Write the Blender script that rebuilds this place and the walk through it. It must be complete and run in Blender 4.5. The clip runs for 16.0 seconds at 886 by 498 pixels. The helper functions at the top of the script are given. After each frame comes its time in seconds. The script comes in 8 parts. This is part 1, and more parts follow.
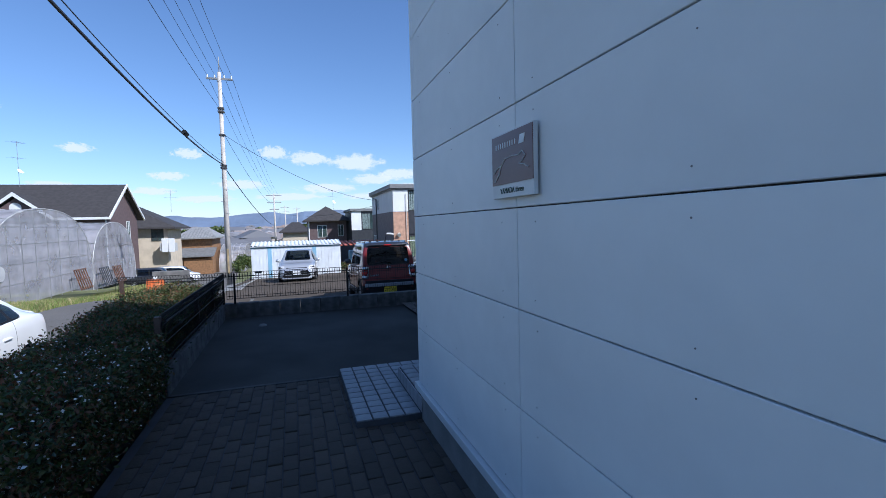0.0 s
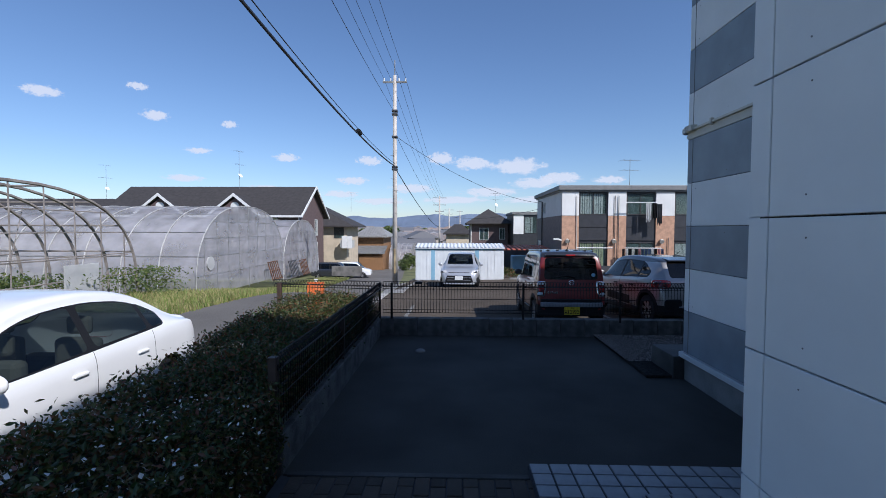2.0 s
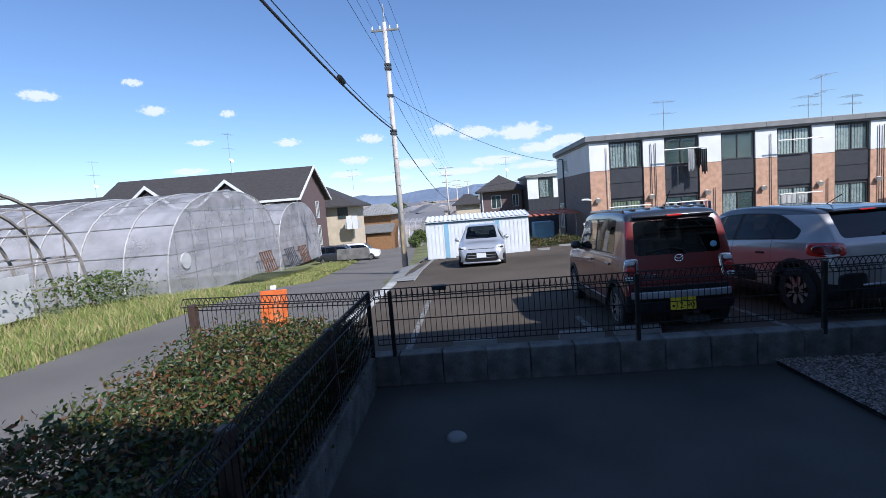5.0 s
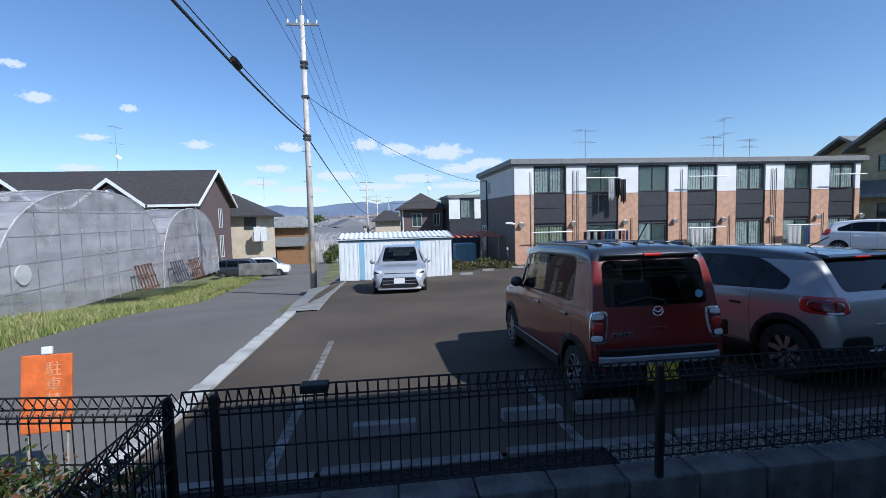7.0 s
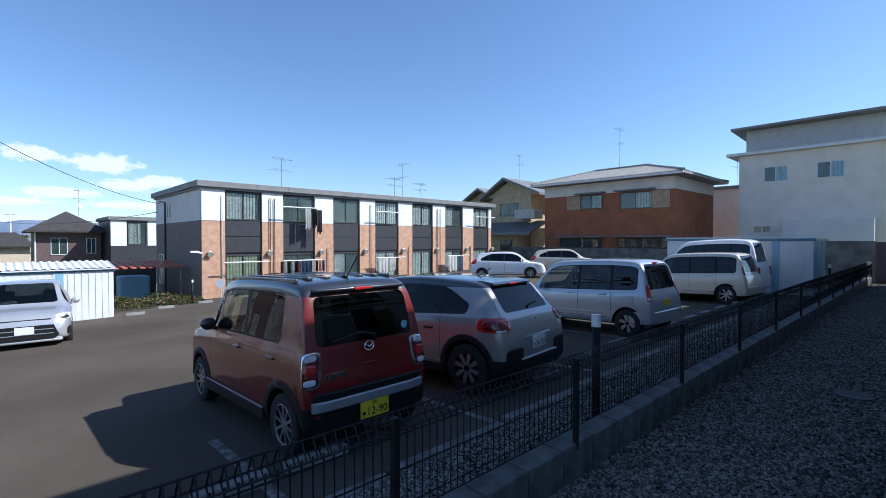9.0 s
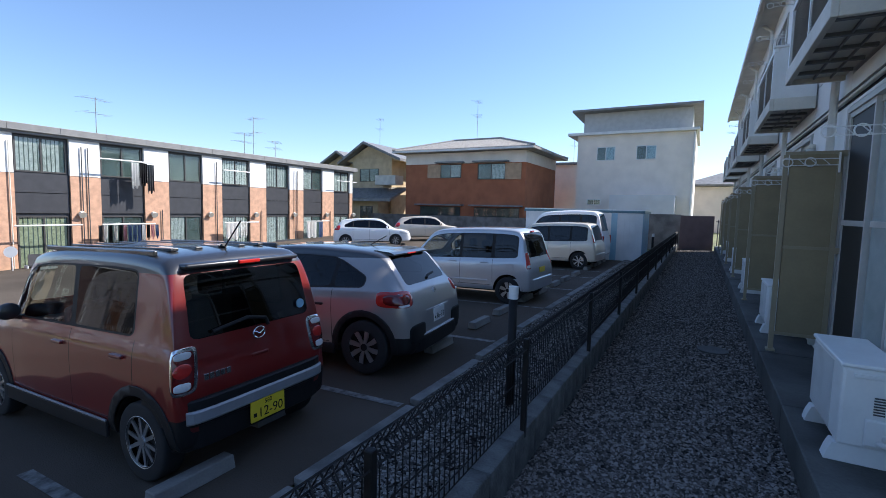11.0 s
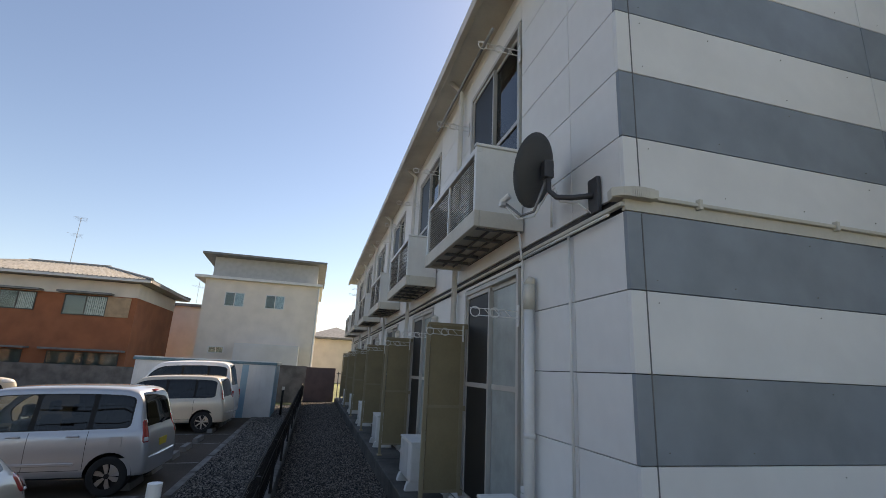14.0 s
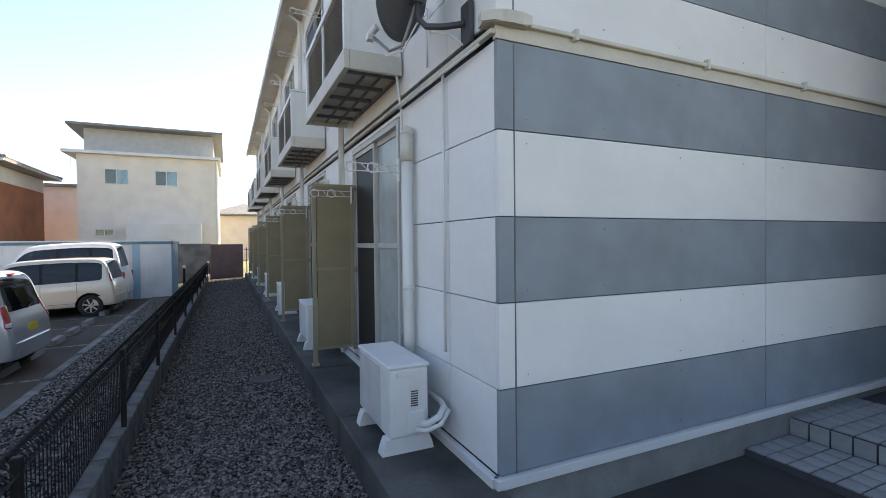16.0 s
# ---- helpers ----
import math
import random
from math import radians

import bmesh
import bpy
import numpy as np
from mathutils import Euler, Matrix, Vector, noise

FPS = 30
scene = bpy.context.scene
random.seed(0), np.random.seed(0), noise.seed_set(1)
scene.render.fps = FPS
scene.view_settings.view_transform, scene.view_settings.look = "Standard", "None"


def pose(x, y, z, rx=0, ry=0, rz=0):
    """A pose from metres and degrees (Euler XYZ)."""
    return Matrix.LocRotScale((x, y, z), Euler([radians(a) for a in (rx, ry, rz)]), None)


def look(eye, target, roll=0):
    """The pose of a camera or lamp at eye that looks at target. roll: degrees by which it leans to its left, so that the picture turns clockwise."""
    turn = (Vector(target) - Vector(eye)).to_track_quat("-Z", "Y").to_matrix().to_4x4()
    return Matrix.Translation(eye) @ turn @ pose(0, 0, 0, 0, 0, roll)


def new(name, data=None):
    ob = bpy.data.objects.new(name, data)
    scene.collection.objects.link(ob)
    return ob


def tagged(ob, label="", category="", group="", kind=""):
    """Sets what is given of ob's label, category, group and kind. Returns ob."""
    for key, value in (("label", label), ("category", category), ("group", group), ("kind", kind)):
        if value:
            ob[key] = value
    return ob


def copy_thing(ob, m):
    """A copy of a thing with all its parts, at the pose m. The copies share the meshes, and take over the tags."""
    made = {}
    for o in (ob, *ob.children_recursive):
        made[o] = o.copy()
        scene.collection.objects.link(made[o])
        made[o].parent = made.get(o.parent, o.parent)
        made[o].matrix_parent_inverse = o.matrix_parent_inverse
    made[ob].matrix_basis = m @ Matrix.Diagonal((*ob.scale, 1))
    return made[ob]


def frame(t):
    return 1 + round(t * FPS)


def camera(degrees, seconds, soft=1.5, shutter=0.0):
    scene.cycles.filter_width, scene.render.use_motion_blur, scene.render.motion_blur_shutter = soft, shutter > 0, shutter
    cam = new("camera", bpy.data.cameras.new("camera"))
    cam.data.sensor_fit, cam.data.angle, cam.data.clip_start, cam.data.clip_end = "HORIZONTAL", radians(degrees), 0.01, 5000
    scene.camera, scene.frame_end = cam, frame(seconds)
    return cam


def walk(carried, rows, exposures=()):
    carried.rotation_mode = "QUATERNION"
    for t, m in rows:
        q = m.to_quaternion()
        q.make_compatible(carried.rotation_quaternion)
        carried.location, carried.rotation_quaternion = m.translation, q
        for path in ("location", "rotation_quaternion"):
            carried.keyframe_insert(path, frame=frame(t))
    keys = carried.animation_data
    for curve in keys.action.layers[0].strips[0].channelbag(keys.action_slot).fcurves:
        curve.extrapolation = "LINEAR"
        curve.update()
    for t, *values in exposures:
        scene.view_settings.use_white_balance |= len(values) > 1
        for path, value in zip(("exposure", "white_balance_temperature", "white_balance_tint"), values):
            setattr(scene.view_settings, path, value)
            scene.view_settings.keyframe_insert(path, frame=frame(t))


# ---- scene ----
cam = camera(87.0, 16.0, soft=0.85)

PATH = [
    (0, (-2.645, -7.863, 1.761), (-2.038, -5.961, 1.653), -1.5),
    (0.5, (-2.706, -7.351, 1.752), (-2.278, -5.399, 1.659), 0.1),
    (1, (-2.718, -6.8, 1.806), (-2.544, -4.81, 1.702), 1.4),
    (1.5, (-2.743, -6.182, 1.824), (-2.745, -4.183, 1.751), 1.0),
    (2, (-2.735, -5.622, 1.783), (-2.788, -3.625, 1.699), 0.2),
    (2.5, (-2.849, -5.075, 1.747), (-3.022, -3.088, 1.604), -0.5),
    (3, (-2.882, -4.48, 1.731), (-3.069, -2.494, 1.582), -0.2),
    (5.5, (-3.093, -1.459, 1.64), (-3.175, 0.528, 1.427), -5.3),
    (6, (-3.037, -0.97, 1.672), (-3.069, 1.017, 1.449), -4.7),
    (6.5, (-3.058, -0.475, 1.683), (-2.937, 1.514, 1.512), -2.7),
    (7, (-2.996, -0.068, 1.69), (-2.748, 1.911, 1.546), -1.4),
    (7.5, (-2.987, 0.309, 1.68), (-2.527, 2.252, 1.566), -0.8),
    (8, (-3.048, 0.45, 1.74), (-2.308, 2.306, 1.668), -0.4),
    (8.5, (-2.971, 0.432, 1.725), (-1.906, 2.124, 1.678), 0.2),
    (9, (-2.929, 0.415, 1.716), (-1.554, 1.867, 1.68), 0.0),
    (11.5, (-2.69, 1.443, 1.681), (-0.854, 2.211, 1.474), 1.9),
    (12, (-2.481, 1.576, 1.667), (-0.538, 2.007, 1.47), 1.8),
    (12.5, (-2.352, 1.697, 1.703), (-0.354, 1.756, 1.624), 1.8),
    (13, (-2.373, 1.812, 1.748), (-0.385, 1.657, 1.892), 3.3),
    (13.5, (-2.412, 1.822, 1.775), (-0.476, 1.483, 2.147), 3.7),
    (14, (-2.426, 1.817, 1.796), (-0.552, 1.333, 2.3), 2.7),
    (14.5, (-2.413, 1.804, 1.778), (-0.562, 1.207, 2.244), 1.4),
    (15, (-2.325, 1.781, 1.718), (-0.462, 1.117, 2.012), 0.8),
    (15.5, (-2.301, 1.713, 1.705), (-0.442, 0.987, 1.82), 0.3),
    (16, (-2.286, 1.408, 1.692), (-0.472, 0.566, 1.659), -0.6),
]
walk(cam, [(t, look(eye, target, roll)) for t, eye, target, roll in PATH],
     [(0.0, 0.38, 5150, 14), (1.5, 0.12, 5400, 15), (2.5, 0.10, 5450, 15), (5.5, 0.50, 5400, 14), (7.0, 0.29, 5250, 11), (9.0, 0.62, 5350, 11), (11.5, 1.18, 5900, 15), (12.0, 1.36, 6200, 16), (13.0, 1.22, 7200, 16), (14.5, 0.84, 7800, 16), (16.0, 1.80, 7600, 16)])

# ---- world, sun ----
SUN = Vector((0.77, -0.76, 1.0)).normalized()
world = bpy.data.worlds.new("sky")
world.use_nodes = True
scene.world = world
wn, wl = world.node_tree.nodes, world.node_tree.links
sky = wn.new("ShaderNodeTexSky")
sky.sky_type = "NISHITA"
sky.sun_disc = False
sky.sun_elevation = math.asin(SUN.z)
sky.sun_rotation = math.atan2(SUN.x, SUN.y)
sky.air_density, sky.dust_density, sky.ozone_density = 1.0, 0.32, 2.4
wl.new(sky.outputs[0], wn["Background"].inputs[0])
wn["Background"].inputs[1].default_value = 0.10
sun_data = bpy.data.lights.new("sun", "SUN")
sun_data.energy, sun_data.angle, sun_data.color = 5.0, radians(0.55), (1.0, 0.905, 0.76)
sun = new("sun", sun_data)
sun.matrix_world = look((0, 0, 60), Vector((0, 0, 60)) - SUN)


# ---- materials ----
def mat(name, col, rough=0.6, metal=0.0, var=0.12, scale=3.0, fine=40.0, bump=0.0, rnd=0.0, coat=0.0, col2=None, spec=0.5):
    """Two scales of noise on the colour, fine relief, and a shift from piece to piece."""
    m = bpy.data.materials.new(name)
    m.use_nodes = True
    n, l = m.node_tree.nodes, m.node_tree.links
    b = n["Principled BSDF"]
    b.inputs["Roughness"].default_value, b.inputs["Metallic"].default_value = rough, metal
    b.inputs["Coat Weight"].default_value, b.inputs["Coat Roughness"].default_value = coat, 0.04
    b.inputs["Specular IOR Level"].default_value = spec
    tc = n.new("ShaderNodeTexCoord")
    big, small = n.new("ShaderNodeTexNoise"), n.new("ShaderNodeTexNoise")
    big.inputs["Scale"].default_value, big.inputs["Detail"].default_value = scale, 5
    small.inputs["Scale"].default_value, small.inputs["Detail"].default_value = fine, 3
    l.new(tc.outputs["Object"], big.inputs["Vector"])
    l.new(tc.outputs["Object"], small.inputs["Vector"])
    mix = n.new("ShaderNodeMix")
    mix.data_type = "RGBA"
    c2 = col2 or tuple(c * (1 - 2.2 * var) for c in col)
    mix.inputs["A"].default_value, mix.inputs["B"].default_value = (*c2, 1), (*col, 1)
    ramp = n.new("ShaderNodeMapRange")
    ramp.inputs["From Min"].default_value, ramp.inputs["From Max"].default_value = 0.33, 0.62
    l.new(big.outputs["Fac"], ramp.inputs["Value"])
    l.new(ramp.outputs[0], mix.inputs["Factor"])
    hsv = n.new("ShaderNodeHueSaturation")
    l.new(mix.outputs["Result"], hsv.inputs["Color"])
    add = n.new("ShaderNodeMath")
    add.operation = "MULTIPLY_ADD"
    l.new(small.outputs["Fac"], add.inputs[0])
    add.inputs[1].default_value, add.inputs[2].default_value = var * 2, 1 - var
    if rnd:
        info, more = n.new("ShaderNodeObjectInfo"), n.new("ShaderNodeMath")
        more.operation = "MULTIPLY_ADD"
        l.new(info.outputs["Random"], more.inputs[0])
        more.inputs[1].default_value = rnd * 2
        off = n.new("ShaderNodeMath")
        off.operation = "SUBTRACT"
        l.new(add.outputs[0], off.inputs[0])
        off.inputs[1].default_value = rnd
        l.new(off.outputs[0], more.inputs[2])
        l.new(more.outputs[0], hsv.inputs["Value"])
    else:
        l.new(add.outputs[0], hsv.inputs["Value"])
    l.new(hsv.outputs["Color"], b.inputs["Base Color"])
    if bump:
        bp = n.new("ShaderNodeBump")
        bp.inputs["Strength"].default_value, bp.inputs["Distance"].default_value = bump, 0.01
        l.new(small.outputs["Fac"], bp.inputs["Height"])
        l.new(bp.outputs[0], b.inputs["Normal"])
    return m


def mat_island(name, cols, rough=0.7, bump=0.0, translucent=0.0):
    """Colour that differs from piece to piece of one joined mesh."""
    m = bpy.data.materials.new(name)
    m.use_nodes = True
    n, l = m.node_tree.nodes, m.node_tree.links
    b = n["Principled BSDF"]
    b.inputs["Roughness"].default_value, b.inputs["Specular IOR Level"].default_value = rough, 0.5 if rough < 0.8 else 0.15
    g, r = n.new("ShaderNodeNewGeometry"), n.new("ShaderNodeValToRGB")
    for i, c in enumerate(cols):
        e = r.color_ramp.elements[i] if i < 2 else r.color_ramp.elements.new(1)
        e.position, e.color = i / max(1, len(cols) - 1), (*c, 1)
    l.new(g.outputs["Random Per Island"], r.inputs[0])
    l.new(r.outputs[0], b.inputs["Base Color"])
    if translucent:
        t, mx = n.new("ShaderNodeBsdfTranslucent"), n.new("ShaderNodeMixShader")
        l.new(r.outputs[0], t.inputs["Color"])
        mx.inputs[0].default_value = translucent
        l.new(b.outputs[0], mx.inputs[1])
        l.new(t.outputs[0], mx.inputs[2])
        l.new(mx.outputs[0], n["Material Output"].inputs["Surface"])
    return m


def mat_glass(name, tint, gloss=1.0, rough=0.02):
    """A thin pane: clear with a tint, mirror-like at a slant."""
    m = bpy.data.materials.new(name)
    m.use_nodes = True
    n, l = m.node_tree.nodes, m.node_tree.links
    n.remove(n["Principled BSDF"])
    t, g, mx, f = n.new("ShaderNodeBsdfTransparent"), n.new("ShaderNodeBsdfGlossy"), n.new("ShaderNodeMixShader"), n.new("ShaderNodeLayerWeight")
    t.inputs["Color"].default_value, g.inputs["Roughness"].default_value = (*tint, 1), rough
    f.inputs["Blend"].default_value = 0.5
    up, sc = n.new("ShaderNodeMath"), n.new("ShaderNodeMath")
    up.operation, sc.operation = "POWER", "MULTIPLY_ADD"
    l.new(f.outputs["Facing"], up.inputs[0])
    up.inputs[1].default_value = 5.0
    l.new(up.outputs[0], sc.inputs[0])
    sc.inputs[1].default_value, sc.inputs[2].default_value = 0.9, 0.045 * gloss
    l.new(sc.outputs[0], mx.inputs[0])
    l.new(t.outputs[0], mx.inputs[1])
    l.new(g.outputs[0], mx.inputs[2])
    l.new(mx.outputs[0], n["Material Output"].inputs["Surface"])
    return m


def mat_film(name, col, clear, rough=0.25):
    """Old greenhouse film: partly clear, milky and dusty in streaks."""
    m = bpy.data.materials.new(name)
    m.use_nodes = True
    n, l = m.node_tree.nodes, m.node_tree.links
    b = n["Principled BSDF"]
    b.inputs["Base Color"].default_value, b.inputs["Roughness"].default_value = (*col, 1), rough
    t, mx = n.new("ShaderNodeBsdfTransparent"), n.new("ShaderNodeMixShader")
    tc, no, mr = n.new("ShaderNodeTexCoord"), n.new("ShaderNodeTexNoise"), n.new("ShaderNodeMapRange")
    no.inputs["Scale"].default_value, no.inputs["Detail"].default_value = 0.9, 6
    l.new(tc.outputs["Object"], no.inputs["Vector"])
    l.new(no.outputs["Fac"], mr.inputs["Value"])
    mr.inputs["From Min"].default_value, mr.inputs["From Max"].default_value = 0.3, 0.7
    mr.inputs["To Min"].default_value, mr.inputs["To Max"].default_value = 1 - clear - 0.18, 1 - clear + 0.18
    l.new(mr.outputs[0], mx.inputs[0])
    l.new(t.outputs[0], mx.inputs[1])
    l.new(b.outputs[0], mx.inputs[2])
    l.new(mx.outputs[0], n["Material Output"].inputs["Surface"])
    return m


WHITE_PANEL = mat("white_panel", (0.76, 0.76, 0.74), 0.55, var=0.035, scale=1.2, fine=9, bump=0.03, rnd=0.02)
GREY_PANEL = mat("grey_panel", (0.25, 0.285, 0.315), 0.5, var=0.09, scale=2.2, fine=7, bump=0.03, rnd=0.03)
JOINT = mat("joint", (0.07, 0.07, 0.075), 0.8)
SCREW = mat("screw_dot", (0.20, 0.19, 0.18), 0.7)
CREAM_TRIM = mat("cream_trim", (0.60, 0.57, 0.49), 0.6, var=0.08, scale=2)
WHITE_PLASTIC = mat("white_plastic", (0.70, 0.70, 0.67), 0.4, var=0.04, scale=4)
GRILLE_WHITE = mat("grille_white", (0.55, 0.55, 0.53), 0.5, var=0.06, scale=6, fine=240, bump=0.6)
SHUTTER_WHITE = mat("white_metal", (0.66, 0.66, 0.64), 0.45, var=0.05, scale=2)
CONCRETE = mat("concrete", (0.24, 0.235, 0.22), 0.9, var=0.16, scale=2.2, fine=60, bump=0.35)
DARK_CONCRETE = mat("dark_grey_concrete", (0.082, 0.080, 0.071), 0.75, var=0.32, scale=1.7, fine=50, bump=0.4)
BLOCK = mat("split_block", (0.13, 0.128, 0.12), 0.95, var=0.25, scale=6, fine=70, bump=0.9, rnd=0.10)
ASPHALT_OLD = mat("courtyard_asphalt", (0.064, 0.062, 0.054), 0.9, spec=0.35, var=0.2, scale=0.9, fine=120, bump=0.5)
KERB_CONCRETE = mat("kerb_concrete", (0.22, 0.215, 0.20), 0.92, var=0.22, scale=4, fine=60, bump=0.4, spec=0.2)
ASPHALT = mat("lot_asphalt", (0.094, 0.077, 0.060), 0.92, var=0.16, scale=0.35, fine=90, bump=0.5, spec=0.15)
ROAD_ASPHALT = mat("road_asphalt", (0.138, 0.127, 0.113), 0.92, var=0.10, scale=0.4, fine=150, bump=0.5)
LINE_PAINT = mat("worn_line", (0.23, 0.225, 0.21), 0.9, var=0.3, scale=11, col2=(0.075, 0.07, 0.062), spec=0.2)
PAVER = mat("paver", (0.084, 0.066, 0.048), 0.85, var=0.18, scale=5, fine=90, bump=0.5, rnd=0.22)
TILE = mat("step_tile", (0.30, 0.305, 0.31), 0.5, var=0.08, scale=9, rnd=0.08)
SOIL = mat("soil", (0.075, 0.06, 0.042), 0.95, var=0.3, scale=2.5, fine=60, bump=0.6)
FIELD = mat("field", (0.16, 0.17, 0.065), 0.95, var=0.25, scale=0.5, fine=30, bump=0.4)
GRAVEL_BED = mat("gravel_bed", (0.034, 0.032, 0.030), 0.95, spec=0.15, var=0.35, scale=30, fine=90, bump=1.0)
STONE = mat_island("gravel_stone", [(0.040, 0.035, 0.030), (0.125, 0.108, 0.094), (0.31, 0.275, 0.245)], 0.95)
STONE_PALE = mat_island("pale_gravel", [(0.05, 0.046, 0.042), (0.15, 0.14, 0.126), (0.34, 0.32, 0.29)], 0.95)
FENCE_BLACK = mat("fence_coating", (0.012, 0.011, 0.011), 0.6, var=0.2, scale=12, spec=0.3)
FENCE_BROWN = mat("brown_post", (0.075, 0.045, 0.032), 0.55, var=0.25, scale=6)
# shade inside the hedge, put into a near-black colour
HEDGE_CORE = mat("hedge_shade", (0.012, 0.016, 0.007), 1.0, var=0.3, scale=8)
LEAF = mat_island("hedge_leaf", [(0.018, 0.036, 0.010), (0.033, 0.062, 0.015), (0.056, 0.085, 0.018), (0.095, 0.10, 0.022), (0.13, 0.075, 0.026), (0.15, 0.05, 0.024)], 0.45, translucent=0.25)
BLOSSOM = mat("blossom", (0.75, 0.74, 0.70), 0.7, var=0.05)
GRASS = mat_island("grass_blade", [(0.14, 0.21, 0.04), (0.22, 0.28, 0.06), (0.36, 0.33, 0.13), (0.45, 0.37, 0.18)], 0.7, translucent=0.3)
WEED = mat_island("weed_leaf", [(0.05, 0.09, 0.02), (0.09, 0.13, 0.03), (0.14, 0.15, 0.04)], 0.6, translucent=0.25)
STEEL = mat("galvanised_pipe", (0.33, 0.33, 0.32), 0.5, metal=0.5, var=0.2, scale=3)
PIPE_PALE = mat("pale_pipe", (0.50, 0.49, 0.47), 0.55, metal=0.2, var=0.15, scale=3)
STEEL_OLD = mat("weathered_pipe", (0.30, 0.265, 0.235), 0.75, var=0.25, scale=2)
RUST = mat("rusty_frame", (0.16, 0.075, 0.04), 0.85, var=0.35, scale=9)
FILM = mat_film("greenhouse_film", (0.43, 0.42, 0.44), 0.50, 0.5)
POLE_CONCRETE = mat("pole_concrete", (0.55, 0.50, 0.44), 0.85, var=0.12, scale=2)
CABLE = mat("cable", (0.015, 0.015, 0.016), 0.6)
TAN = mat("tan_sheet", (0.27, 0.215, 0.12), 0.55, var=0.07, scale=3)
TAN_FRAME = mat("tan_frame", (0.30, 0.25, 0.16), 0.5, var=0.06)
GREY_METAL = mat("dish_grey", (0.15, 0.15, 0.15), 0.5, var=0.06, scale=3)
DARK_METAL = mat("dark_bracket", (0.06, 0.06, 0.065), 0.5)
BLACK = mat("black_plastic", (0.010, 0.010, 0.011), 0.6, var=0.15, spec=0.3)
LOUVRE = mat("louvre_grey", (0.22, 0.215, 0.20), 0.6)
HOUSE_PANE = mat_glass("house_pane", (0.80, 0.84, 0.84), 1.04)
PANE = mat_glass("window_pane", (0.30, 0.34, 0.34), 1.06)
FROSTED = mat("frosted_pane", (0.36, 0.40, 0.39), 0.25, var=0.08, scale=5, fine=80, bump=0.2)
SCREEN = mat("insect_screen", (0.010, 0.011, 0.012), 0.5)
# dark interior and greenish reflection of windows, put into one flat colour
WINDOW_DEEP = mat("window_depth", (0.13, 0.17, 0.16), 0.7, var=0.2, scale=1.5)
ROOM_DARK = mat("room_dark", (0.05, 0.048, 0.045), 0.9)
ALU = mat("aluminium_frame", (0.50, 0.49, 0.46), 0.45, metal=0.2, var=0.05)
DARK_FRAME = mat("dark_frame", (0.05, 0.048, 0.045), 0.5)
CURTAIN = mat("curtain", (0.74, 0.74, 0.70), 0.9, var=0.15, scale=6)
CURTAIN_GREEN = mat("green_curtain", (0.56, 0.56, 0.36), 0.9, var=0.15, scale=6)
# sky reflection painted as a pale blue sheet behind window panes
SKY_REFLECTION = mat("painted_sky_reflection", (0.60, 0.78, 0.90), 0.7, var=0.06, scale=3)
SIGN_BROWN = mat("sign_brown", (0.125, 0.050, 0.040), 0.35, var=0.05)
SIGN_WHITE = mat("sign_white", (0.72, 0.72, 0.70), 0.4, var=0.03)
ORANGE = mat("orange_board", (0.72, 0.16, 0.03), 0.55, var=0.15, scale=5)
FADED_INK = mat("faded_ink", (0.76, 0.34, 0.16), 0.6, var=0.2, scale=8)
SHED_WHITE = mat("shed_white", (0.70, 0.72, 0.72), 0.45, var=0.05, scale=2)
SHED_BLUE = mat("shed_blue", (0.26, 0.45, 0.58), 0.45, var=0.06, scale=2)
SHED_TRIM = mat("shed_trim", (0.10, 0.20, 0.25), 0.5)
RED_ROOF = mat("red_awning", (0.50, 0.12, 0.06), 0.6, var=0.15)
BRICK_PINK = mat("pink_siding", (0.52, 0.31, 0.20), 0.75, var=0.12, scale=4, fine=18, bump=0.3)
# the pink siding again, with the side wall's shade put into its colour
BRICK_SHADED = mat("shaded_pink_siding", (0.20, 0.155, 0.135), 0.75, var=0.12, scale=4, fine=18, bump=0.3)
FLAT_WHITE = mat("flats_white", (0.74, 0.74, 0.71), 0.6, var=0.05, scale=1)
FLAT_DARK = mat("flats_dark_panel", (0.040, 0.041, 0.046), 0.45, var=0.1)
# the flats' white again, slightly darkened in colour for the shaded side
FLAT_SIDE = mat("flats_shaded_white", (0.62, 0.61, 0.60), 0.6, var=0.05, scale=1)
FASCIA = mat("fascia_grey", (0.20, 0.20, 0.195), 0.6, var=0.08)
HOUSE_BROWN = mat("house_brown", (0.125, 0.085, 0.082), 0.75, var=0.1, scale=3, bump=0.2)
HOUSE_CREAM = mat("house_cream", (0.58, 0.49, 0.36), 0.8, var=0.07, scale=1.5)
HOUSE_ORANGE = mat("orange_render", (0.36, 0.125, 0.055), 0.8, var=0.1, scale=1.2, fine=25, bump=0.2)
HOUSE_TAN = mat("tan_render", (0.52, 0.40, 0.24), 0.8, var=0.1, scale=1.5)
HOUSE_OFFWHITE = mat("offwhite_render", (0.74, 0.67, 0.59), 0.75, var=0.05, scale=1)
HOUSE_GREY = mat("pale_grey_render", (0.45, 0.45, 0.44), 0.7, var=0.05)
WOOD = mat("wood_boards", (0.30, 0.16, 0.07), 0.75, var=0.2, scale=5)
WOOD_PALE = mat("pale_shutter", (0.45, 0.31, 0.19), 0.7, var=0.1)
ROOF_DARK = mat("dark_slate", (0.048, 0.043, 0.041), 0.75, var=0.15, scale=3, fine=25, bump=0.4)
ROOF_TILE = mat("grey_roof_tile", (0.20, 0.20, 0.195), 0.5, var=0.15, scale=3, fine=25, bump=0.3)
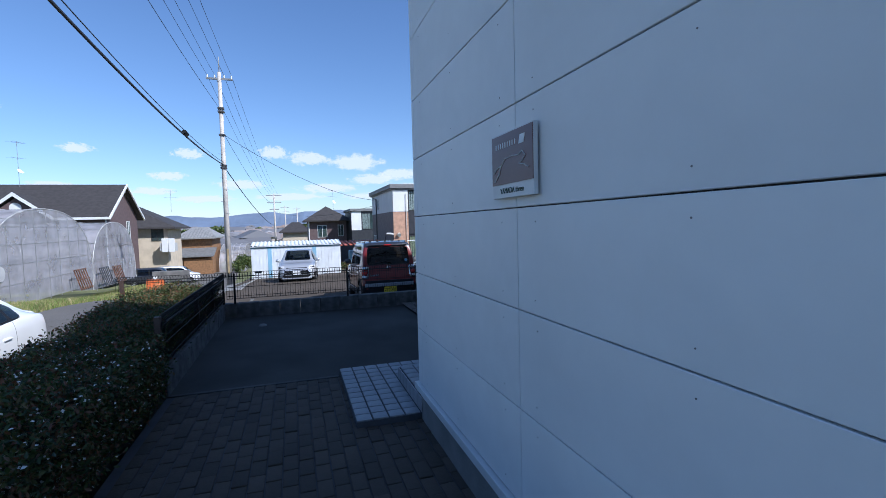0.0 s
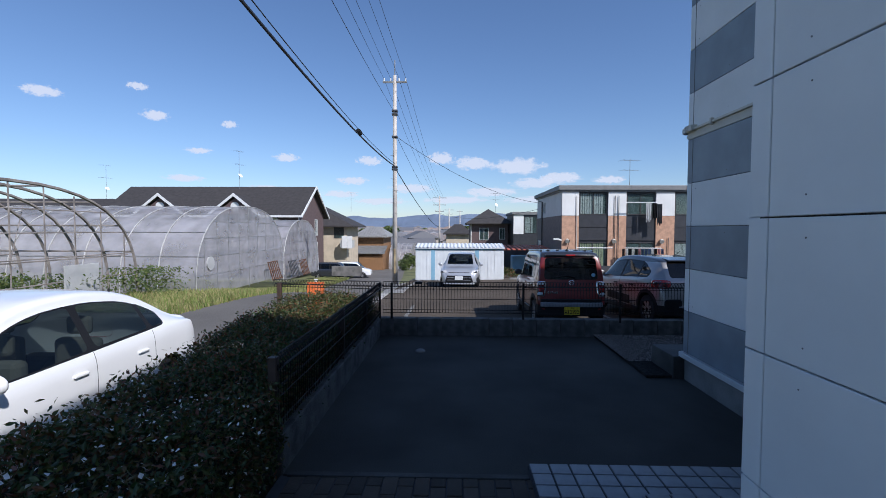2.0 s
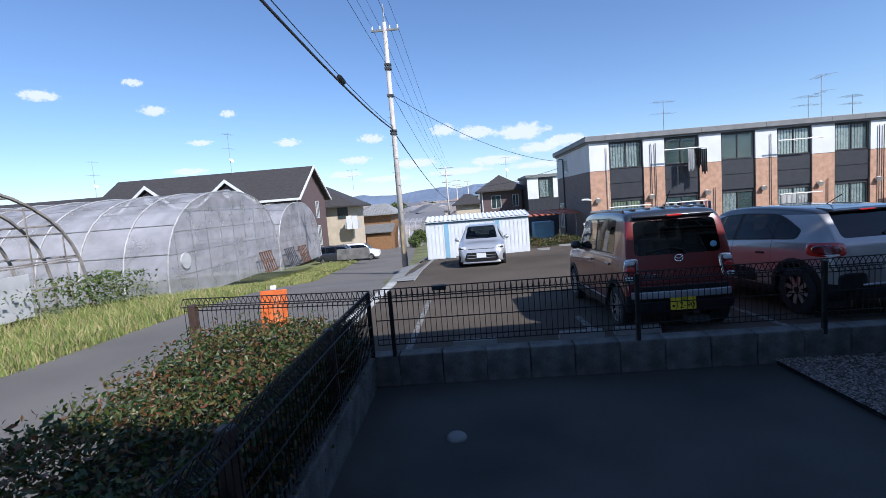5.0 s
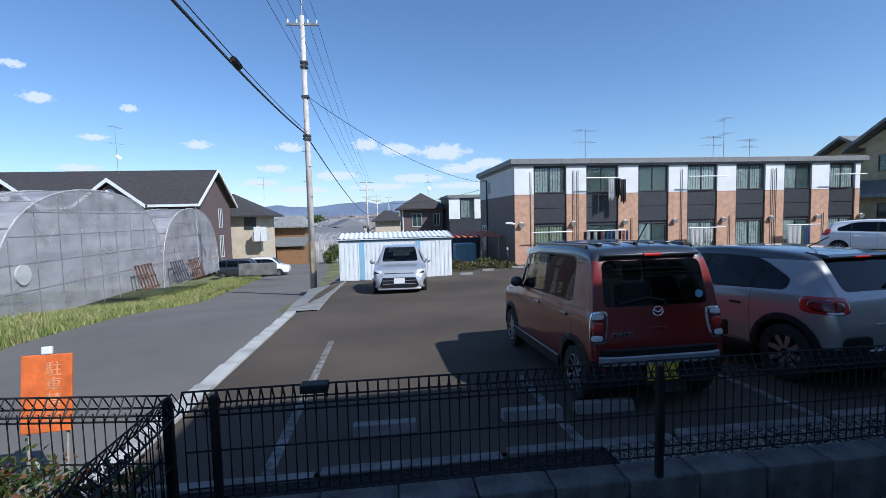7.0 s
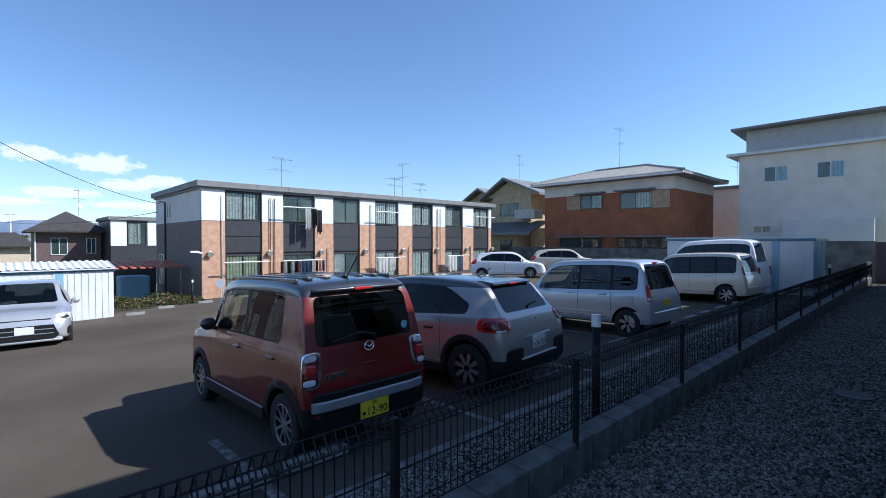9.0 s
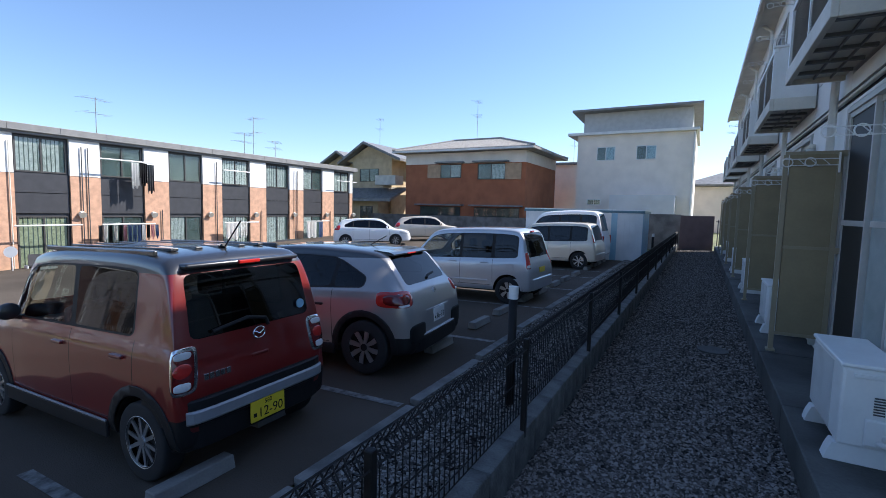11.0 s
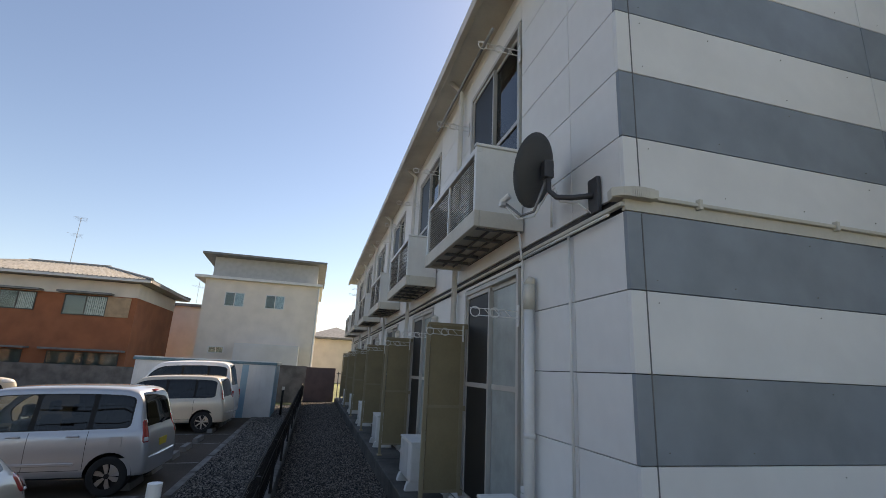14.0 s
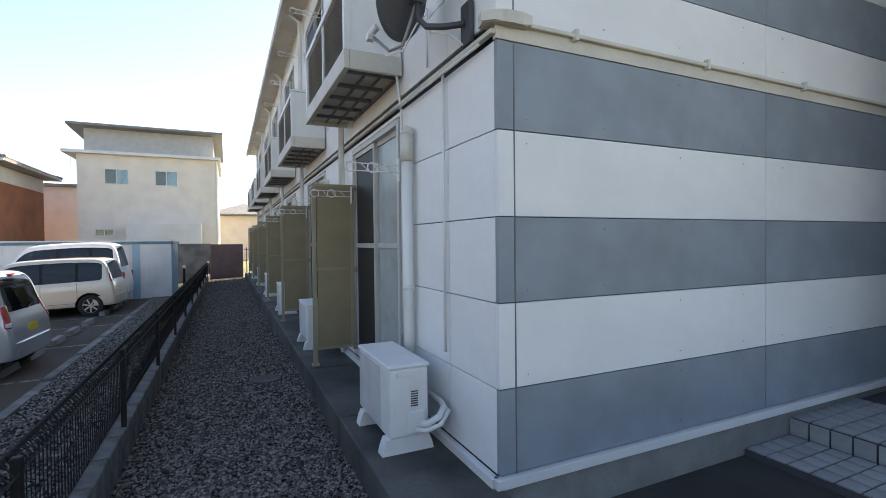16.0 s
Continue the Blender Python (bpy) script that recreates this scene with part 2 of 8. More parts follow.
# paler copy of the grey tile, with sunlight put into its colour
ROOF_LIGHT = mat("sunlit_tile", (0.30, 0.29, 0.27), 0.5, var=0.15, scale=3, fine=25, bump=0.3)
GARDEN_WALL = mat("garden_wall", (0.20, 0.19, 0.175), 0.9, var=0.2, scale=2, fine=20, bump=0.4)
RUBBER = mat("tyre_rubber", (0.016, 0.016, 0.017), 0.85, var=0.2)
ALLOY = mat("alloy_rim", (0.50, 0.50, 0.50), 0.3, metal=0.85, var=0.04)
SILVER_TRIM = mat("silver_trim", (0.30, 0.31, 0.33), 0.4, metal=0.3, var=0.05)
CHROME = mat("chrome", (0.70, 0.70, 0.70), 0.12, metal=1.0, var=0.02)
LAMP_DARK = mat("dark_red_lens", (0.12, 0.006, 0.006), 0.15, var=0.1, coat=0.8)
LAMP_RED = mat("red_lens", (0.45, 0.02, 0.015), 0.15, var=0.1, coat=0.8)
LAMP_CLEAR = mat("clear_lens", (0.62, 0.62, 0.62), 0.12, var=0.1, coat=0.8)
PLATE_YELLOW = mat("yellow_plate", (0.72, 0.56, 0.03), 0.45, var=0.04)
PLATE_WHITE = mat("white_plate", (0.72, 0.73, 0.72), 0.45, var=0.04)
INK_GREEN = mat("plate_ink", (0.02, 0.06, 0.04), 0.6)
CAR_GLASS = mat_glass("car_glass", (0.05, 0.055, 0.055), 1.08)
CAR_GLASS_CLEAR = mat_glass("clear_car_glass", (0.66, 0.72, 0.71), 1.03)
SEAT = mat("seat_cloth", (0.05, 0.05, 0.052), 0.9)
SEAT_BEIGE = mat("beige_seat", (0.36, 0.33, 0.27), 0.9)


def paint(name, col, metal=0.0):
    return mat(name, col, 0.32 if metal else 0.3, metal=metal, var=0.015, scale=2, coat=1.0)


PAINT_RED = paint("red_paint", (0.14, 0.007, 0.005))
TINTED_GLASS = mat_glass("tinted_car_glass", (0.30, 0.34, 0.34), 1.05)
PAINT_BLACKROOF = paint("black_roof", (0.020, 0.021, 0.024))
PAINT_SILVER = paint("silver_paint", (0.46, 0.47, 0.49), 0.45)
PAINT_SAND = paint("sand_paint", (0.33, 0.315, 0.30), 0.45)
PAINT_WHITE = paint("white_paint", (0.82, 0.82, 0.81))
PAINT_CREAM = paint("cream_paint", (0.63, 0.55, 0.44), 0.15)
PAINT_DARK = paint("dark_paint", (0.03, 0.032, 0.04))


# ---- mesh helpers ----
def bx(bm, x0, x1, y0, y1, z0, z1, bev=0.0):
    vs = bmesh.ops.create_cube(bm, size=1)["verts"]
    bmesh.ops.transform(bm, matrix=Matrix.LocRotScale(((x0 + x1) / 2, (y0 + y1) / 2, (z0 + z1) / 2), None, (abs(x1 - x0), abs(y1 - y0), abs(z1 - z0))), verts=vs)
    if bev:
        es = list({e for v in vs for e in v.link_edges})
        bmesh.ops.bevel(bm, geom=es, offset=bev, segments=2, affect="EDGES", profile=0.5)
    return bm


def rod(bm, a, b, r, seg=8, r2=None, caps=True):
    a, b = Vector(a), Vector(b)
    d = b - a
    vs = bmesh.ops.create_cone(bm, cap_ends=caps, segments=seg, radius1=r, radius2=r if r2 is None else r2, depth=d.length)["verts"]
    bmesh.ops.transform(bm, matrix=Matrix.Translation((a + b) / 2) @ d.to_track_quat("Z", "Y").to_matrix().to_4x4(), verts=vs)
    return bm


def line(bm, pts, r, seg=6):
    """A pipe or cable through points."""
    pts = [Vector(p) for p in pts]
    rings = []
    for i, p in enumerate(pts):
        d = (pts[min(i + 1, len(pts) - 1)] - pts[max(i - 1, 0)]).normalized()
        q = d.to_track_quat("Z", "Y")
        rings.append([bm.verts.new(p + q @ Vector((r * math.cos(2 * math.pi * k / seg), r * math.sin(2 * math.pi * k / seg), 0))) for k in range(seg)])
    for a, b in zip(rings, rings[1:]):
        for k in range(seg):
            bm.faces.new((a[k], a[(k + 1) % seg], b[(k + 1) % seg], b[k]))
    bm.faces.new(rings[0][::-1]), bm.faces.new(rings[-1])
    return bm


def prism(bm, poly, axis, a, b):
    """A polygon given in the two other axes, drawn out along an axis from a to b."""
    def at(u, v, w):
        return {"x": (w, u, v), "y": (u, w, v), "z": (u, v, w)}[axis]
    lo = [bm.verts.new(at(u, v, a)) for u, v in poly]
    hi = [bm.verts.new(at(u, v, b)) for u, v in poly]
    n = len(poly)
    fs = [bm.faces.new(lo), bm.faces.new(hi[::-1])]
    fs += [bm.faces.new((lo[i], hi[i], hi[(i + 1) % n], lo[(i + 1) % n])) for i in range(n)]
    bmesh.ops.recalc_face_normals(bm, faces=fs)
    return bm


def mesh_of(name, bm, material, smooth=False):
    me = bpy.data.meshes.new(name)
    bm.to_mesh(me)
    bm.free()
    for m in material if isinstance(material, (list, tuple)) else [material]:
        me.materials.append(m)
    if smooth:
        me.polygons.foreach_set("use_smooth", [True] * len(me.polygons))
    return me


def part(name, bm, material, parent, label="", smooth=False):
    ob = new(name, mesh_of(name, bm, material, smooth))
    ob.parent = parent
    return tagged(ob, label)


def share(name, me, parent, m):
    """One more piece on a mesh that others use too."""
    ob = new(name, me)
    ob.parent = parent
    ob.matrix_basis = m
    return ob


def thing(name, m, label, category, group=""):
    ob = new(name)
    ob.empty_display_size = 0.2
    ob.matrix_basis = m
    return tagged(ob, label, category, group)


def solid(name, bm, material, label="", category="", group="", kind="", smooth=False):
    return tagged(new(name, mesh_of(name, bm, material, smooth)), label, category, group, kind)


def stuff(name, verts, faces, material, label, category, parent=None):
    me = bpy.data.meshes.new(name)
    me.from_pydata(verts.tolist() if hasattr(verts, "tolist") else verts, [], faces.tolist() if hasattr(faces, "tolist") else faces)
    me.materials.append(material)
    ob = new(name, me)
    if parent:
        ob.parent = parent
        return tagged(ob, label, kind="stuff")
    return tagged(ob, label, category, kind="stuff")


def text_on(name, words, size, m, material, parent, depth=0.002):
    """Raised letters in the built-in font, turned into a mesh."""
    cu = bpy.data.curves.new(name, "FONT")
    cu.body, cu.size, cu.extrude, cu.align_x, cu.align_y = words, size, depth, "CENTER", "CENTER"
    tmp = bpy.data.objects.new(name, cu)
    scene.collection.objects.link(tmp)
    bpy.context.view_layer.update()
    me = bpy.data.meshes.new_from_object(tmp.evaluated_get(bpy.context.evaluated_depsgraph_get()))
    bpy.data.objects.remove(tmp)
    me.materials.clear()
    me.materials.append(material)
    ob = new(name, me)
    ob.parent = parent
    ob.matrix_basis = m
    return ob


# ---- lie of the land ----
def clamp(v, a, b):
    return max(a, min(b, v))


def lot_z(x, y):
    y = clamp(y, 2, 50)
    fall = 0.033 * (min(y, 15) - 4.5) + 0.066 * max(0, y - 15)
    return -0.32 - fall * (1 - 0.03 * clamp(x - 3, 0, 20)) + 0.02 * clamp(x, -12, 0) + 0.028 * clamp(x, 0, 6) + 0.004 * clamp(x - 6, 0, 24)


def land_z(x, y):
    z = lot_z(x, y)
    s = clamp((-5.3 - x) / 0.9, 0, 1)
    z -= 0.70 * clamp((y - 11.5) / 11.4, 0, 1) * s * (1 if y < 45 else clamp((60 - y) / 15, 0.4, 1))
    if y > 50:
        z += -0.06 * (clamp(y, 50, 95) - 50) + 0.012 * (clamp(y, 140, 600) - 140)
    return z


def sheet(name, xs, ys, zf, material, lift=0.0):
    """A ground sheet on a grid of x and y that follows the land."""
    v = [(x, y, zf(x, y) + lift) for y in ys for x in xs]
    w = len(xs)
    f = [(j * w + i, j * w + i + 1, (j + 1) * w + i + 1, (j + 1) * w + i) for j in range(len(ys) - 1) for i in range(w - 1)]
    me = bpy.data.meshes.new(name)
    me.from_pydata(v, [], f)
    me.materials.append(material)
    return new(name, me)


def span(a, b, step):
    n = max(1, round((b - a) / step))
    return [a + (b - a) * i / n for i in range(n + 1)]


gx = [-4800, -1500, -600, -250, -120, -70, -45] + span(-36, -14, 2) + span(-12, -5, 0.25) + span(-4.5, 34, 2.5) + [45, 70, 120, 250, 600, 1500, 4800]
gy = [-900, -200, -60, -30, -15] + span(-8, 2, 2) + span(3, 50, 1.5) + [55, 60, 70, 85, 100, 130, 180, 260, 400, 800, 1500, 4800]
ground = tagged(sheet("ground", gx, gy, lambda x, y: land_z(x, y) - 0.03, FIELD), kind="structure")
lot = tagged(sheet("parking_lot", [-5.25, -5.0] + span(-4, 31, 2.5), [3.66] + span(5, 25, 2), lot_z, ASPHALT, 0.004), kind="structure")


def road_left(y):
    return -10.45 - 0.11 * clamp(y - 12, 0, 60)


def road_right(y):
    return -5.52 - 0.09 * clamp(y - 12, 0, 60)


rv, rf = [], []
ry = span(-40, 2, 3) + span(3, 90, 1.5)
for y in ry:
    for k in range(7):
        x = road_left(y) + (road_right(y) - road_left(y)) * k / 6
        rv.append((x, y, land_z(min(x, -6.3), y) + 0.012))
for j in range(len(ry) - 1):
    for k in range(6):
        a = j * 7 + k
        rf.append((a, a + 1, a + 8, a + 7))
rme = bpy.data.meshes.new("road")
rme.from_pydata(rv, [], rf)
rme.materials.append(ROAD_ASPHALT)
road = tagged(new("road", rme), kind="structure")

tagged(sheet("lane_edge", [-6.7, -6.2, -5.95, -5.75, -5.5, -5.3, -5.05], span(20.7, 42, 1.5), land_z, ROAD_ASPHALT, 0.03), kind="structure")

# pale concrete channel between road and lot, and the wedge of concrete that rises above the falling road
bm = bmesh.new()
for y0, y1 in zip(span(2.5, 12, 0.95), span(2.5, 12, 0.95)[1:]):
    prism(bm, [(-5.52, y0 + 0.005), (-5.27, y0 + 0.005), (-5.27, y1 - 0.005), (-5.52, y1 - 0.005)], "z", lot_z(-5.4, (y0 + y1) / 2) - 0.1, lot_z(-5.4, (y0 + y1) / 2) + 0.022)
kerb = solid("road_gutter", bm, mat("pale_gutter", (0.42, 0.41, 0.38), 0.85, var=0.15, scale=3, bump=0.3), kind="structure")
wv, wf = [], []
for i, y in enumerate(span(12, 20.8, 0.8)):
    xr = road_right(y) - 0.02
    wv += [(xr, y, land_z(-6.4, y) - 0.1), (xr, y, lot_z(-5, y) - 0.28 * clamp((y - 12) / 6, 0, 1) + 0.03), (-4.75, y, lot_z(-4.7, y) + 0.03), (-4.65, y, lot_z(-4.7, y) - 0.1)]
    if i:
        a, b = 4 * i - 4, 4 * i
        wf += [(a, b, b + 1, a + 1), (a + 1, b + 1, b + 2, a + 2), (a + 2, b + 2, b + 3, a + 3)]
wme = bpy.data.meshes.new("lot_edge_ramp")
wme.from_pydata(wv, [], wf)
wme.materials.append(CONCRETE)
tagged(new("lot_edge_ramp", wme), kind="structure")

# courtyard, alley, planting strip
bm = bmesh.new()
bx(bm, -3.98, -0.42, -2.33, 2.135, -0.5, 0.0)
bx(bm, -0.42, 0.01, -2.33, 0.0, -0.5, 0.0)
courtyard = solid("courtyard", bm, ASPHALT_OLD, kind="structure")
bm = bmesh.new()
bx(bm, -0.42, 22.6, 0.0, 2.135, -0.5, 0.035)
alley = solid("alley_bed", bm, GRAVEL_BED, kind="structure")
bm = bmesh.new()
bx(bm, -4.0, -1.5, -20, -2.33, -0.5, -0.012)
forecourt = solid("forecourt", bm, JOINT, kind="structure")
bm = bmesh.new()
bx(bm, -5.62, -4.16, -20, 2.1, -0.6, 0.16)
planter = solid("planting_bed", bm, SOIL, kind="structure")
bm = bmesh.new()
bx(bm, -4.16, -3.98, -2.33, 2.12, -0.3, 0.29, 0.015)
side_kerb = solid("stone_border", bm, BLOCK, kind="structure")
bm = bmesh.new()
bx(bm, -5.74, -5.62, -20, 2.3, -0.6, 0.10, 0.01)
solid("planter_edge", bm, CONCRETE, kind="structure")

# ---- the apartment house beside the walk ----
ROWS_Z = [0.33, 0.83, 1.33, 1.83, 2.33, 2.84, 2.96, 3.37, 3.87, 4.37, 4.87, 5.37, 5.87, 6.05]
GREY_ROWS = {0, 2, 4, 7, 9, 11}
panel_meshes = {}


def wall_panel(parent, x, y, z, wide, high, facing, material):
    """One facing panel with eased edges. facing 'w' looks to -x, 'n' to +y."""
    key = (round(wide, 3), round(high, 3), facing, material.name)
    if key not in panel_meshes:
        b = bmesh.new()
        g = 0.003
        if facing == "w":
            bx(b, -0.03, 0.02, g, wide - g, g, high - g)
        else:
            bx(b, g, wide - g, -0.02, 0.03, g, high - g)
        bmesh.ops.bevel(b, geom=b.edges[:], offset=0.0025, segments=1, affect="EDGES")
        panel_meshes[key] = mesh_of("panel", b, material)
    return share("panel", panel_meshes[key], parent, pose(x, y, z))


bm = bmesh.new()
bx(bm, -1.58, -1.40, -5.6, -3.815, 0.30, 5.90)
bx(bm, -1.58, 12, -20, -5.6, 0.30, 5.90)
wall_wing = solid("wall_wing", bm, JOINT, kind="structure")
bm = bmesh.new()
bx(bm, 0.02, 0.25, -5.6, -0.02, 0.30, 6.05)
wall_striped = solid("wall_striped", bm, JOINT, kind="structure")
bm = bmesh.new()
UNITS, PITCH, LONG = 6, 3.4, 22.4
cols = [0.02]
for k in range(UNITS):
    cols += [1.62 + PITCH * k, 3.28 + PITCH * k]
cols.append(LONG)
for i in range(0, len(cols), 2):
    bx(bm, cols[i], cols[i + 1], -0.25, -0.02, 0.30, 6.05)
for k in range(UNITS):
    a, b = 1.62 + PITCH * k, 3.28 + PITCH * k
    bx(bm, a, b, -0.25, -0.02, 2.78, 3.15)
    bx(bm, a, b, -0.25, -0.02, 5.58, 6.05)
    bx(bm, a, b, -0.25, -0.02, 0.30, 0.36)
wall_north = solid("wall_north", bm, JOINT, kind="structure")
bm = bmesh.new()
bx(bm, LONG - 0.2, LONG, -8, -0.26, 0.30, 6.05)
bx(bm, 0.26, LONG, -2.62, -2.6, 0.3, 6.0)
bx(bm, 0.26, LONG, -2.6, -0.26, 0.28, 0.31)
bx(bm, 0.26, LONG, -2.6, -0.26, 2.88, 3.0)
solid("wall_inner", bm, ROOM_DARK, kind="structure")

Y_JOINTS = [-3.785, -3.90, -5.803, -7.81, -9.91, -11.9, -13.9, -15.9]
for i, (z0, z1) in enumerate(zip(ROWS_Z, ROWS_Z[1:])):
    if i == 5:
        continue
    for a, b in zip(Y_JOINTS, Y_JOINTS[1:]):
        zl = 2.84 if i == 6 else z0
        wall_panel(wall_wing, -1.575, b, zl, a - b, z1 - zl, "w", WHITE_PANEL)
    wall_panel(wall_wing, -1.60, -3.815, zl, 0.21, z1 - zl, "n", WHITE_PANEL)
    for a, b in ((0.0, -0.115), (-0.115, -2.485), (-2.485, -4.90), (-4.90, -5.60)):
        wall_panel(wall_striped, 0.03, b, z0, a - b, z1 - z0, "w", GREY_PANEL if i in GREY_ROWS else WHITE_PANEL)
    edges = [0.03, 0.645]
    for k in range(UNITS):
        edges += [1.60 + PITCH * k, 3.30 + PITCH * k]
    edges.append(LONG)
    for j, (a, b) in enumerate(zip(edges, edges[1:])):
        if j >= 2 and j % 2 == 0:
            lo, hi = (max(z0, 2.80), min(z1, 3.13)) if z0 < 4 else (max(z0, 5.60), z1)
            if hi - lo > 0.03:
                wall_panel(wall_north, a, -0.03, lo, b - a, hi - lo, "n", WHITE_PANEL)
        else:
            wall_panel(wall_north, a, -0.03, z0, b - a, z1 - z0, "n", WHITE_PANEL)

# fixing screws on the panels
random.seed(4)
bm = bmesh.new()
for i, (z0, z1) in enumerate(zip(ROWS_Z, ROWS_Z[1:])):
    if i in (5, 12):
        continue
    for yj in Y_JOINTS[1:7]:
        for dy in (-0.18, 0.18, 0.95):
            for z in (z0 + 0.07, z1 - 0.07):
                y = yj + dy + random.uniform(-0.01, 0.01)
                if -15 < y < -4:
                    rod(bm, (-1.603, y, z), (-1.607, y, z), 0.0032, 6)
    for y in (-0.2, -0.8, -1.5, -2.2, -2.7, -3.4):
        for z in (z0 + 0.07, z1 - 0.07):
            if random.random() < 0.6:
                rod(bm, (0.002, y, z), (-0.004, y, z), 0.004, 6)
stuff_ob = solid("screw_heads", bm, SCREW, "small dark screw heads on pale wall panels", "screws", kind="stuff")

# trims: base flashing, footing, belt moulding
bm = bmesh.new()
bx(bm, -1.64, -1.57, -20, -3.75, 0.265, 0.325, 0.004)
bx(bm, -0.035, 0.03, -5.6, 0.035, 0.265, 0.325, 0.004)
bx(bm, 0.0, LONG, 0.0, 0.05, 0.265, 0.325, 0.004)
solid("base_flashing", bm, SHUTTER_WHITE, kind="structure")
bm = bmesh.new()
bx(bm, -1.60, -1.38, -5.6, -3.82, -0.4, 0.27)
bx(bm, -1.60, 11.9, -20, -5.6, -0.4, 0.27)
bx(bm, 0.012, 0.25, -5.6, -0.02, -0.4, 0.27)
bx(bm, 0.25, LONG, -0.25, -0.012, -0.4, 0.27)
solid("footing", bm, CONCRETE, kind="structure")
ledge = new("ledge")
tagged(ledge, kind="structure")
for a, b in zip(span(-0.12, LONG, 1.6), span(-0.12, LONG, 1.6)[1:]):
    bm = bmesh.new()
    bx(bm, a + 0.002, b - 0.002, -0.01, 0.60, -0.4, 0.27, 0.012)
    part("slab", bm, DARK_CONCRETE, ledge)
bm = bmesh.new()
bx(bm, -0.004, 0.03, -5.6, 0.006, 2.842, 2.925)
bx(bm, -0.034, 0.03, -5.6, 0.03, 2.925, 2.952, 0.006)
bx(bm, 0.0, LONG, 0.0, 0.038, 2.865, 2.895, 0.006)
for y in (-0.55, -1.75, -2.95):
    bx(bm, -0.046, -0.01, y - 0.014, y + 0.014, 2.905, 2.975, 0.003)
solid("belt_moulding", bm, CREAM_TRIM, kind="structure")
bm = bmesh.new()
for i in range(22):
    a0, a1 = i / 22, (i + 0.8) / 22
    pts = [(-0.060 + 0.07 * t, -0.18 + 0.27 * t) for t in (a0, a1)]
    (xa, ya), (xb, yb) = pts
    bulge = 0.035 * math.sin(math.pi * (a0 + a1) / 2)
    prism(bm, [(xa - bulge, ya + bulge * 0.4), (xb - bulge, yb + bulge * 0.4), (xb + 0.08, yb - 0.02), (xa + 0.08, ya - 0.02)], "z", 2.915, 2.985)
prism(bm, [(-0.07, -0.20), (-0.05, 0.04), (0.0, 0.10), (0.05, 0.05), (0.0, -0.20)], "z", 2.92, 2.975)
solid("corner_cover", bm, CREAM_TRIM, kind="structure")
bm = bmesh.new()
for z0 in (0.33, 2.97):
    bx(bm, -0.004, 0.02, -0.119, -0.111, z0, z0 + 2.5 if z0 < 1 else 6.04, 0.003)
solid("corner_trim", bm, GREY_METAL, kind="structure")
bm = bmesh.new()
bx(bm, -0.06, LONG + 0.3, -8, 0.40, 6.04, 6.10)
bx(bm, -0.06, LONG + 0.3, 0.36, 0.44, 5.98, 6.14, 0.01)
bx(bm, -0.08, -0.03, -5.6, 0.44, 5.98, 6.12, 0.01)
bx(bm, -1.68, 12, -20, -3.86, 5.88, 5.98, 0.01)
prism(bm, [(-0.6, 6.1), (-4, 6.7), (-8, 6.1)], "x", 1.2, LONG + 0.2)
solid("roof", bm, CREAM_TRIM, kind="structure")


def window_unit(x0, z0, z1, upper):
    w = thing("sliding_window", pose(x0, 0, 0), "white-framed sliding window with a dark insect screen", "window", "windows of the apartment house")
    tagged(w, kind="structure")
    b = bmesh.new()
    bx(b, 0.0, 1.66, -0.12, 0.02, z0, z0 + 0.05), bx(b, 0.0, 1.66, -0.12, 0.02, z1 - 0.05, z1)
    bx(b, 0.0, 0.05, -0.12, 0.02, z0 + 0.05, z1 - 0.05), bx(b, 1.61, 1.66, -0.12, 0.02, z0 + 0.05, z1 - 0.05)
    part("window_frame", b, ALU, w)
    zm = z0 + 1.27
    for name, a, c, y in (("sash", 0.05, 0.86, -0.05), ("screen_sash", 0.82, 1.61, -0.015)):
        b = bmesh.new()
        bx(b, a, a + 0.035, y - 0.02, y + 0.015, z0 + 0.05, z1 - 0.05), bx(b, c - 0.035, c, y - 0.02, y + 0.015, z0 + 0.05, z1 - 0.05)
        for z in (z0 + 0.05, z1 - 0.10, zm):
            bx(b, a + 0.035, c - 0.035, y - 0.02, y + 0.015, z, z + 0.05)
        s = part(name, b, ALU, w)
        b = bmesh.new()
        if name == "sash":
            bx(b, a + 0.035, c - 0.035, y - 0.006, y, z0 + 0.10, zm), bx(b, a + 0.035, c - 0.035, y - 0.006, y, zm + 0.05, z1 - 0.10)
            part("pane", b, PANE if upper else FROSTED, s, "" if upper else "frosted glass pane")
        else:
            bx(b, a + 0.035, c - 0.035, y - 0.004, y, z0 + 0.10, zm), bx(b, a + 0.035, c - 0.035, y - 0.004, y, zm + 0.05, z1 - 0.10)
            part("insect_screen", b, SCREEN, s, "dark mesh insect screen")
    return w


for k in range(UNITS):
    window_unit(1.62 + PITCH * k, 0.36, 2.78, False)
    window_unit(1.62 + PITCH * k, 3.15, 5.58, True)


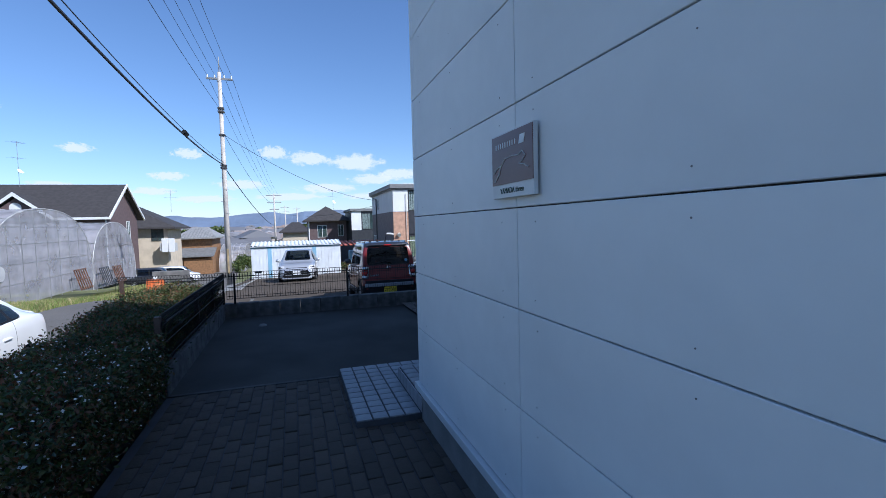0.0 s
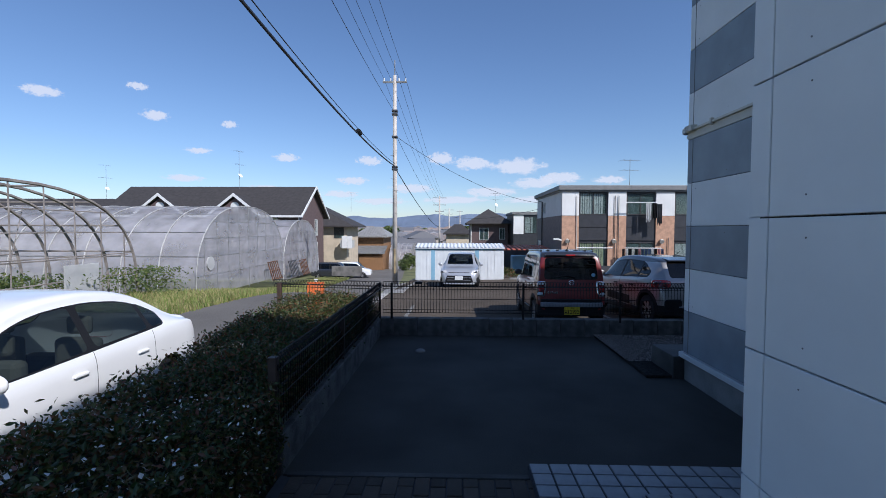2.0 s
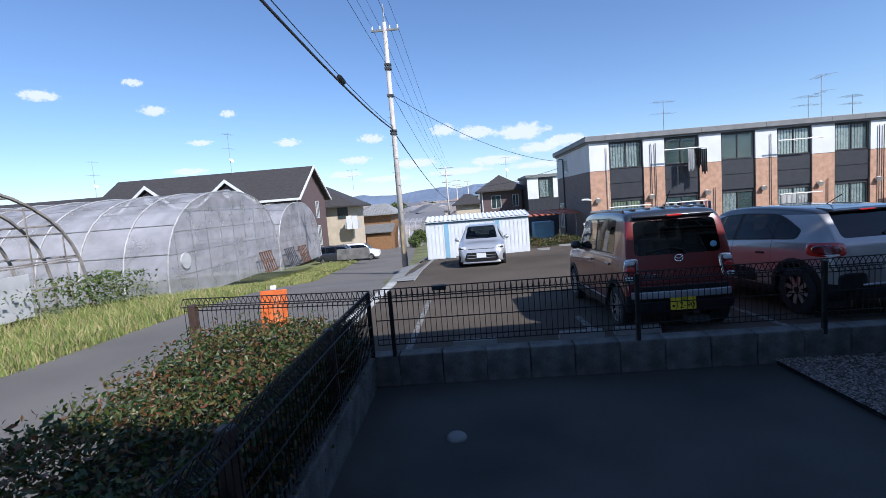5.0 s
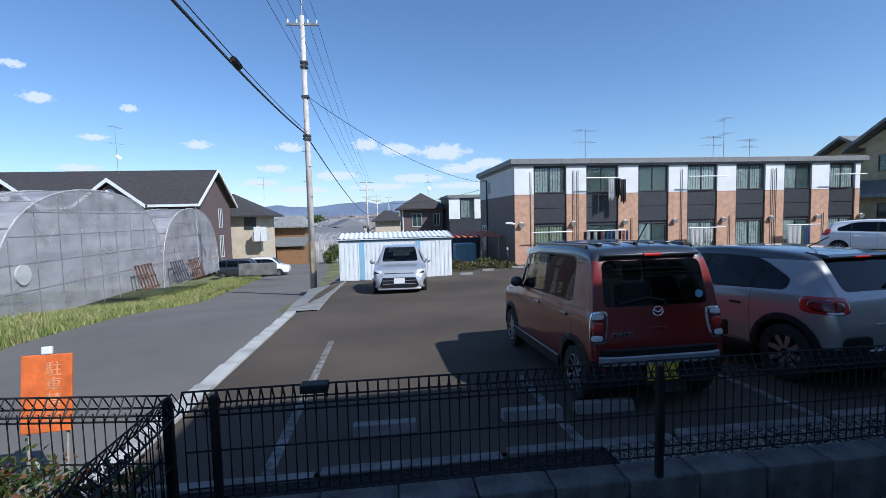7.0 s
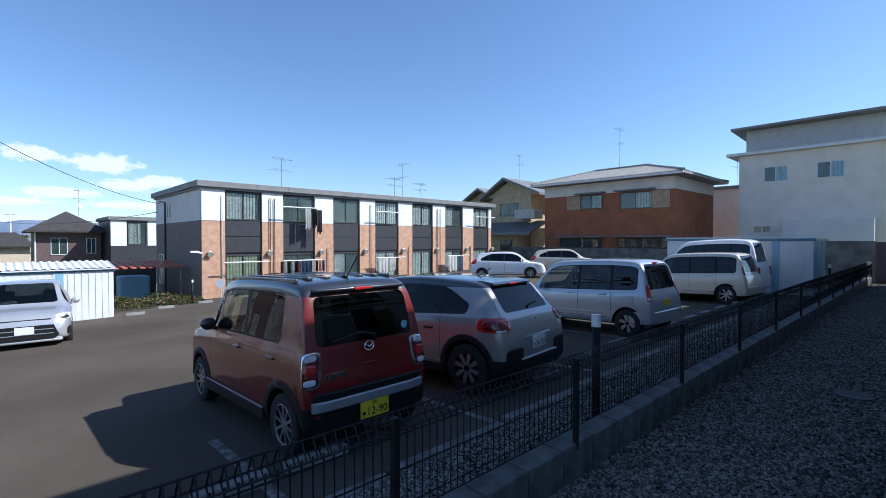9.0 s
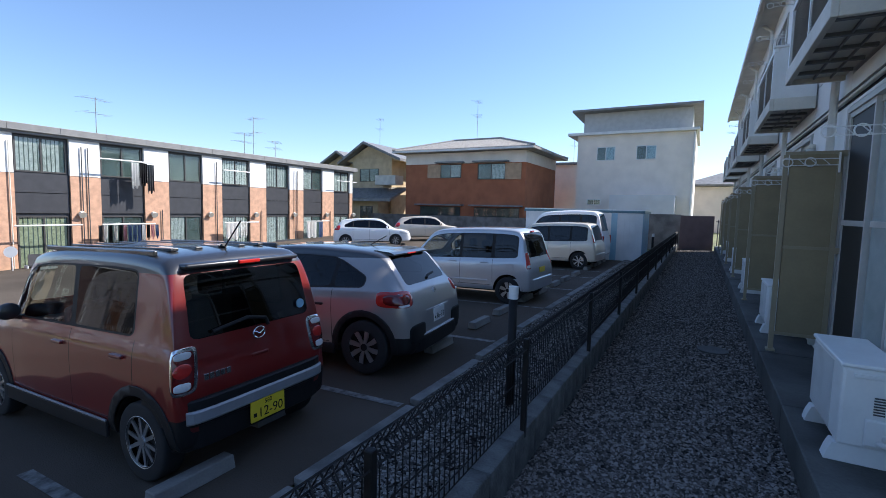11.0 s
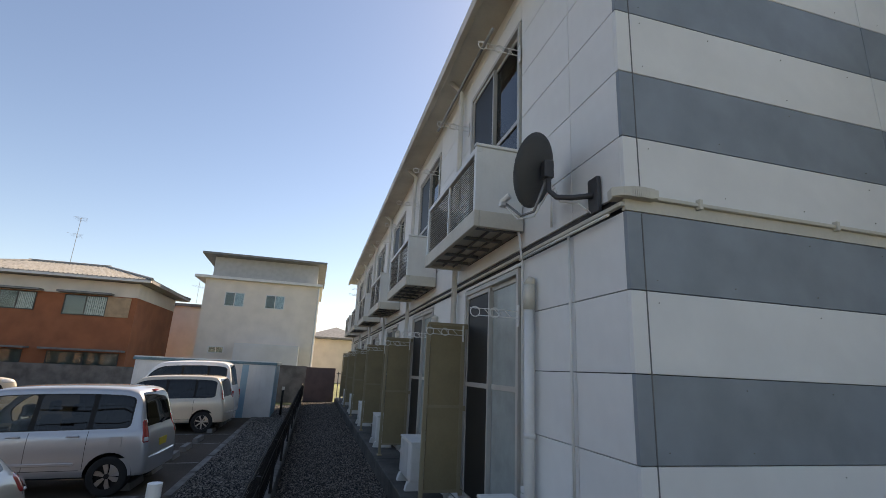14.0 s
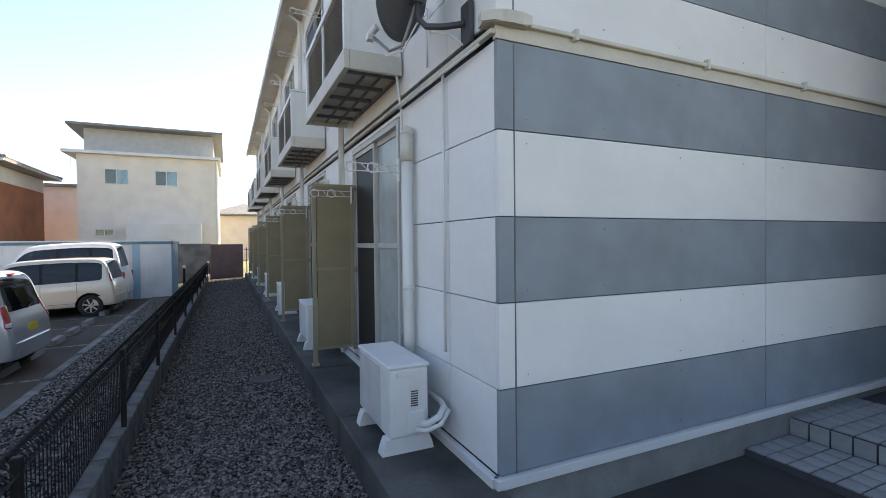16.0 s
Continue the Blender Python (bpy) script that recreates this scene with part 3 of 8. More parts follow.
def balcony():
    w = thing("balcony", pose(1.52, 0, 3.13), "shallow white steel balcony with a grey louvred front", "balcony", "balconies of the apartment house")
    b = bmesh.new()
    bx(b, 0, 1.98, 0.02, 0.50, 0.03, 0.07)
    bx(b, -0.02, 2.0, 0.47, 0.52, -0.02, 0.14, 0.008), bx(b, -0.02, 0.03, 0.02, 0.47, -0.02, 0.14, 0.008), bx(b, 1.95, 2.0, 0.02, 0.47, -0.02, 0.14, 0.008)
    part("floor_tray", b, CREAM_TRIM, w)
    for i in range(5):
        b = bmesh.new()
        bx(b, 0.12 + i * 0.38, 0.16 + i * 0.38, 0.03, 0.46, 0.0, 0.03)
        part("floor_rib", b, GREY_METAL, w)
    b = bmesh.new()
    for y in (0.14, 0.28):
        bx(b, 0.04, 1.94, y, y + 0.012, 0.005, 0.032)
    part("floor_rib", b, GREY_METAL, w)
    for x in (0.0, 1.945):
        b = bmesh.new()
        bx(b, x, x + 0.035, 0.02, 0.49, 0.14, 0.80, 0.006)
        part("side_panel", b, WHITE_PLASTIC, w)
    b = bmesh.new()
    bx(b, -0.01, 1.99, 0.46, 0.51, 0.74, 0.80, 0.008), bx(b, -0.01, 0.05, 0.46, 0.51, 0.14, 0.74), bx(b, 1.93, 1.99, 0.46, 0.51, 0.14, 0.74), bx(b, 0.97, 1.01, 0.46, 0.50, 0.14, 0.74)
    bx(b, -0.02, 0.045, 0.0, 0.52, 0.80, 0.83, 0.006)
    part("front_frame", b, WHITE_PLASTIC, w)
    b = bmesh.new()
    bx(b, 0, 0.86, -0.004, 0.004, -0.011, 0.011)
    bmesh.ops.rotate(b, verts=b.verts, cent=(0, 0, 0), matrix=Matrix.Rotation(radians(40), 3, "X"))
    me = mesh_of("slat", b, LOUVRE)
    for i in range(22):
        for x in (0.07, 1.04):
            share("slat", me, w, pose(x, 0.485, 0.16 + i * 0.026))
    return w


first = balcony()
for k in range(1, UNITS):
    copy_thing(first, pose(1.52 + PITCH * k, 0, 3.13))


def partition():
    w = thing("balcony_partition", pose(3.22, 0, 0), "tan privacy screen on two posts beside the window", "screen", "privacy screens along the alley")
    for z0, z1 in ((0.47, 1.38), (1.39, 2.36)):
        b = bmesh.new()
        bx(b, -0.012, 0.012, 0.07, 0.46, z0, z1, 0.003)
        part("sheet", b, TAN, w)
    for y in (0.49, 0.05):
        b = bmesh.new()
        bx(b, -0.022, 0.022, y - 0.022, y + 0.022, 0.27 if y > 0.1 else 0.45, 2.34)
        bx(b, -0.05, 0.05, y - 0.04, y + 0.04, 0.27, 0.29) if y > 0.1 else None
        part("post", b, TAN_FRAME, w)
    for z in (2.34, 1.37, 0.45):
        b = bmesh.new()
        bx(b, -0.02, 0.02, 0.05, 0.50, z, z + 0.03)
        bx(b, -0.025, 0.0, -0.01, 0.05, z - 0.03, z + 0.03)
        part("rail", b, TAN_FRAME, w)
    return w


first = partition()
for k in range(1, UNITS):
    copy_thing(first, pose(3.22 + PITCH * k, 0, 0))


def drying_bracket():
    w = thing("drying_bracket", pose(0, 0, 0), "white pierced bracket for a laundry pole", "bracket", "laundry brackets along the wall")
    b = bmesh.new()
    bx(b, -0.004, 0.004, 0.02, 0.50, 0.028, 0.036), bx(b, -0.004, 0.004, 0.02, 0.42, -0.036, -0.028)
    for i, y in enumerate((0.10, 0.20, 0.30)):
        rod(b, (0, y, -0.03), (0, y + 0.06, 0.03), 0.004, 5)
    for y in (0.45, 0.26):
        line(b, [(0, y + 0.045 * math.cos(a), 0.045 * math.sin(a)) for a in [2 * math.pi * i / 14 for i in range(15)]], 0.006, 5)
    part("arm", b, WHITE_PLASTIC, w)
    b = bmesh.new()
    bx(b, -0.02, 0.02, 0.02, 0.035, -0.11, 0.09, 0.004)
    part("wall_plate", b, WHITE_PLASTIC, w)
    return w


first = drying_bracket()
first.matrix_basis = pose(1.60, 0, 2.33)
for k in range(UNITS):
    if k:
        copy_thing(first, pose(1.60 + PITCH * k, 0, 2.33))
    copy_thing(first, pose(3.19 + PITCH * k, 0.03, 2.26))
    copy_thing(first, pose(1.60 + PITCH * k, 0, 5.15))
    copy_thing(first, pose(3.34 + PITCH * k, 0, 5.15))
bm = bmesh.new()
rod(bm, (1.35, 0.43, 5.16), (3.55, 0.43, 5.16), 0.016, 8)
solid("laundry_pole", bm, STEEL, "steel laundry pole on two brackets", "pole", smooth=True)


def air_conditioner():
    w = thing("air_conditioner", pose(0.64, 0, 0), "white outdoor air-conditioner unit on plastic feet", "air conditioner", "air conditioners along the alley")
    b = bmesh.new()
    bx(b, 0, 0.76, 0.17, 0.45, 0.375, 0.845, 0.018)
    body = part("casing", b, WHITE_PLASTIC, w)
    b = bmesh.new()
    bx(b, -0.008, 0.768, 0.160, 0.462, 0.842, 0.868, 0.010)
    part("lid", b, WHITE_PLASTIC, w)
    b = bmesh.new()
    bx(b, 0.20, 0.745, 0.447, 0.4535, 0.395, 0.825, 0.003)
    part("fan_grille", b, GRILLE_WHITE, body)
    b = bmesh.new()
    bx(b, -0.022, 0.006, 0.20, 0.335, 0.40, 0.56, 0.012)
    part("valve_cover", b, WHITE_PLASTIC, body)
    b = bmesh.new()
    for i in range(7):
        bx(b, -0.006, 0.004, 0.25, 0.30, 0.585 + i * 0.016, 0.592 + i * 0.016)
    part("side_vent", b, DARK_METAL, body)
    b = bmesh.new()
    bx(b, -0.010, 0.004, 0.27, 0.40, 0.79, 0.815, 0.004)
    part("grip", b, WHITE_PLASTIC, body)
    for x in (0.03, 0.61):
        b = bmesh.new()
        prism(b, [(0.13, 0.272), (0.50, 0.272), (0.485, 0.33), (0.465, 0.378), (0.165, 0.378), (0.145, 0.33)], "x", x - 0.02, x + 0.08)
        part("foot", b, WHITE_PLASTIC, w)
    b = bmesh.new()
    line(b, [(-0.01, 0.24, 0.46), (-0.06, 0.20, 0.47), (-0.09, 0.13, 0.52), (-0.05, 0.08, 0.56), (0.05, 0.05, 0.56), (0.3, 0.04, 0.55)], 0.024, 8)
    line(b, [(-0.01, 0.27, 0.43), (-0.07, 0.22, 0.43), (-0.11, 0.13, 0.47), (-0.08, 0.06, 0.54), (0.1, 0.04, 0.53)], 0.017, 8)
    part("hose", b, WHITE_PLASTIC, w, smooth=True)
    return w


first = air_conditioner()
for k in range(1, UNITS):
    copy_thing(first, pose(0.64 + PITCH * k, 0, 0))

for k in range(UNITS):
    bm = bmesh.new()
    x = 1.28 + PITCH * k
    rod(bm, (x, 0.065, 0.27), (x, 0.065, 2.36), 0.045, 12)
    rod(bm, (x, 0.062, 1.3), (x, 0.062, 1.34), 0.05, 12)
    p = solid("duct_pipe", bm, WHITE_PLASTIC, "white plastic pipe cover running up the wall", "pipe", "pipe covers along the alley", smooth=True)
    bm = bmesh.new()
    rod(bm, (x, 0.065, 2.34), (x, 0.065, 2.56), 0.051, 14)
    rod(bm, (x, 0.065, 2.56), (x, 0.045, 2.62), 0.051, 14, 0.032)
    part("hood", bm, CREAM_TRIM, p, "cream plastic hood", smooth=True)
    bm = bmesh.new()
    line(bm, [(3.62 + PITCH * k, 0.07, 0.3), (3.62 + PITCH * k, 0.07, 5.9), (3.62 + PITCH * k, 0.25, 6.05)], 0.038, 10)
    solid("downpipe", bm, WHITE_PLASTIC, "white round downpipe fixed to the wall", "pipe", "downpipes along the alley", smooth=True)
bm = bmesh.new()
rod(bm, (0.66, 0.03, 0.92), (0.66, 0.03, 2.84), 0.011, 8)
rod(bm, (0.93, 0.03, 2.99), (0.93, 0.03, 3.42), 0.011, 8)
solid("conduit", bm, WHITE_PLASTIC, "thin white conduit on the wall joint", "conduit", smooth=True)
bm = bmesh.new()
line(bm, [(1.50, 0.03, 0.9), (1.50, 0.03, 2.80), (1.53, 0.06, 3.12)], 0.012, 6)
line(bm, [(0.1, 0.06, 2.83), (1.5, 0.06, 2.83)], 0.010, 6)
solid("drain_line", bm, WHITE_PLASTIC, "thin white drain line along the moulding", "conduit", smooth=True)

# satellite dish
dish = thing("satellite_dish", pose(0.30, 0.03, 3.04), "weathered grey satellite dish on a wall arm", "satellite dish")
bm = bmesh.new()
bx(bm, -0.06, 0.06, -0.02, 0.012, -0.13, 0.13, 0.005)
part("wall_plate", bm, DARK_METAL, dish)
bm = bmesh.new()
line(bm, [(0, 0.01, 0), (0.09, 0.12, 0.0), (0.19, 0.19, 0.03), (0.25, 0.22, 0.10), (0.26, 0.22, 0.28)], 0.02, 10)
part("arm", bm, DARK_METAL, dish, smooth=True)
bm = bmesh.new()
R = 0.265
rings = []
for j in range(7):
    r = R * j / 6
    rings.append([bm.verts.new((r * math.cos(2 * math.pi * i / 32), r * 1.12 * math.sin(2 * math.pi * i / 32), 0.06 * (r / R) ** 2)) for i in range(32)] if j else [bm.verts.new((0, 0, 0))])
for i in range(32):
    bm.faces.new((rings[0][0], rings[1][i], rings[1][(i + 1) % 32]))
for a, b in zip(rings[1:], rings[2:]):
    for i in range(32):
        bm.faces.new((a[i], b[i], b[(i + 1) % 32], a[(i + 1) % 32]))
bmesh.ops.solidify(bm, geom=bm.faces[:], thickness=0.006)
turn = look((0.31, 0.255, 0.28), (1.19, 0.835, 0.60)) @ Matrix.Rotation(math.pi, 4, "X")
bmesh.ops.transform(bm, matrix=turn, verts=bm.verts)
part("reflector", bm, GREY_METAL, dish, smooth=True)
bm = bmesh.new()
bx(bm, 0.225, 0.305, 0.185, 0.265, 0.20, 0.34, 0.008)
part("mount", bm, DARK_METAL, dish)
bm = bmesh.new()
line(bm, [(0.27, 0.23, 0.20), (0.36, 0.29, -0.04), (0.46, 0.35, -0.05), (0.62, 0.42, 0.10)], 0.011, 8)
part("feed_arm", bm, STEEL, dish, smooth=True)
bm = bmesh.new()
rod(bm, (0.64, 0.44, 0.11), (0.57, 0.40, 0.15), 0.025, 12)
bx(bm, 0.60, 0.66, 0.40, 0.46, 0.07, 0.11, 0.006)
part("receiver", bm, WHITE_PLASTIC, dish)
bm = bmesh.new()
line(bm, [(0.63, 0.42, 0.08), (0.50, 0.36, -0.07), (0.36, 0.29, -0.08), (0.29, 0.22, 0.08), (0.22, 0.18, 0.12), (0.20, 0.16, 0.0), (0.08, 0.08, -0.04), (0.03, 0.01, -0.12)], 0.006, 6)
part("coax", bm, WHITE_PLASTIC, dish, smooth=True)

# name board on the wing wall
board = thing("name_board", pose(-1.604, -5.82, 2.04, 90, 0, -90), "brown name board with a leaping animal outline and white strip", "sign")
bm = bmesh.new()
bx(bm, -0.218, 0.218, -0.16, 0.16, 0.012, 0.035, 0.003)
bx(bm, -0.15, 0.15, -0.1, 0.1, 0.0, 0.012)
part("backing", bm, SHUTTER_WHITE, board)
bm = bmesh.new()
bx(bm, -0.216, 0.216, -0.092, 0.152, 0.034, 0.038)
face = part("brown_face", bm, SIGN_BROWN, board)
for i in range(9):
    bm = bmesh.new()
    bx(bm, -0.165 + i * 0.026, -0.157 + i * 0.026, 0.085, 0.110, 0.038, 0.040)
    part("letter_bar", bm, SIGN_WHITE, face)
bm = bmesh.new()
prism(bm, [(0.085, 0.080), (0.135, 0.080), (0.150, 0.120), (0.100, 0.120)], "z", 0.038, 0.040)
part("letter_bar", bm, SIGN_WHITE, face)
bm = bmesh.new()
line(bm, [(-0.19, -0.03, 0.04), (-0.14, -0.005, 0.04), (-0.10, 0.0, 0.04), (-0.06, 0.03, 0.04), (0.02, 0.035, 0.04), (0.08, 0.03, 0.04), (0.12, 0.045, 0.04), (0.15, 0.02, 0.04), (0.12, 0.0, 0.04), (0.09, -0.01, 0.04), (0.14, -0.02, 0.04), (0.18, -0.035, 0.04)], 0.0026, 5)
line(bm, [(-0.18, -0.075, 0.04), (-0.13, -0.04, 0.04), (-0.11, -0.005, 0.04)], 0.003, 5)
part("outline", bm, SIGN_WHITE, face)
text_on("lettering", "YAMADA three", 0.038, pose(0, -0.126, 0.0365), INK_GREEN, board, 0.001)

# ---- paving and steps ----
b0 = bmesh.new()
bx(b0, 0.004, 0.109, 0.004, 0.219, -0.05, 0.0, 0.006)
paver_mesh = mesh_of("paver", b0, PAVER)
random.seed(7)
rest = bmesh.new()
for i in range(21):
    x = -3.92 + i * 0.113
    y = -2.345 - 0.1115 * (i % 2)
    n = 0
    while y - 0.223 * (n + 1) > -11.0:
        y0 = y - 0.223 * (n + 1)
        if -5.55 < y0:
            share("paver", paver_mesh, forecourt, pose(x, y0, random.uniform(-0.005, 0.003), random.uniform(-0.8, 0.8), random.uniform(-0.8, 0.8), 0))
        else:
            dz = random.uniform(-0.004, 0.003)
            bx(rest, x + 0.004, x + 0.109, y0 + 0.004, y0 + 0.219, -0.05 + dz, dz)
        n += 1
tagged(part("pavers", rest, PAVER, forecourt), kind="stuff")
b0 = bmesh.new()
bx(b0, 0.004, 0.109, 0.004, 0.1075, -0.05, 0.0, 0.006)
half_paver = mesh_of("half_paver", b0, PAVER)
for i in range(1, 21, 2):
    share("paver", half_paver, forecourt, pose(-3.92 + i * 0.113, -2.4565, 0))
bm = bmesh.new()
bx(bm, -3.95, -2.2, -2.345, -2.29, -0.1, 0.006, 0.004)
solid("forecourt_edge", bm, DARK_CONCRETE, kind="structure")

step = thing("entrance_step", pose(0, 0.06, 0), "two low entrance steps faced with small grey tiles", "steps")
bm = bmesh.new()
bx(bm, -2.19, 0.0, -3.90, -2.29, -0.1, 0.050)
bx(bm, -1.38, 0.0, -5.6, -3.9, -0.1, 0.050)
part("lower_core", bm, JOINT, step)
bm = bmesh.new()
bx(bm, -1.585, 0.0, -3.90, -2.91, 0.0, 0.190)
bx(bm, -1.38, 0.0, -5.6, -3.90, 0.0, 0.190)
part("upper_core", bm, JOINT, step)
b0 = bmesh.new()
bx(b0, 0.007, 0.139, 0.007, 0.139, 0.0, 0.012, 0.003)
tile_mesh = mesh_of("tile", b0, TILE)
for i in range(15):
    for j in range(11):
        x, y = -2.19 + i * 0.146, -3.895 + j * 0.146
        if x > -1.62 and y < -2.98:
            continue
        share("tile", tile_mesh, step, pose(x, y, 0.050))
for i in range(11):
    for j in range(7):
        share("tile", tile_mesh, step, pose(-1.59 + i * 0.146, -3.93 + j * 0.146, 0.190))
for i in range(11):
    share("tile", tile_mesh, step, pose(-1.59 + i * 0.146, -2.898, 0.060, -90, 0, 0) @ Matrix.Translation((0, -0.135, 0)))
for j in range(7):
    share("tile", tile_mesh, step, pose(-1.597, -3.93 + j * 0.146, 0.058, 0, -90, 0))

# ---- block wall and mesh fence ----
wall_block = new("wall_block")
tagged(wall_block, kind="structure")
b0 = bmesh.new()
bx(b0, 0.004, 0.394, -0.09, 0.09, -0.29, 0.0, 0.010)
for v in b0.verts:
    v.co.y += noise.noise(v.co * 9) * 0.008
block_mesh = mesh_of("block", b0, BLOCK)
random.seed(3)
for i in range(67):
    share("block", block_mesh, wall_block, pose(-4.16 + i * 0.398, 2.215 + random.uniform(-0.003, 0.003), 0.29))
bm = bmesh.new()
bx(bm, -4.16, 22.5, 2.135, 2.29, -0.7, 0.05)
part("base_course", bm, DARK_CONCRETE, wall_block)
bm = bmesh.new()
bx(bm, -6.0, -4.16, 2.28, 2.46, -0.7, 0.30, 0.01)
solid("front_kerb", bm, BLOCK, kind="structure")


def fence_panel(length, top, bottom):
    """A welded wire panel with a folded top and bottom edge, along x from 0."""
    b = bmesh.new()
    n = int(length / 0.05)
    for i in range(n + 1):
        x = i * length / n
        pts = [(x, -0.045, top - 0.075), (x, 0.0, top), (x, 0.045, top - 0.075)]
        line(b, [(x, 0, bottom + 0.05), (x, 0, top - 0.08), pts[0], pts[1], pts[2], (x, 0.0, top - 0.12)], 0.0042, 4)
    for z, y in ((bottom + 0.05, 0), (bottom + 0.10, 0.0), (bottom + 0.28, 0), (top - 0.12, 0), (top - 0.075, -0.045), (top - 0.075, 0.045), (top, 0)):
        line(b, [(0, y, z), (length, y, z)], 0.005, 4)
    return mesh_of("wire_panel", b, FENCE_BLACK)


def fence_post(top, bottom, r, material):
    b = bmesh.new()
    bx(b, -r, r, -r, r, bottom, top, 0.006)
    return mesh_of("post", b, material)


fence = thing("mesh_fence", pose(0, 0, 0), "low black welded-wire fence with a folded top on a block wall", "fence")
p2 = fence_panel(2.0, 0.90, 0.33)
post_b = fence_post(0.89, 0.24, 0.018, FENCE_BLACK)
post_w = fence_post(0.87, 0.30, 0.032, FENCE_BROWN)
xs = [-3.95, -1.6] + [2.0 * i for i in range(12)]
first_panel = fence_panel(2.35, 0.90, 0.33)
share("wire_panel", first_panel, fence, pose(-3.95, 2.18, 0))
share("wire_panel", fence_panel(1.6, 0.90, 0.33), fence, pose(-1.6, 2.18, 0))
for i in range(11):
    share("wire_panel", p2, fence, pose(2.0 * i, 2.18, 0))
for x in xs[1:]:
    share("post", post_b, fence, pose(x, 2.145, 0))
share("post", post_b, fence, pose(-3.80, 2.145, 0))
side = thing("mesh_fence", pose(0, 0, 0), "low black welded-wire fence beside the hedge with brown posts", "fence")
share("wire_panel", fence_panel(4.55, 0.90, 0.30), side, pose(-3.99, -2.38, 0, 0, 0, 90))
for y in (-2.36, -0.35, 1.0):
    share("post", post_w, side, pose(-4.03, y, 0))
share("post", post_b, side, pose(-4.0, 2.14, 0))
front = thing("mesh_fence", pose(0, 0, 0), "low black welded-wire fence along the road", "fence")
share("wire_panel", fence_panel(1.92, 0.90, 0.30), front, pose(-5.90, 2.42, 0, 0, 0, -8))
for x, y in ((-5.78, 2.36),):
    share("post", post_w, front, pose(x, y, -0.02))
bm = bmesh.new()
bx(bm, -0.065, 0.065, -0.04, 0.04, -0.02, 0.02, 0.006)
clip = part("joint_clip", bm, BLACK, fence)
clip.matrix_basis = pose(-3.35, 2.18, 0.885)
for z in (0.5,):
    bm = bmesh.new()
    line(bm, [(-4.03, -2.36, 0.62), (-4.03, 2.12, 0.62)], 0.009, 6)
    part("rail", bm, FENCE_BLACK, side)


# ---- hedge, gravel, grass ----
def leaves(n, place, size, seed, droop=0.5, long=1.8):
    """n small pointed leaves; place(rng, n) gives centres."""
    r = np.random.default_rng(seed)
    c = place(r, n)
    d = r.normal(size=(n, 3)) + np.array([0, 0, droop])
    d /= np.linalg.norm(d, axis=1)[:, None]
    u = np.cross(d, r.normal(size=(n, 3)))
    u /= np.linalg.norm(u, axis=1)[:, None]
    w = np.cross(d, u)
    s = size * r.uniform(0.6, 1.25, n)[:, None]
    v = np.stack([c - u * s * long * 0.5, c + w * s * 0.42 + d * s * 0.12, c + u * s * long * 0.5, c - w * s * 0.42 + d * s * 0.12], 1).reshape(-1, 3)
    f = np.arange(n * 4).reshape(n, 4)
    return v, f


HEDGE = (-5.50, -4.10, -13.0, 2.05, 0.68)


def hedge_edge(y):
    return -5.32 - 0.09 * np.clip(y, -4.5, 2.1)



def hedge_skin(r, n):
    x0, x1, y0, y1, top = HEDGE
    y = np.where(r.random(n) < 0.85, r.uniform(-7.5, y1, n), r.uniform(y0, -7.5, n))
    k = r.random(n)
    x0 = hedge_edge(y)
    x = np.where(k < 0.62, x0 + (x1 - x0) * r.random(n), np.where(k < 0.9, x1 + r.normal(0, 0.045, n), x0 + r.normal(0, 0.05, n)))
    wave = 0.05 * np.sin(y * 2.3 + x * 3.1) + 0.035 * np.sin(y * 5.1 - x * 4.0) - 0.03
    z = np.where(k < 0.62, top + wave + r.normal(0, 0.05, n) - 0.10 * ((x - (x0 + x1) / 2) / 0.7) ** 4, r.uniform(0.10, top + 0.03, n))
    z = np.where(r.random(n) < 0.025, z + r.uniform(0, 0.13, n), z)
    x = np.where(y < -2.4, x + 0.10 * (k > 0.62) * (k < 0.9), x)
    return np.stack([x, y, z], 1)


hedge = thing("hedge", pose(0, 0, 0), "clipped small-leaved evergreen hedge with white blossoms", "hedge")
# added dark box that stands in for the shade between the leaves
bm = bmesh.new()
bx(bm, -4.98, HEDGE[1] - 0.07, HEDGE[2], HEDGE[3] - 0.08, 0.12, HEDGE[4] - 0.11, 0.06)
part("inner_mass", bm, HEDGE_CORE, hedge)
v, f = leaves(105000, hedge_skin, 0.023, 11)
stuff("leaves", v, f, LEAF, "small dark green leaves", "", hedge)


def blossom_places(r, n):
    p = hedge_skin(r, n)
    p[:, 1] = r.uniform(-7.8, -2.6, n)
    p[:, 2] += 0.02
    p[:, 0] += 0.03
    return p


v, f = leaves(1700, blossom_places, 0.024, 12, 1.5, 1.0)
stuff("blossoms", v, f, BLOSSOM, "tiny white blossoms", "", hedge)


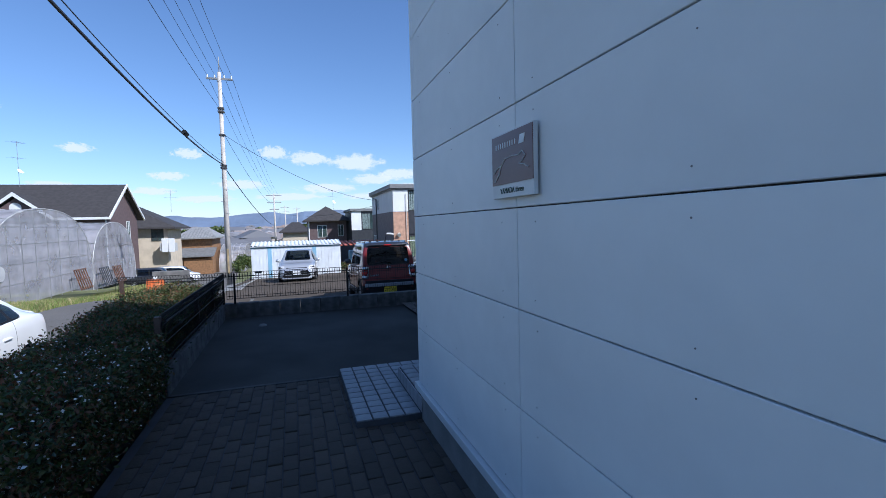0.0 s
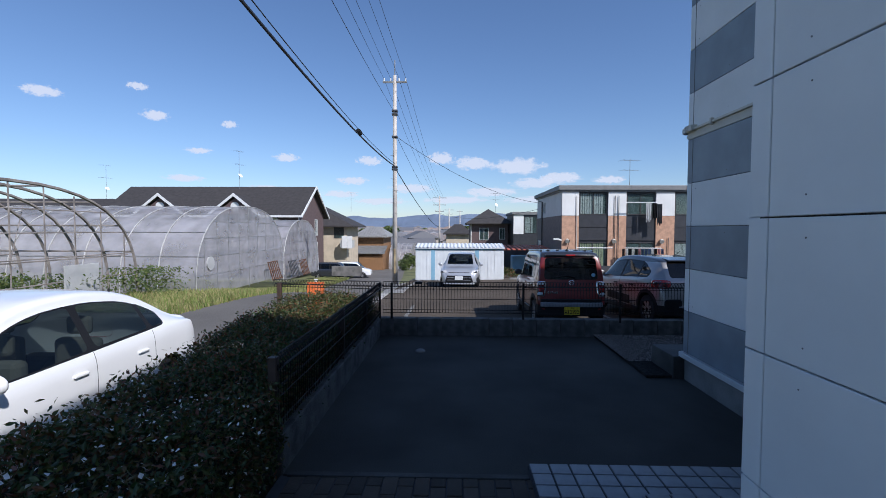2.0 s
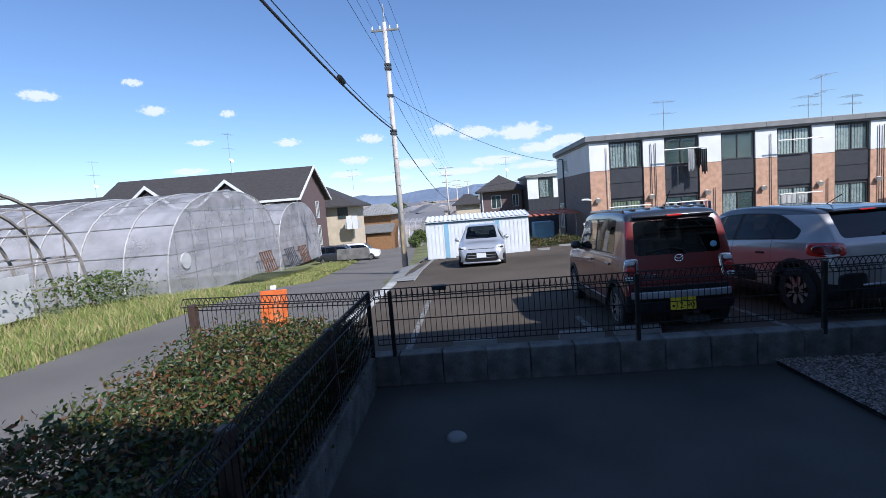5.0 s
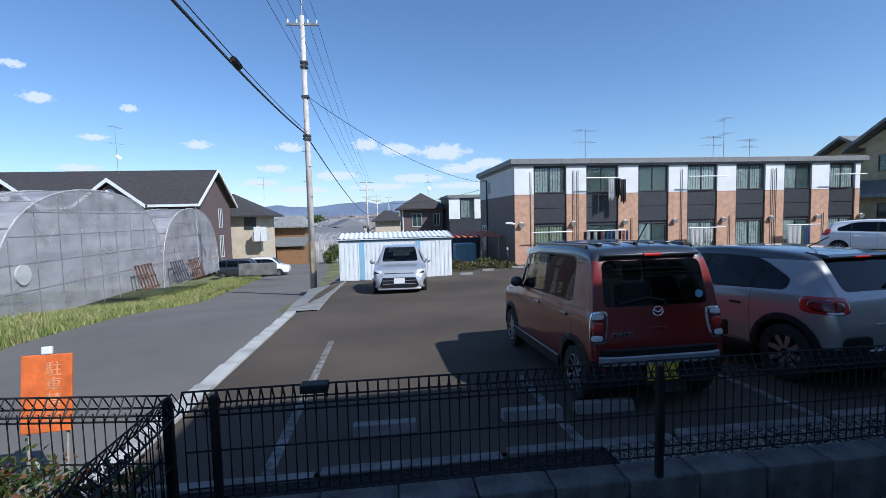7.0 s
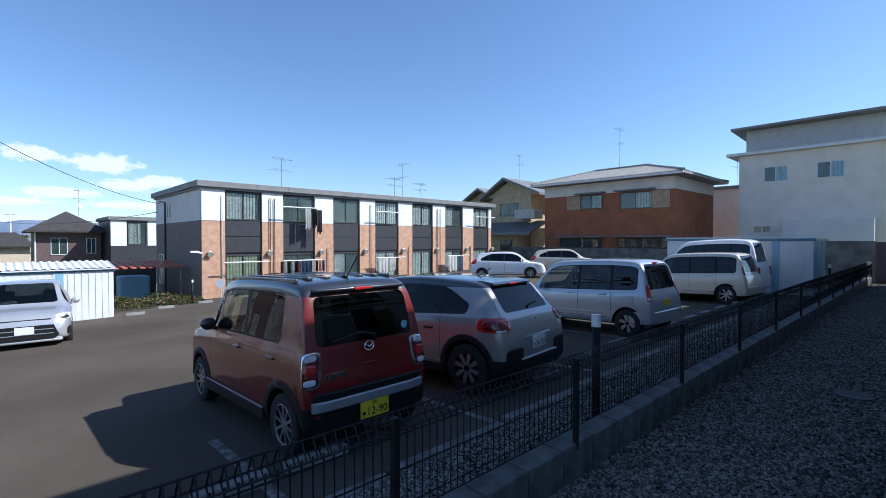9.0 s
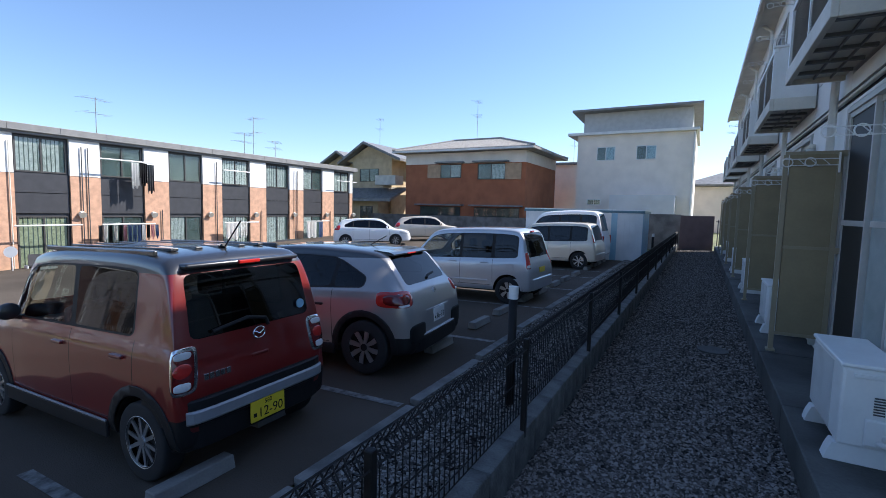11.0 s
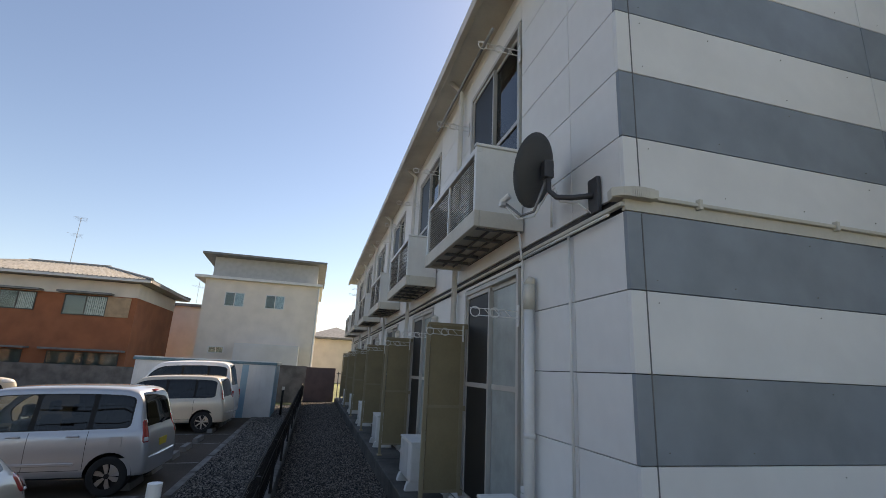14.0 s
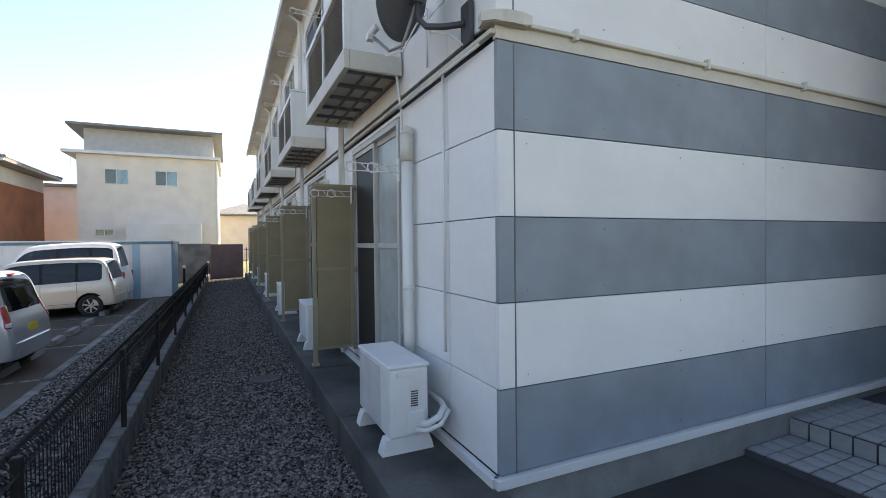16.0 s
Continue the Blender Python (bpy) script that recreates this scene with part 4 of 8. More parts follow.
def stones(n, x0, x1, y0, y1, zf, size, seed, dense=None):
    """Loose stones as squashed eight-sided lumps."""
    r = np.random.default_rng(seed)
    t = r.random(n)
    x = x0 + (x1 - x0) * (t ** (dense or 1.0))
    y = r.uniform(y0, y1, n)
    z = np.array([zf(a, b) for a, b in zip(x, y)])
    s = size * r.uniform(0.55, 1.35, n)
    a = r.uniform(0, 2 * np.pi, n)
    sh = r.uniform(0.6, 1.2, (n, 3)) * np.array([1, 1, 0.62])
    base = np.array([(1, 0, 0), (0, 1, 0), (-1, 0, 0), (0, -1, 0), (0.1, 0.1, 1), (-0.1, 0, -0.8)], float)
    p = base[None] * (s[:, None] * sh)[:, None, :] * (1 + r.normal(0, 0.16, (n, 6, 1)))
    ca, sa = np.cos(a)[:, None], np.sin(a)[:, None]
    px, py = p[:, :, 0] * ca - p[:, :, 1] * sa, p[:, :, 0] * sa + p[:, :, 1] * ca
    v = np.stack([px + x[:, None], py + y[:, None], p[:, :, 2] + z[:, None] + s[:, None] * 0.2], 2).reshape(-1, 3)
    fb = np.array([(0, 1, 4), (1, 2, 4), (2, 3, 4), (3, 0, 4), (1, 0, 5), (2, 1, 5), (3, 2, 5), (0, 3, 5)])
    f = (fb[None] + (np.arange(n) * 6)[:, None, None]).reshape(-1, 3)
    return v, f


v, f = stones(84000, -0.42, 22, 0.60, 2.12, lambda x, y: 0.04, 0.0145, 21, 1.9)
stuff("alley_gravel", v, f, STONE, "dark grey crushed stone in the alley", "gravel")
v, f = stones(46000, -1.2, 21, 2.32, 3.55, lambda x, y: lot_z(x, y) + 0.02, 0.0165, 22, 1.8)
stuff("strip_gravel", v, f, STONE_PALE, "pale loose gravel between fence and parking lot", "gravel")
tagged(sheet("gravel_strip", span(-5.2, 21, 2), [2.30, 3.58], lot_z, GRAVEL_BED, 0.006), kind="structure")
for i, x in enumerate(span(-5.1, 21, 1.5)[:-1]):
    bm = bmesh.new()
    z = lot_z(x + 0.75, 3.62)
    bx(bm, x + 0.004, x + 1.485, 3.56, 3.68, z - 0.1, z + 0.03, 0.008)
    solid("lot_kerb", bm, KERB_CONCRETE, kind="structure")


def blades(n, place, tall, seed):
    r = np.random.default_rng(seed)
    c = place(r, n)
    a = r.uniform(0, 2 * np.pi, n)
    h = tall * r.uniform(0.4, 1.3, n)
    wd = 0.010 + 0.008 * r.random(n)
    lean = r.normal(0, 0.35, (n, 2)) * h[:, None]
    dx, dy = np.cos(a) * wd, np.sin(a) * wd
    z0 = np.zeros(n)
    v = np.stack([c + np.stack([dx, dy, z0], 1), c - np.stack([dx, dy, z0], 1), c + np.stack([lean[:, 0] * 0.4 - dx * 0.7, lean[:, 1] * 0.4 - dy * 0.7, h * 0.6], 1),
                  c + np.stack([lean[:, 0] * 0.4 + dx * 0.7, lean[:, 1] * 0.4 + dy * 0.7, h * 0.6], 1), c + np.stack([lean[:, 0], lean[:, 1], h], 1)], 1).reshape(-1, 3)
    k = (np.arange(n) * 5)[:, None]
    return v, [tuple(q) for q in (k + np.array([0, 1, 2, 3])).tolist()] + [tuple(q) for q in (k + np.array([3, 2, 4])).tolist()]


def verge(r, n):
    y = r.uniform(-8, 42, n)
    edge = np.array([road_left(v) for v in y])
    wide = np.where(y < 15, 4.6, np.where(y < 36, 3.2, 3.0))
    x = edge + 0.05 + r.normal(0, 0.06, n) - wide * r.random(n) ** 1.1
    z = np.array([land_z(a, b) - 0.04 for a, b in zip(x, y)])
    return np.stack([x, y, z], 1)


v, f = blades(52000, verge, 0.26, 31)
stuff("verge_grass", v, f, GRASS, "long dry green grass on the road verge", "grass")


def weeds_at(r, n):
    k = r.integers(0, 9, n)
    cx = np.array([-14.8, -15.6, -17, -16, -18.5, -15.2, -14.6, -20, -15])[k]
    cy = np.array([11.6, 9.6, 8.2, 6.6, 10.5, 4.8, 12.6, 7.2, 2.5])[k]
    h = np.array([1.1, 1.0, 0.9, 1.2, 0.8, 1.0, 1.2, 0.9, 1.0])[k]
    x, y = cx + r.normal(0, 0.55, n), cy + r.normal(0, 0.5, n)
    z = np.array([land_z(a, b) for a, b in zip(x, y)]) + h * r.random(n) ** 0.8
    return np.stack([x, y, z], 1)


v, f = leaves(6500, weeds_at, 0.075, 33)
stuff("weeds", v, f, WEED, "tall leafy weeds round the bare greenhouse", "weeds")

# ---- vehicles ----
from mathutils.bvhtree import BVHTree

# stations from tail to nose as shares of length, height and half width: y, floor, belt, top, width, width at the top
SHAPES = {
    "box": [(0, .24, .34, .37, .86, .82), (.002, .19, .37, .42, .93, .90), (.008, .17, .45, .50, .965, .935), (.014, .16, .55, .60, .975, .93), (.024, .16, .60, .72, .98, .915), (.040, .16, .61, .86, .985, .885), (.058, .16, .615, .945, .985, .86),
            (.085, .15, .615, .978, .99, .85), (.25, .15, .615, 1.0, 1, .845), (.50, .15, .610, .995, 1, .845), (.64, .15, .605, .965, 1, .835), (.70, .15, .60, .83, .995, .85), (.755, .15, .595, .665, .99, .875), (.79, .15, .58, .625, .985, .88),
            (.90, .15, .56, .60, .97, .87), (.955, .15, .53, .57, .95, .84), (.985, .17, .44, .49, .91, .79), (.996, .2, .35, .40, .86, .74), (1, .24, .30, .33, .80, .68)],
    "hatch": [(0, .26, .36, .40, .72, .66), (.003, .21, .42, .46, .84, .78), (.012, .17, .50, .545, .92, .83), (.024, .16, .59, .63, .955, .83), (.044, .15, .645, .70, .975, .80), (.078, .15, .665, .82, .985, .76), (.112, .15, .67, .92, .995, .73), (.15, .15, .67, .955, 1, .72), (.23, .15, .665, .978, 1, .715), (.42, .15, .645, 1, 1, .715),
              (.55, .15, .625, .985, 1, .715), (.62, .15, .615, .945, 1, .72), (.70, .15, .61, .80, 1, .76), (.77, .15, .60, .655, .99, .81), (.80, .15, .585, .62, .98, .83), (.90, .15, .55, .58, .95, .80), (.955, .16, .50, .535, .89, .74), (.985, .18, .40, .45, .80, .66), (1, .25, .31, .35, .68, .54)],
    "tall": [(0, .23, .32, .36, .80, .74), (.003, .19, .38, .43, .90, .85), (.012, .17, .48, .53, .955, .88), (.024, .16, .56, .60, .97, .87), (.040, .15, .59, .74, .975, .845), (.060, .15, .595, .90, .98, .81), (.085, .15, .595, .96, .985, .795), (.13, .15, .59, .985, .99, .79), (.32, .15, .58, 1, 1, .785),
             (.58, .15, .57, .985, 1, .785), (.66, .15, .565, .945, 1, .785), (.745, .15, .565, .77, .99, .80), (.82, .15, .56, .61, .98, .83), (.86, .15, .54, .575, .97, .84), (.93, .15, .51, .54, .95, .81), (.975, .17, .45, .49, .89, .76), (.992, .20, .36, .41, .83, .70), (1, .25, .30, .33, .74, .60)],
    "sedan": [(0, .28, .38, .43, .72, .64), (.006, .22, .47, .52, .85, .78), (.02, .17, .58, .63, .93, .83), (.04, .16, .635, .675, .965, .83), (.075, .15, .65, .705, .98, .80), (.11, .15, .655, .75, .985, .775), (.16, .15, .655, .835, .99, .74), (.22, .15, .655, .92, 1, .70), (.29, .15, .65, .972, 1, .685),
              (.40, .15, .64, 1, 1, .68), (.48, .15, .625, .99, 1, .68), (.55, .15, .615, .945, 1, .69), (.63, .15, .61, .82, 1, .73), (.72, .15, .60, .66, .99, .80), (.77, .15, .585, .62, .98, .82), (.89, .15, .545, .575, .94, .78), (.96, .17, .475, .515, .87, .71), (.988, .20, .38, .43, .79, .64), (1, .26, .31, .35, .68, .52)],
}
# side windows (shares of length), rear window and windscreen (low, high, half width low and high)
GLASS = {"box": ([(.155, .395), (.415, .70)], (.625, .90, .77, .73), (.67, .945, .74, .70)),
         "hatch": ([(.155, .255), (.27, .455), (.475, .715)], (.69, .925, .66, .59), (.67, .955, .68, .58)),
         "tall": ([(.085, .225), (.245, .44), (.46, .735)], (.61, .93, .76, .69), (.63, .95, .72, .66)),
         "sedan": ([(.165, .215), (.23, .40), (.42, .665)], (.69, .955, .66, .54), (.67, .965, .68, .54))}


def flow(t, v, q):
    """Smooth curve through rows v at parameters t, with no overshoot, read at q."""
    h = np.diff(t)
    d = np.diff(v, axis=0) / h[:, None]
    m = np.zeros_like(v)
    m[0], m[-1] = d[0], d[-1]
    same = d[:-1] * d[1:] > 0
    w1, w2 = (2 * h[1:] + h[:-1])[:, None], (h[1:] + 2 * h[:-1])[:, None]
    safe = np.where(same, d[:-1], 1), np.where(same, d[1:], 1)
    m[1:-1] = np.where(same, (w1 + w2) / (w1 / safe[0] + w2 / safe[1]), 0)
    i = np.clip(np.searchsorted(t, q, side="right") - 1, 0, len(h) - 1)
    s = ((q - t[i]) / h[i])[:, None]
    hh = h[i][:, None]
    return v[i] * (1 + 2 * s) * (1 - s) ** 2 + m[i] * hh * s * (1 - s) ** 2 + v[i + 1] * s * s * (3 - 2 * s) + m[i + 1] * hh * s * s * (s - 1)


def denser(t, k):
    return np.concatenate([np.linspace(a, b, k, endpoint=False) for a, b in zip(t, t[1:])] + [t[-1:]])


def car_shell(shape, L, W, H):
    """The closed skin of a car, tail at y = 0, and its belt and top lines."""
    tab = np.array(SHAPES[shape], float)
    run = np.r_[0, np.cumsum(np.hypot(np.diff(tab[:, 0]) * L, np.diff(tab[:, 3]) * H) + 0.004)]
    rows = flow(run, tab, denser(run, 5))
    b = bmesh.new()
    rings = []
    for y, zb, be, ro, w, wr in rows:
        zb, be, ro, w, wr = zb * H, be * H, ro * H, w * W / 2, wr * W / 2
        cabin = clamp((ro - be) / (0.3 * H), 0, 1)
        low = ro - (0.02 + 0.045 * cabin) * H
        be = min(be, low - 0.004 * H)
        span_z = be - zb
        edge = min(wr, w * 0.955)
        ctrl = np.array([(0, zb), (w * .80, zb), (w * .945, zb + .05 * span_z), (w * .985, zb + .18 * span_z), (w * .994, zb + .42 * span_z), (w * 1.0, zb + .66 * span_z), (w * .992, zb + .84 * span_z), (w * .97, zb + .955 * span_z), (w * .955, be),
                         (w * .955 + (edge - w * .955) * .5, be + (low - be) * .5), (edge, low), (edge * .965, low + (ro - low) * .55), (edge * .86, low + (ro - low) * .86), (edge * .5, ro), (0, ro + .005 * H)])
        par = np.r_[0, np.cumsum(np.hypot(*np.diff(ctrl, axis=0).T) + 0.002)]
        ring = flow(par, ctrl, denser(par, 3))
        full = [(x, z) for x, z in ring] + [(-x, z) for x, z in ring[::-1][1:-1]]
        rings.append([b.verts.new((x, y * L, z)) for x, z in full])
    n = len(rings[0])
    for p, q in zip(rings, rings[1:]):
        for i in range(n):
            b.faces.new((p[i], p[(i + 1) % n], q[(i + 1) % n], q[i]))
    b.faces.new(rings[0][::-1]), b.faces.new(rings[-1])
    bmesh.ops.recalc_face_normals(b, faces=b.faces[:])
    return b, lambda f: (float(np.interp(f, rows[:, 0], rows[:, 2])) * H, float(np.interp(f, rows[:, 0], rows[:, 3])) * H)


def hull(pts):
    """Convex outline, counter-clockwise."""
    pts = sorted(set(pts))
    out = []
    for seq in (pts, pts[::-1]):
        half = []
        for p in seq:
            while len(half) > 1 and (half[-1][0] - half[-2][0]) * (p[1] - half[-2][1]) - (half[-1][1] - half[-2][1]) * (p[0] - half[-2][0]) <= 1e-9:
                half.pop()
            half.append(p)
        out += half[:-1]
    return out


def eased(poly, r):
    """The convex outline with its corners rounded."""
    out = []
    n = len(poly)
    for i in range(n):
        a, p, c = Vector(poly[i - 1]), Vector(poly[i]), Vector(poly[(i + 1) % n])
        ra, rc = min(r, (a - p).length * 0.45), min(r, (c - p).length * 0.45)
        s, e = p + (a - p).normalized() * ra, p + (c - p).normalized() * rc
        for t in (0, 0.33, 0.67, 1):
            out.append(tuple(s.lerp(p, t).lerp(p.lerp(e, t), t)))
    return hull(out)


def cut_out(b, poly, axis, keep):
    """Cut a convex outline through a skin along an axis; the piece comes back as a mesh of its own."""
    at = (lambda c: (c.y, c.z)) if axis == "x" else (lambda c: (c.x, c.z))
    us, vs = [p[0] for p in poly], [p[1] for p in poly]
    faces = []
    for f in b.faces:
        c = f.calc_center_median()
        if keep(c):
            q = [at(v.co) for v in f.verts]
            if min(k[0] for k in q) < max(us) and max(k[0] for k in q) > min(us) and min(k[1] for k in q) < max(vs) and max(k[1] for k in q) > min(vs):
                faces.append(f)
    for i in range(len(poly)):
        (u0, v0), (u1, v1) = poly[i - 1], poly[i]
        du, dv = u1 - u0, v1 - v0
        co, no = ((0, u0, v0), (0, dv, -du)) if axis == "x" else ((u0, 0, v0), (dv, 0, -du))
        geom = list({e for f in faces for e in f.edges} | {v for f in faces for v in f.verts}) + faces
        res = bmesh.ops.bisect_plane(b, geom=geom, dist=1e-5, plane_co=co, plane_no=no)
        nx, nv = dv, -du
        found = {g for g in res["geom"] if isinstance(g, bmesh.types.BMFace)}
        for e in res["geom_cut"]:
            if isinstance(e, bmesh.types.BMEdge):
                found |= set(e.link_faces)
        faces = []
        for f in found:
            c = f.calc_center_median()
            u, v = at(c)
            if keep(c) and (u - u0) * nx + (v - v0) * nv < 0:
                faces.append(f)
    out, seen = bmesh.new(), {}
    for f in faces:
        for v in f.verts:
            if v not in seen:
                seen[v] = out.verts.new(v.co)
        out.faces.new([seen[v] for v in f.verts])
    bmesh.ops.delete(b, geom=faces, context="FACES")
    bmesh.ops.recalc_face_normals(out, faces=out.faces[:])
    return out


def proud(b, d):
    """Lift a piece of skin off its seat and give it an edge."""
    b.normal_update()
    rim = [e for e in b.edges if e.is_boundary]
    ret = bmesh.ops.extrude_edge_only(b, edges=rim)
    side = [g for g in ret["geom"] if isinstance(g, bmesh.types.BMVert)]
    side_set = set(side)
    step = [(v, v.normal.copy()) for v in b.verts if v not in side_set]
    for v, nrm in step:
        v.co += nrm * d
    return b


def add_wheel(car, x, y, r, width, spokes, rim_mat, steel=False, blade=1.0):
    s = 1 if x > 0 else -1
    w = thing("wheel", pose(x, y, r), "", "")
    w.parent = car
    b = bmesh.new()
    prof = [(0, .62), (.0, .90), (.03, .97), (.09, 1.0), (.5, 1.0), (.91, 1.0), (.97, .97), (1, .90), (1, .62)]
    seg = 36
    rows = [[b.verts.new((s * (0.5 - u) * width, r * k * math.cos(2 * math.pi * i / seg), r * k * math.sin(2 * math.pi * i / seg))) for i in range(seg)] for u, k in prof]
    for a, c in zip(rows, rows[1:]):
        for i in range(seg):
            b.faces.new((a[i], a[(i + 1) % seg], c[(i + 1) % seg], c[i]))
    bmesh.ops.recalc_face_normals(b, faces=b.faces[:])
    part("tyre", b, RUBBER, w, smooth=True)
    b = bmesh.new()
    line(b, [(s * width * 0.44, r * 0.655 * math.cos(2 * math.pi * i / 32), r * 0.655 * math.sin(2 * math.pi * i / 32)) for i in range(33)], r * (0.022 if blade > 1 else 0.04), 6)
    for i in range(spokes):
        a = 2 * math.pi * (i + 0.25) / spokes
        d, t = Vector((0, math.cos(a), math.sin(a))), Vector((0, -math.sin(a), math.cos(a)))
        wd0, wd1 = r * 0.05, r * (0.085 if spokes < 8 else 0.06) * blade
        o = Vector((s * width * 0.36, 0, 0))
        k = Vector((s * width * 0.07, 0, 0))
        lo = [o + d * r * .10 + t * wd0, o + d * r * .40 + t * wd1, o + d * r * .63 + t * wd1 * 0.9, o + d * r * .63 - t * wd1 * 0.6, o + d * r * .10 - t * wd0]
        va, vb = [b.verts.new(p) for p in lo], [b.verts.new(p + k) for p in lo]
        b.faces.new(va), b.faces.new(vb[::-1])
        for m in range(5):
            b.faces.new((va[m], vb[m], vb[(m + 1) % 5], va[(m + 1) % 5]))
    if steel:
        rod(b, (s * width * 0.28, 0, 0), (s * width * 0.42, 0, 0), r * 0.62, 28, r * 0.54)
    bmesh.ops.recalc_face_normals(b, faces=b.faces[:])
    part("rim", b, rim_mat, w)
    b = bmesh.new()
    rod(b, (s * width * 0.36, 0, 0), (s * width * 0.47, 0, 0), r * 0.13, 14)
    part("hub_cap", b, BLACK if blade > 1 else rim_mat, w)
    b = bmesh.new()
    rod(b, (s * width * 0.10, 0, 0), (s * width * 0.20, 0, 0), r * 0.66, 24)
    part("brake_disc", b, BLACK, w)
    return w


def number_plate(car, y, z, material, digits, facing=-1, x=0.0, area=""):
    p = new("number_plate")
    p.parent = car
    p.matrix_basis = pose(x, y, z, 90, 0, 0 if facing < 0 else 180)
    b = bmesh.new()
    bx(b, -0.165, 0.165, -0.0825, 0.0825, -0.012, 0.004, 0.003)
    part("plate", b, material, p)
    ink = INK_GREEN if material is PLATE_WHITE else BLACK
    if digits:
        text_on("digits", digits, 0.108, pose(0.022, -0.026, 0.004), ink, p, 0.001)
        if area:
            text_on("area_number", area, 0.05, pose(0.0, 0.052, 0.004), ink, p, 0.001)
        b = bmesh.new()
        bx(b, -0.145, -0.115, -0.045, -0.015, 0.004, 0.0055)
        part("kana_mark", b, ink, p)
    return p


def make_car(name, shape, L, W, H, m, colour, label, roof=None, rw=0.29, spokes=7, glass=None, clad=False, rim=ALLOY, steel=False, group="parked cars", wheels=None, seat=SEAT, blade=1.0, front_glass=None):
    car = thing(name, m, label, "car", group)
    wheels = wheels or (0.155 * L + rw * 0.1, L - 0.19 * L - rw * 0.1)
    skin, heights = car_shell(shape, L, W, H)
    sides, rear, front = GLASS[shape]
    g = glass or CAR_GLASS

    def flank(s, lo=0.3):
        return lambda c: c.x * s > lo * W / 2
    for y in wheels:
        for s in (1, -1):
            ro = rw + 0.045

            def circle(r):
                return hull([(y + r * math.cos(a), max(rw - 0.3, rw + 0.01 + r * math.sin(a))) for a in [2 * math.pi * i / 28 for i in range(28)]])
            if clad:
                trim = cut_out(skin, circle(ro + 0.075), "x", flank(s, 0.62))
                cut_out(trim, circle(ro), "x", flank(s, 0.0)).free()
                part("wheel_arch", proud(trim, 0.008), BLACK, car, "black plastic arch trim", smooth=True)
            cut_out(skin, circle(ro), "x", flank(s, 0.55)).free()
            b = bmesh.new()
            arc = [(y + ro * math.cos(math.pi * i / 14), rw + 0.01 + ro * math.sin(math.pi * i / 14)) for i in range(15)]
            va, vb = [b.verts.new((s * W * 0.28, *p)) for p in arc], [b.verts.new((s * W * 0.485, *p)) for p in arc]
            for i in range(14):
                b.faces.new((va[i], va[i + 1], vb[i + 1], vb[i]))
            b.faces.new(va)
            part("wheel_well", b, BLACK, car)
            add_wheel(car, s * (W / 2 - 0.10), y, rw, 0.17, spokes, rim, steel, blade)
    outlines = []
    for k, (a, c) in enumerate(sides):
        pts = []
        for i in range(9):
            f = a + (c - a) * i / 8
            be, top = heights(f)
            hi, lo = top - 0.085 * H, be + 0.022 * H
            if k == 0 and shape == "hatch":
                hi = min(hi, lo + 0.2 * H * (0.35 + 0.65 * i / 8))
            if hi > lo + 0.01:
                pts += [(f * L, lo), (f * L, hi)]
        outlines.append(eased(hull(pts), 0.045))
    back_to = min(sides[0][0] + 0.06, 0.30)
    for s in (1, -1):
        grow = hull([(u + du, v + dv) for o in outlines for u, v in o for du, dv in ((-0.02, 0), (0.02, 0), (0, -0.014), (0, 0.014))])
        trim = cut_out(skin, grow, "x", flank(s))
        for o in outlines:
            part("side_window", cut_out(trim, o, "x", flank(s)), front_glass if front_glass and o is outlines[-1] else g, car, smooth=True)
        part("pillar", trim, BLACK, car, "black window surround", smooth=True)
        for f, top in [(sides[-2][0] - 0.012, 1), (sides[-1][0] - 0.010, 1), (sides[-1][1] + 0.012, 0.9)]:
            be = heights(f)[0]
            seam = cut_out(skin, [(f * L, 0.24 * H), (f * L + 0.007, 0.24 * H), (f * L + 0.007, be * top), (f * L, be * top)], "x", flank(s, 0.6))
            part("door_gap", seam, BLACK, car)
        seam = cut_out(skin, [(sides[-2][0] * L, 0.235 * H), (sides[-1][1] * L, 0.235 * H), (sides[-1][1] * L, 0.24 * H), (sides[-2][0] * L, 0.24 * H)], "x", flank(s, 0.6))
        part("door_gap", seam, BLACK, car)
    z0, z1, w0, w1 = rear
    frame_poly = eased([(-w0 * W / 2, z0 * H), (w0 * W / 2, z0 * H), (w1 * W / 2, z1 * H), (-w1 * W / 2, z1 * H)], 0.07)
    part("rear_window", cut_out(skin, frame_poly, "y", lambda c: c.y < L * (0.28 if shape == "sedan" else back_to)), g, car, smooth=True)
    z0, z1, w0, w1 = front
    front_poly = eased([(-w0 * W / 2, z0 * H), (w0 * W / 2, z0 * H), (w1 * W / 2, z1 * H), (-w1 * W / 2, z1 * H)], 0.07)
    part("windscreen", cut_out(skin, front_poly, "y", lambda c: c.y > 0.55 * L), CAR_GLASS_CLEAR, car, smooth=True)
    if roof:
        top = cut_out(skin, [(-0.1, 0.905 * H), (L + 0.1, 0.905 * H), (L + 0.1, 1.2 * H), (-0.1, 1.2 * H)], "x", lambda c: c.z > 0.6 * H)
        part("roof", top, roof, car, "black roof", smooth=True)
    if clad:
        for s in (1, -1):
            edge = cut_out(skin, [(-0.1, 0.1 * H), (wheels[0], 0.1 * H), (wheels[0], 0.31 * H), (-0.1, 0.31 * H)], "x", flank(s, 0.0))
            part("bumper_side", edge, BLACK, car, "black plastic lower corner", smooth=True)
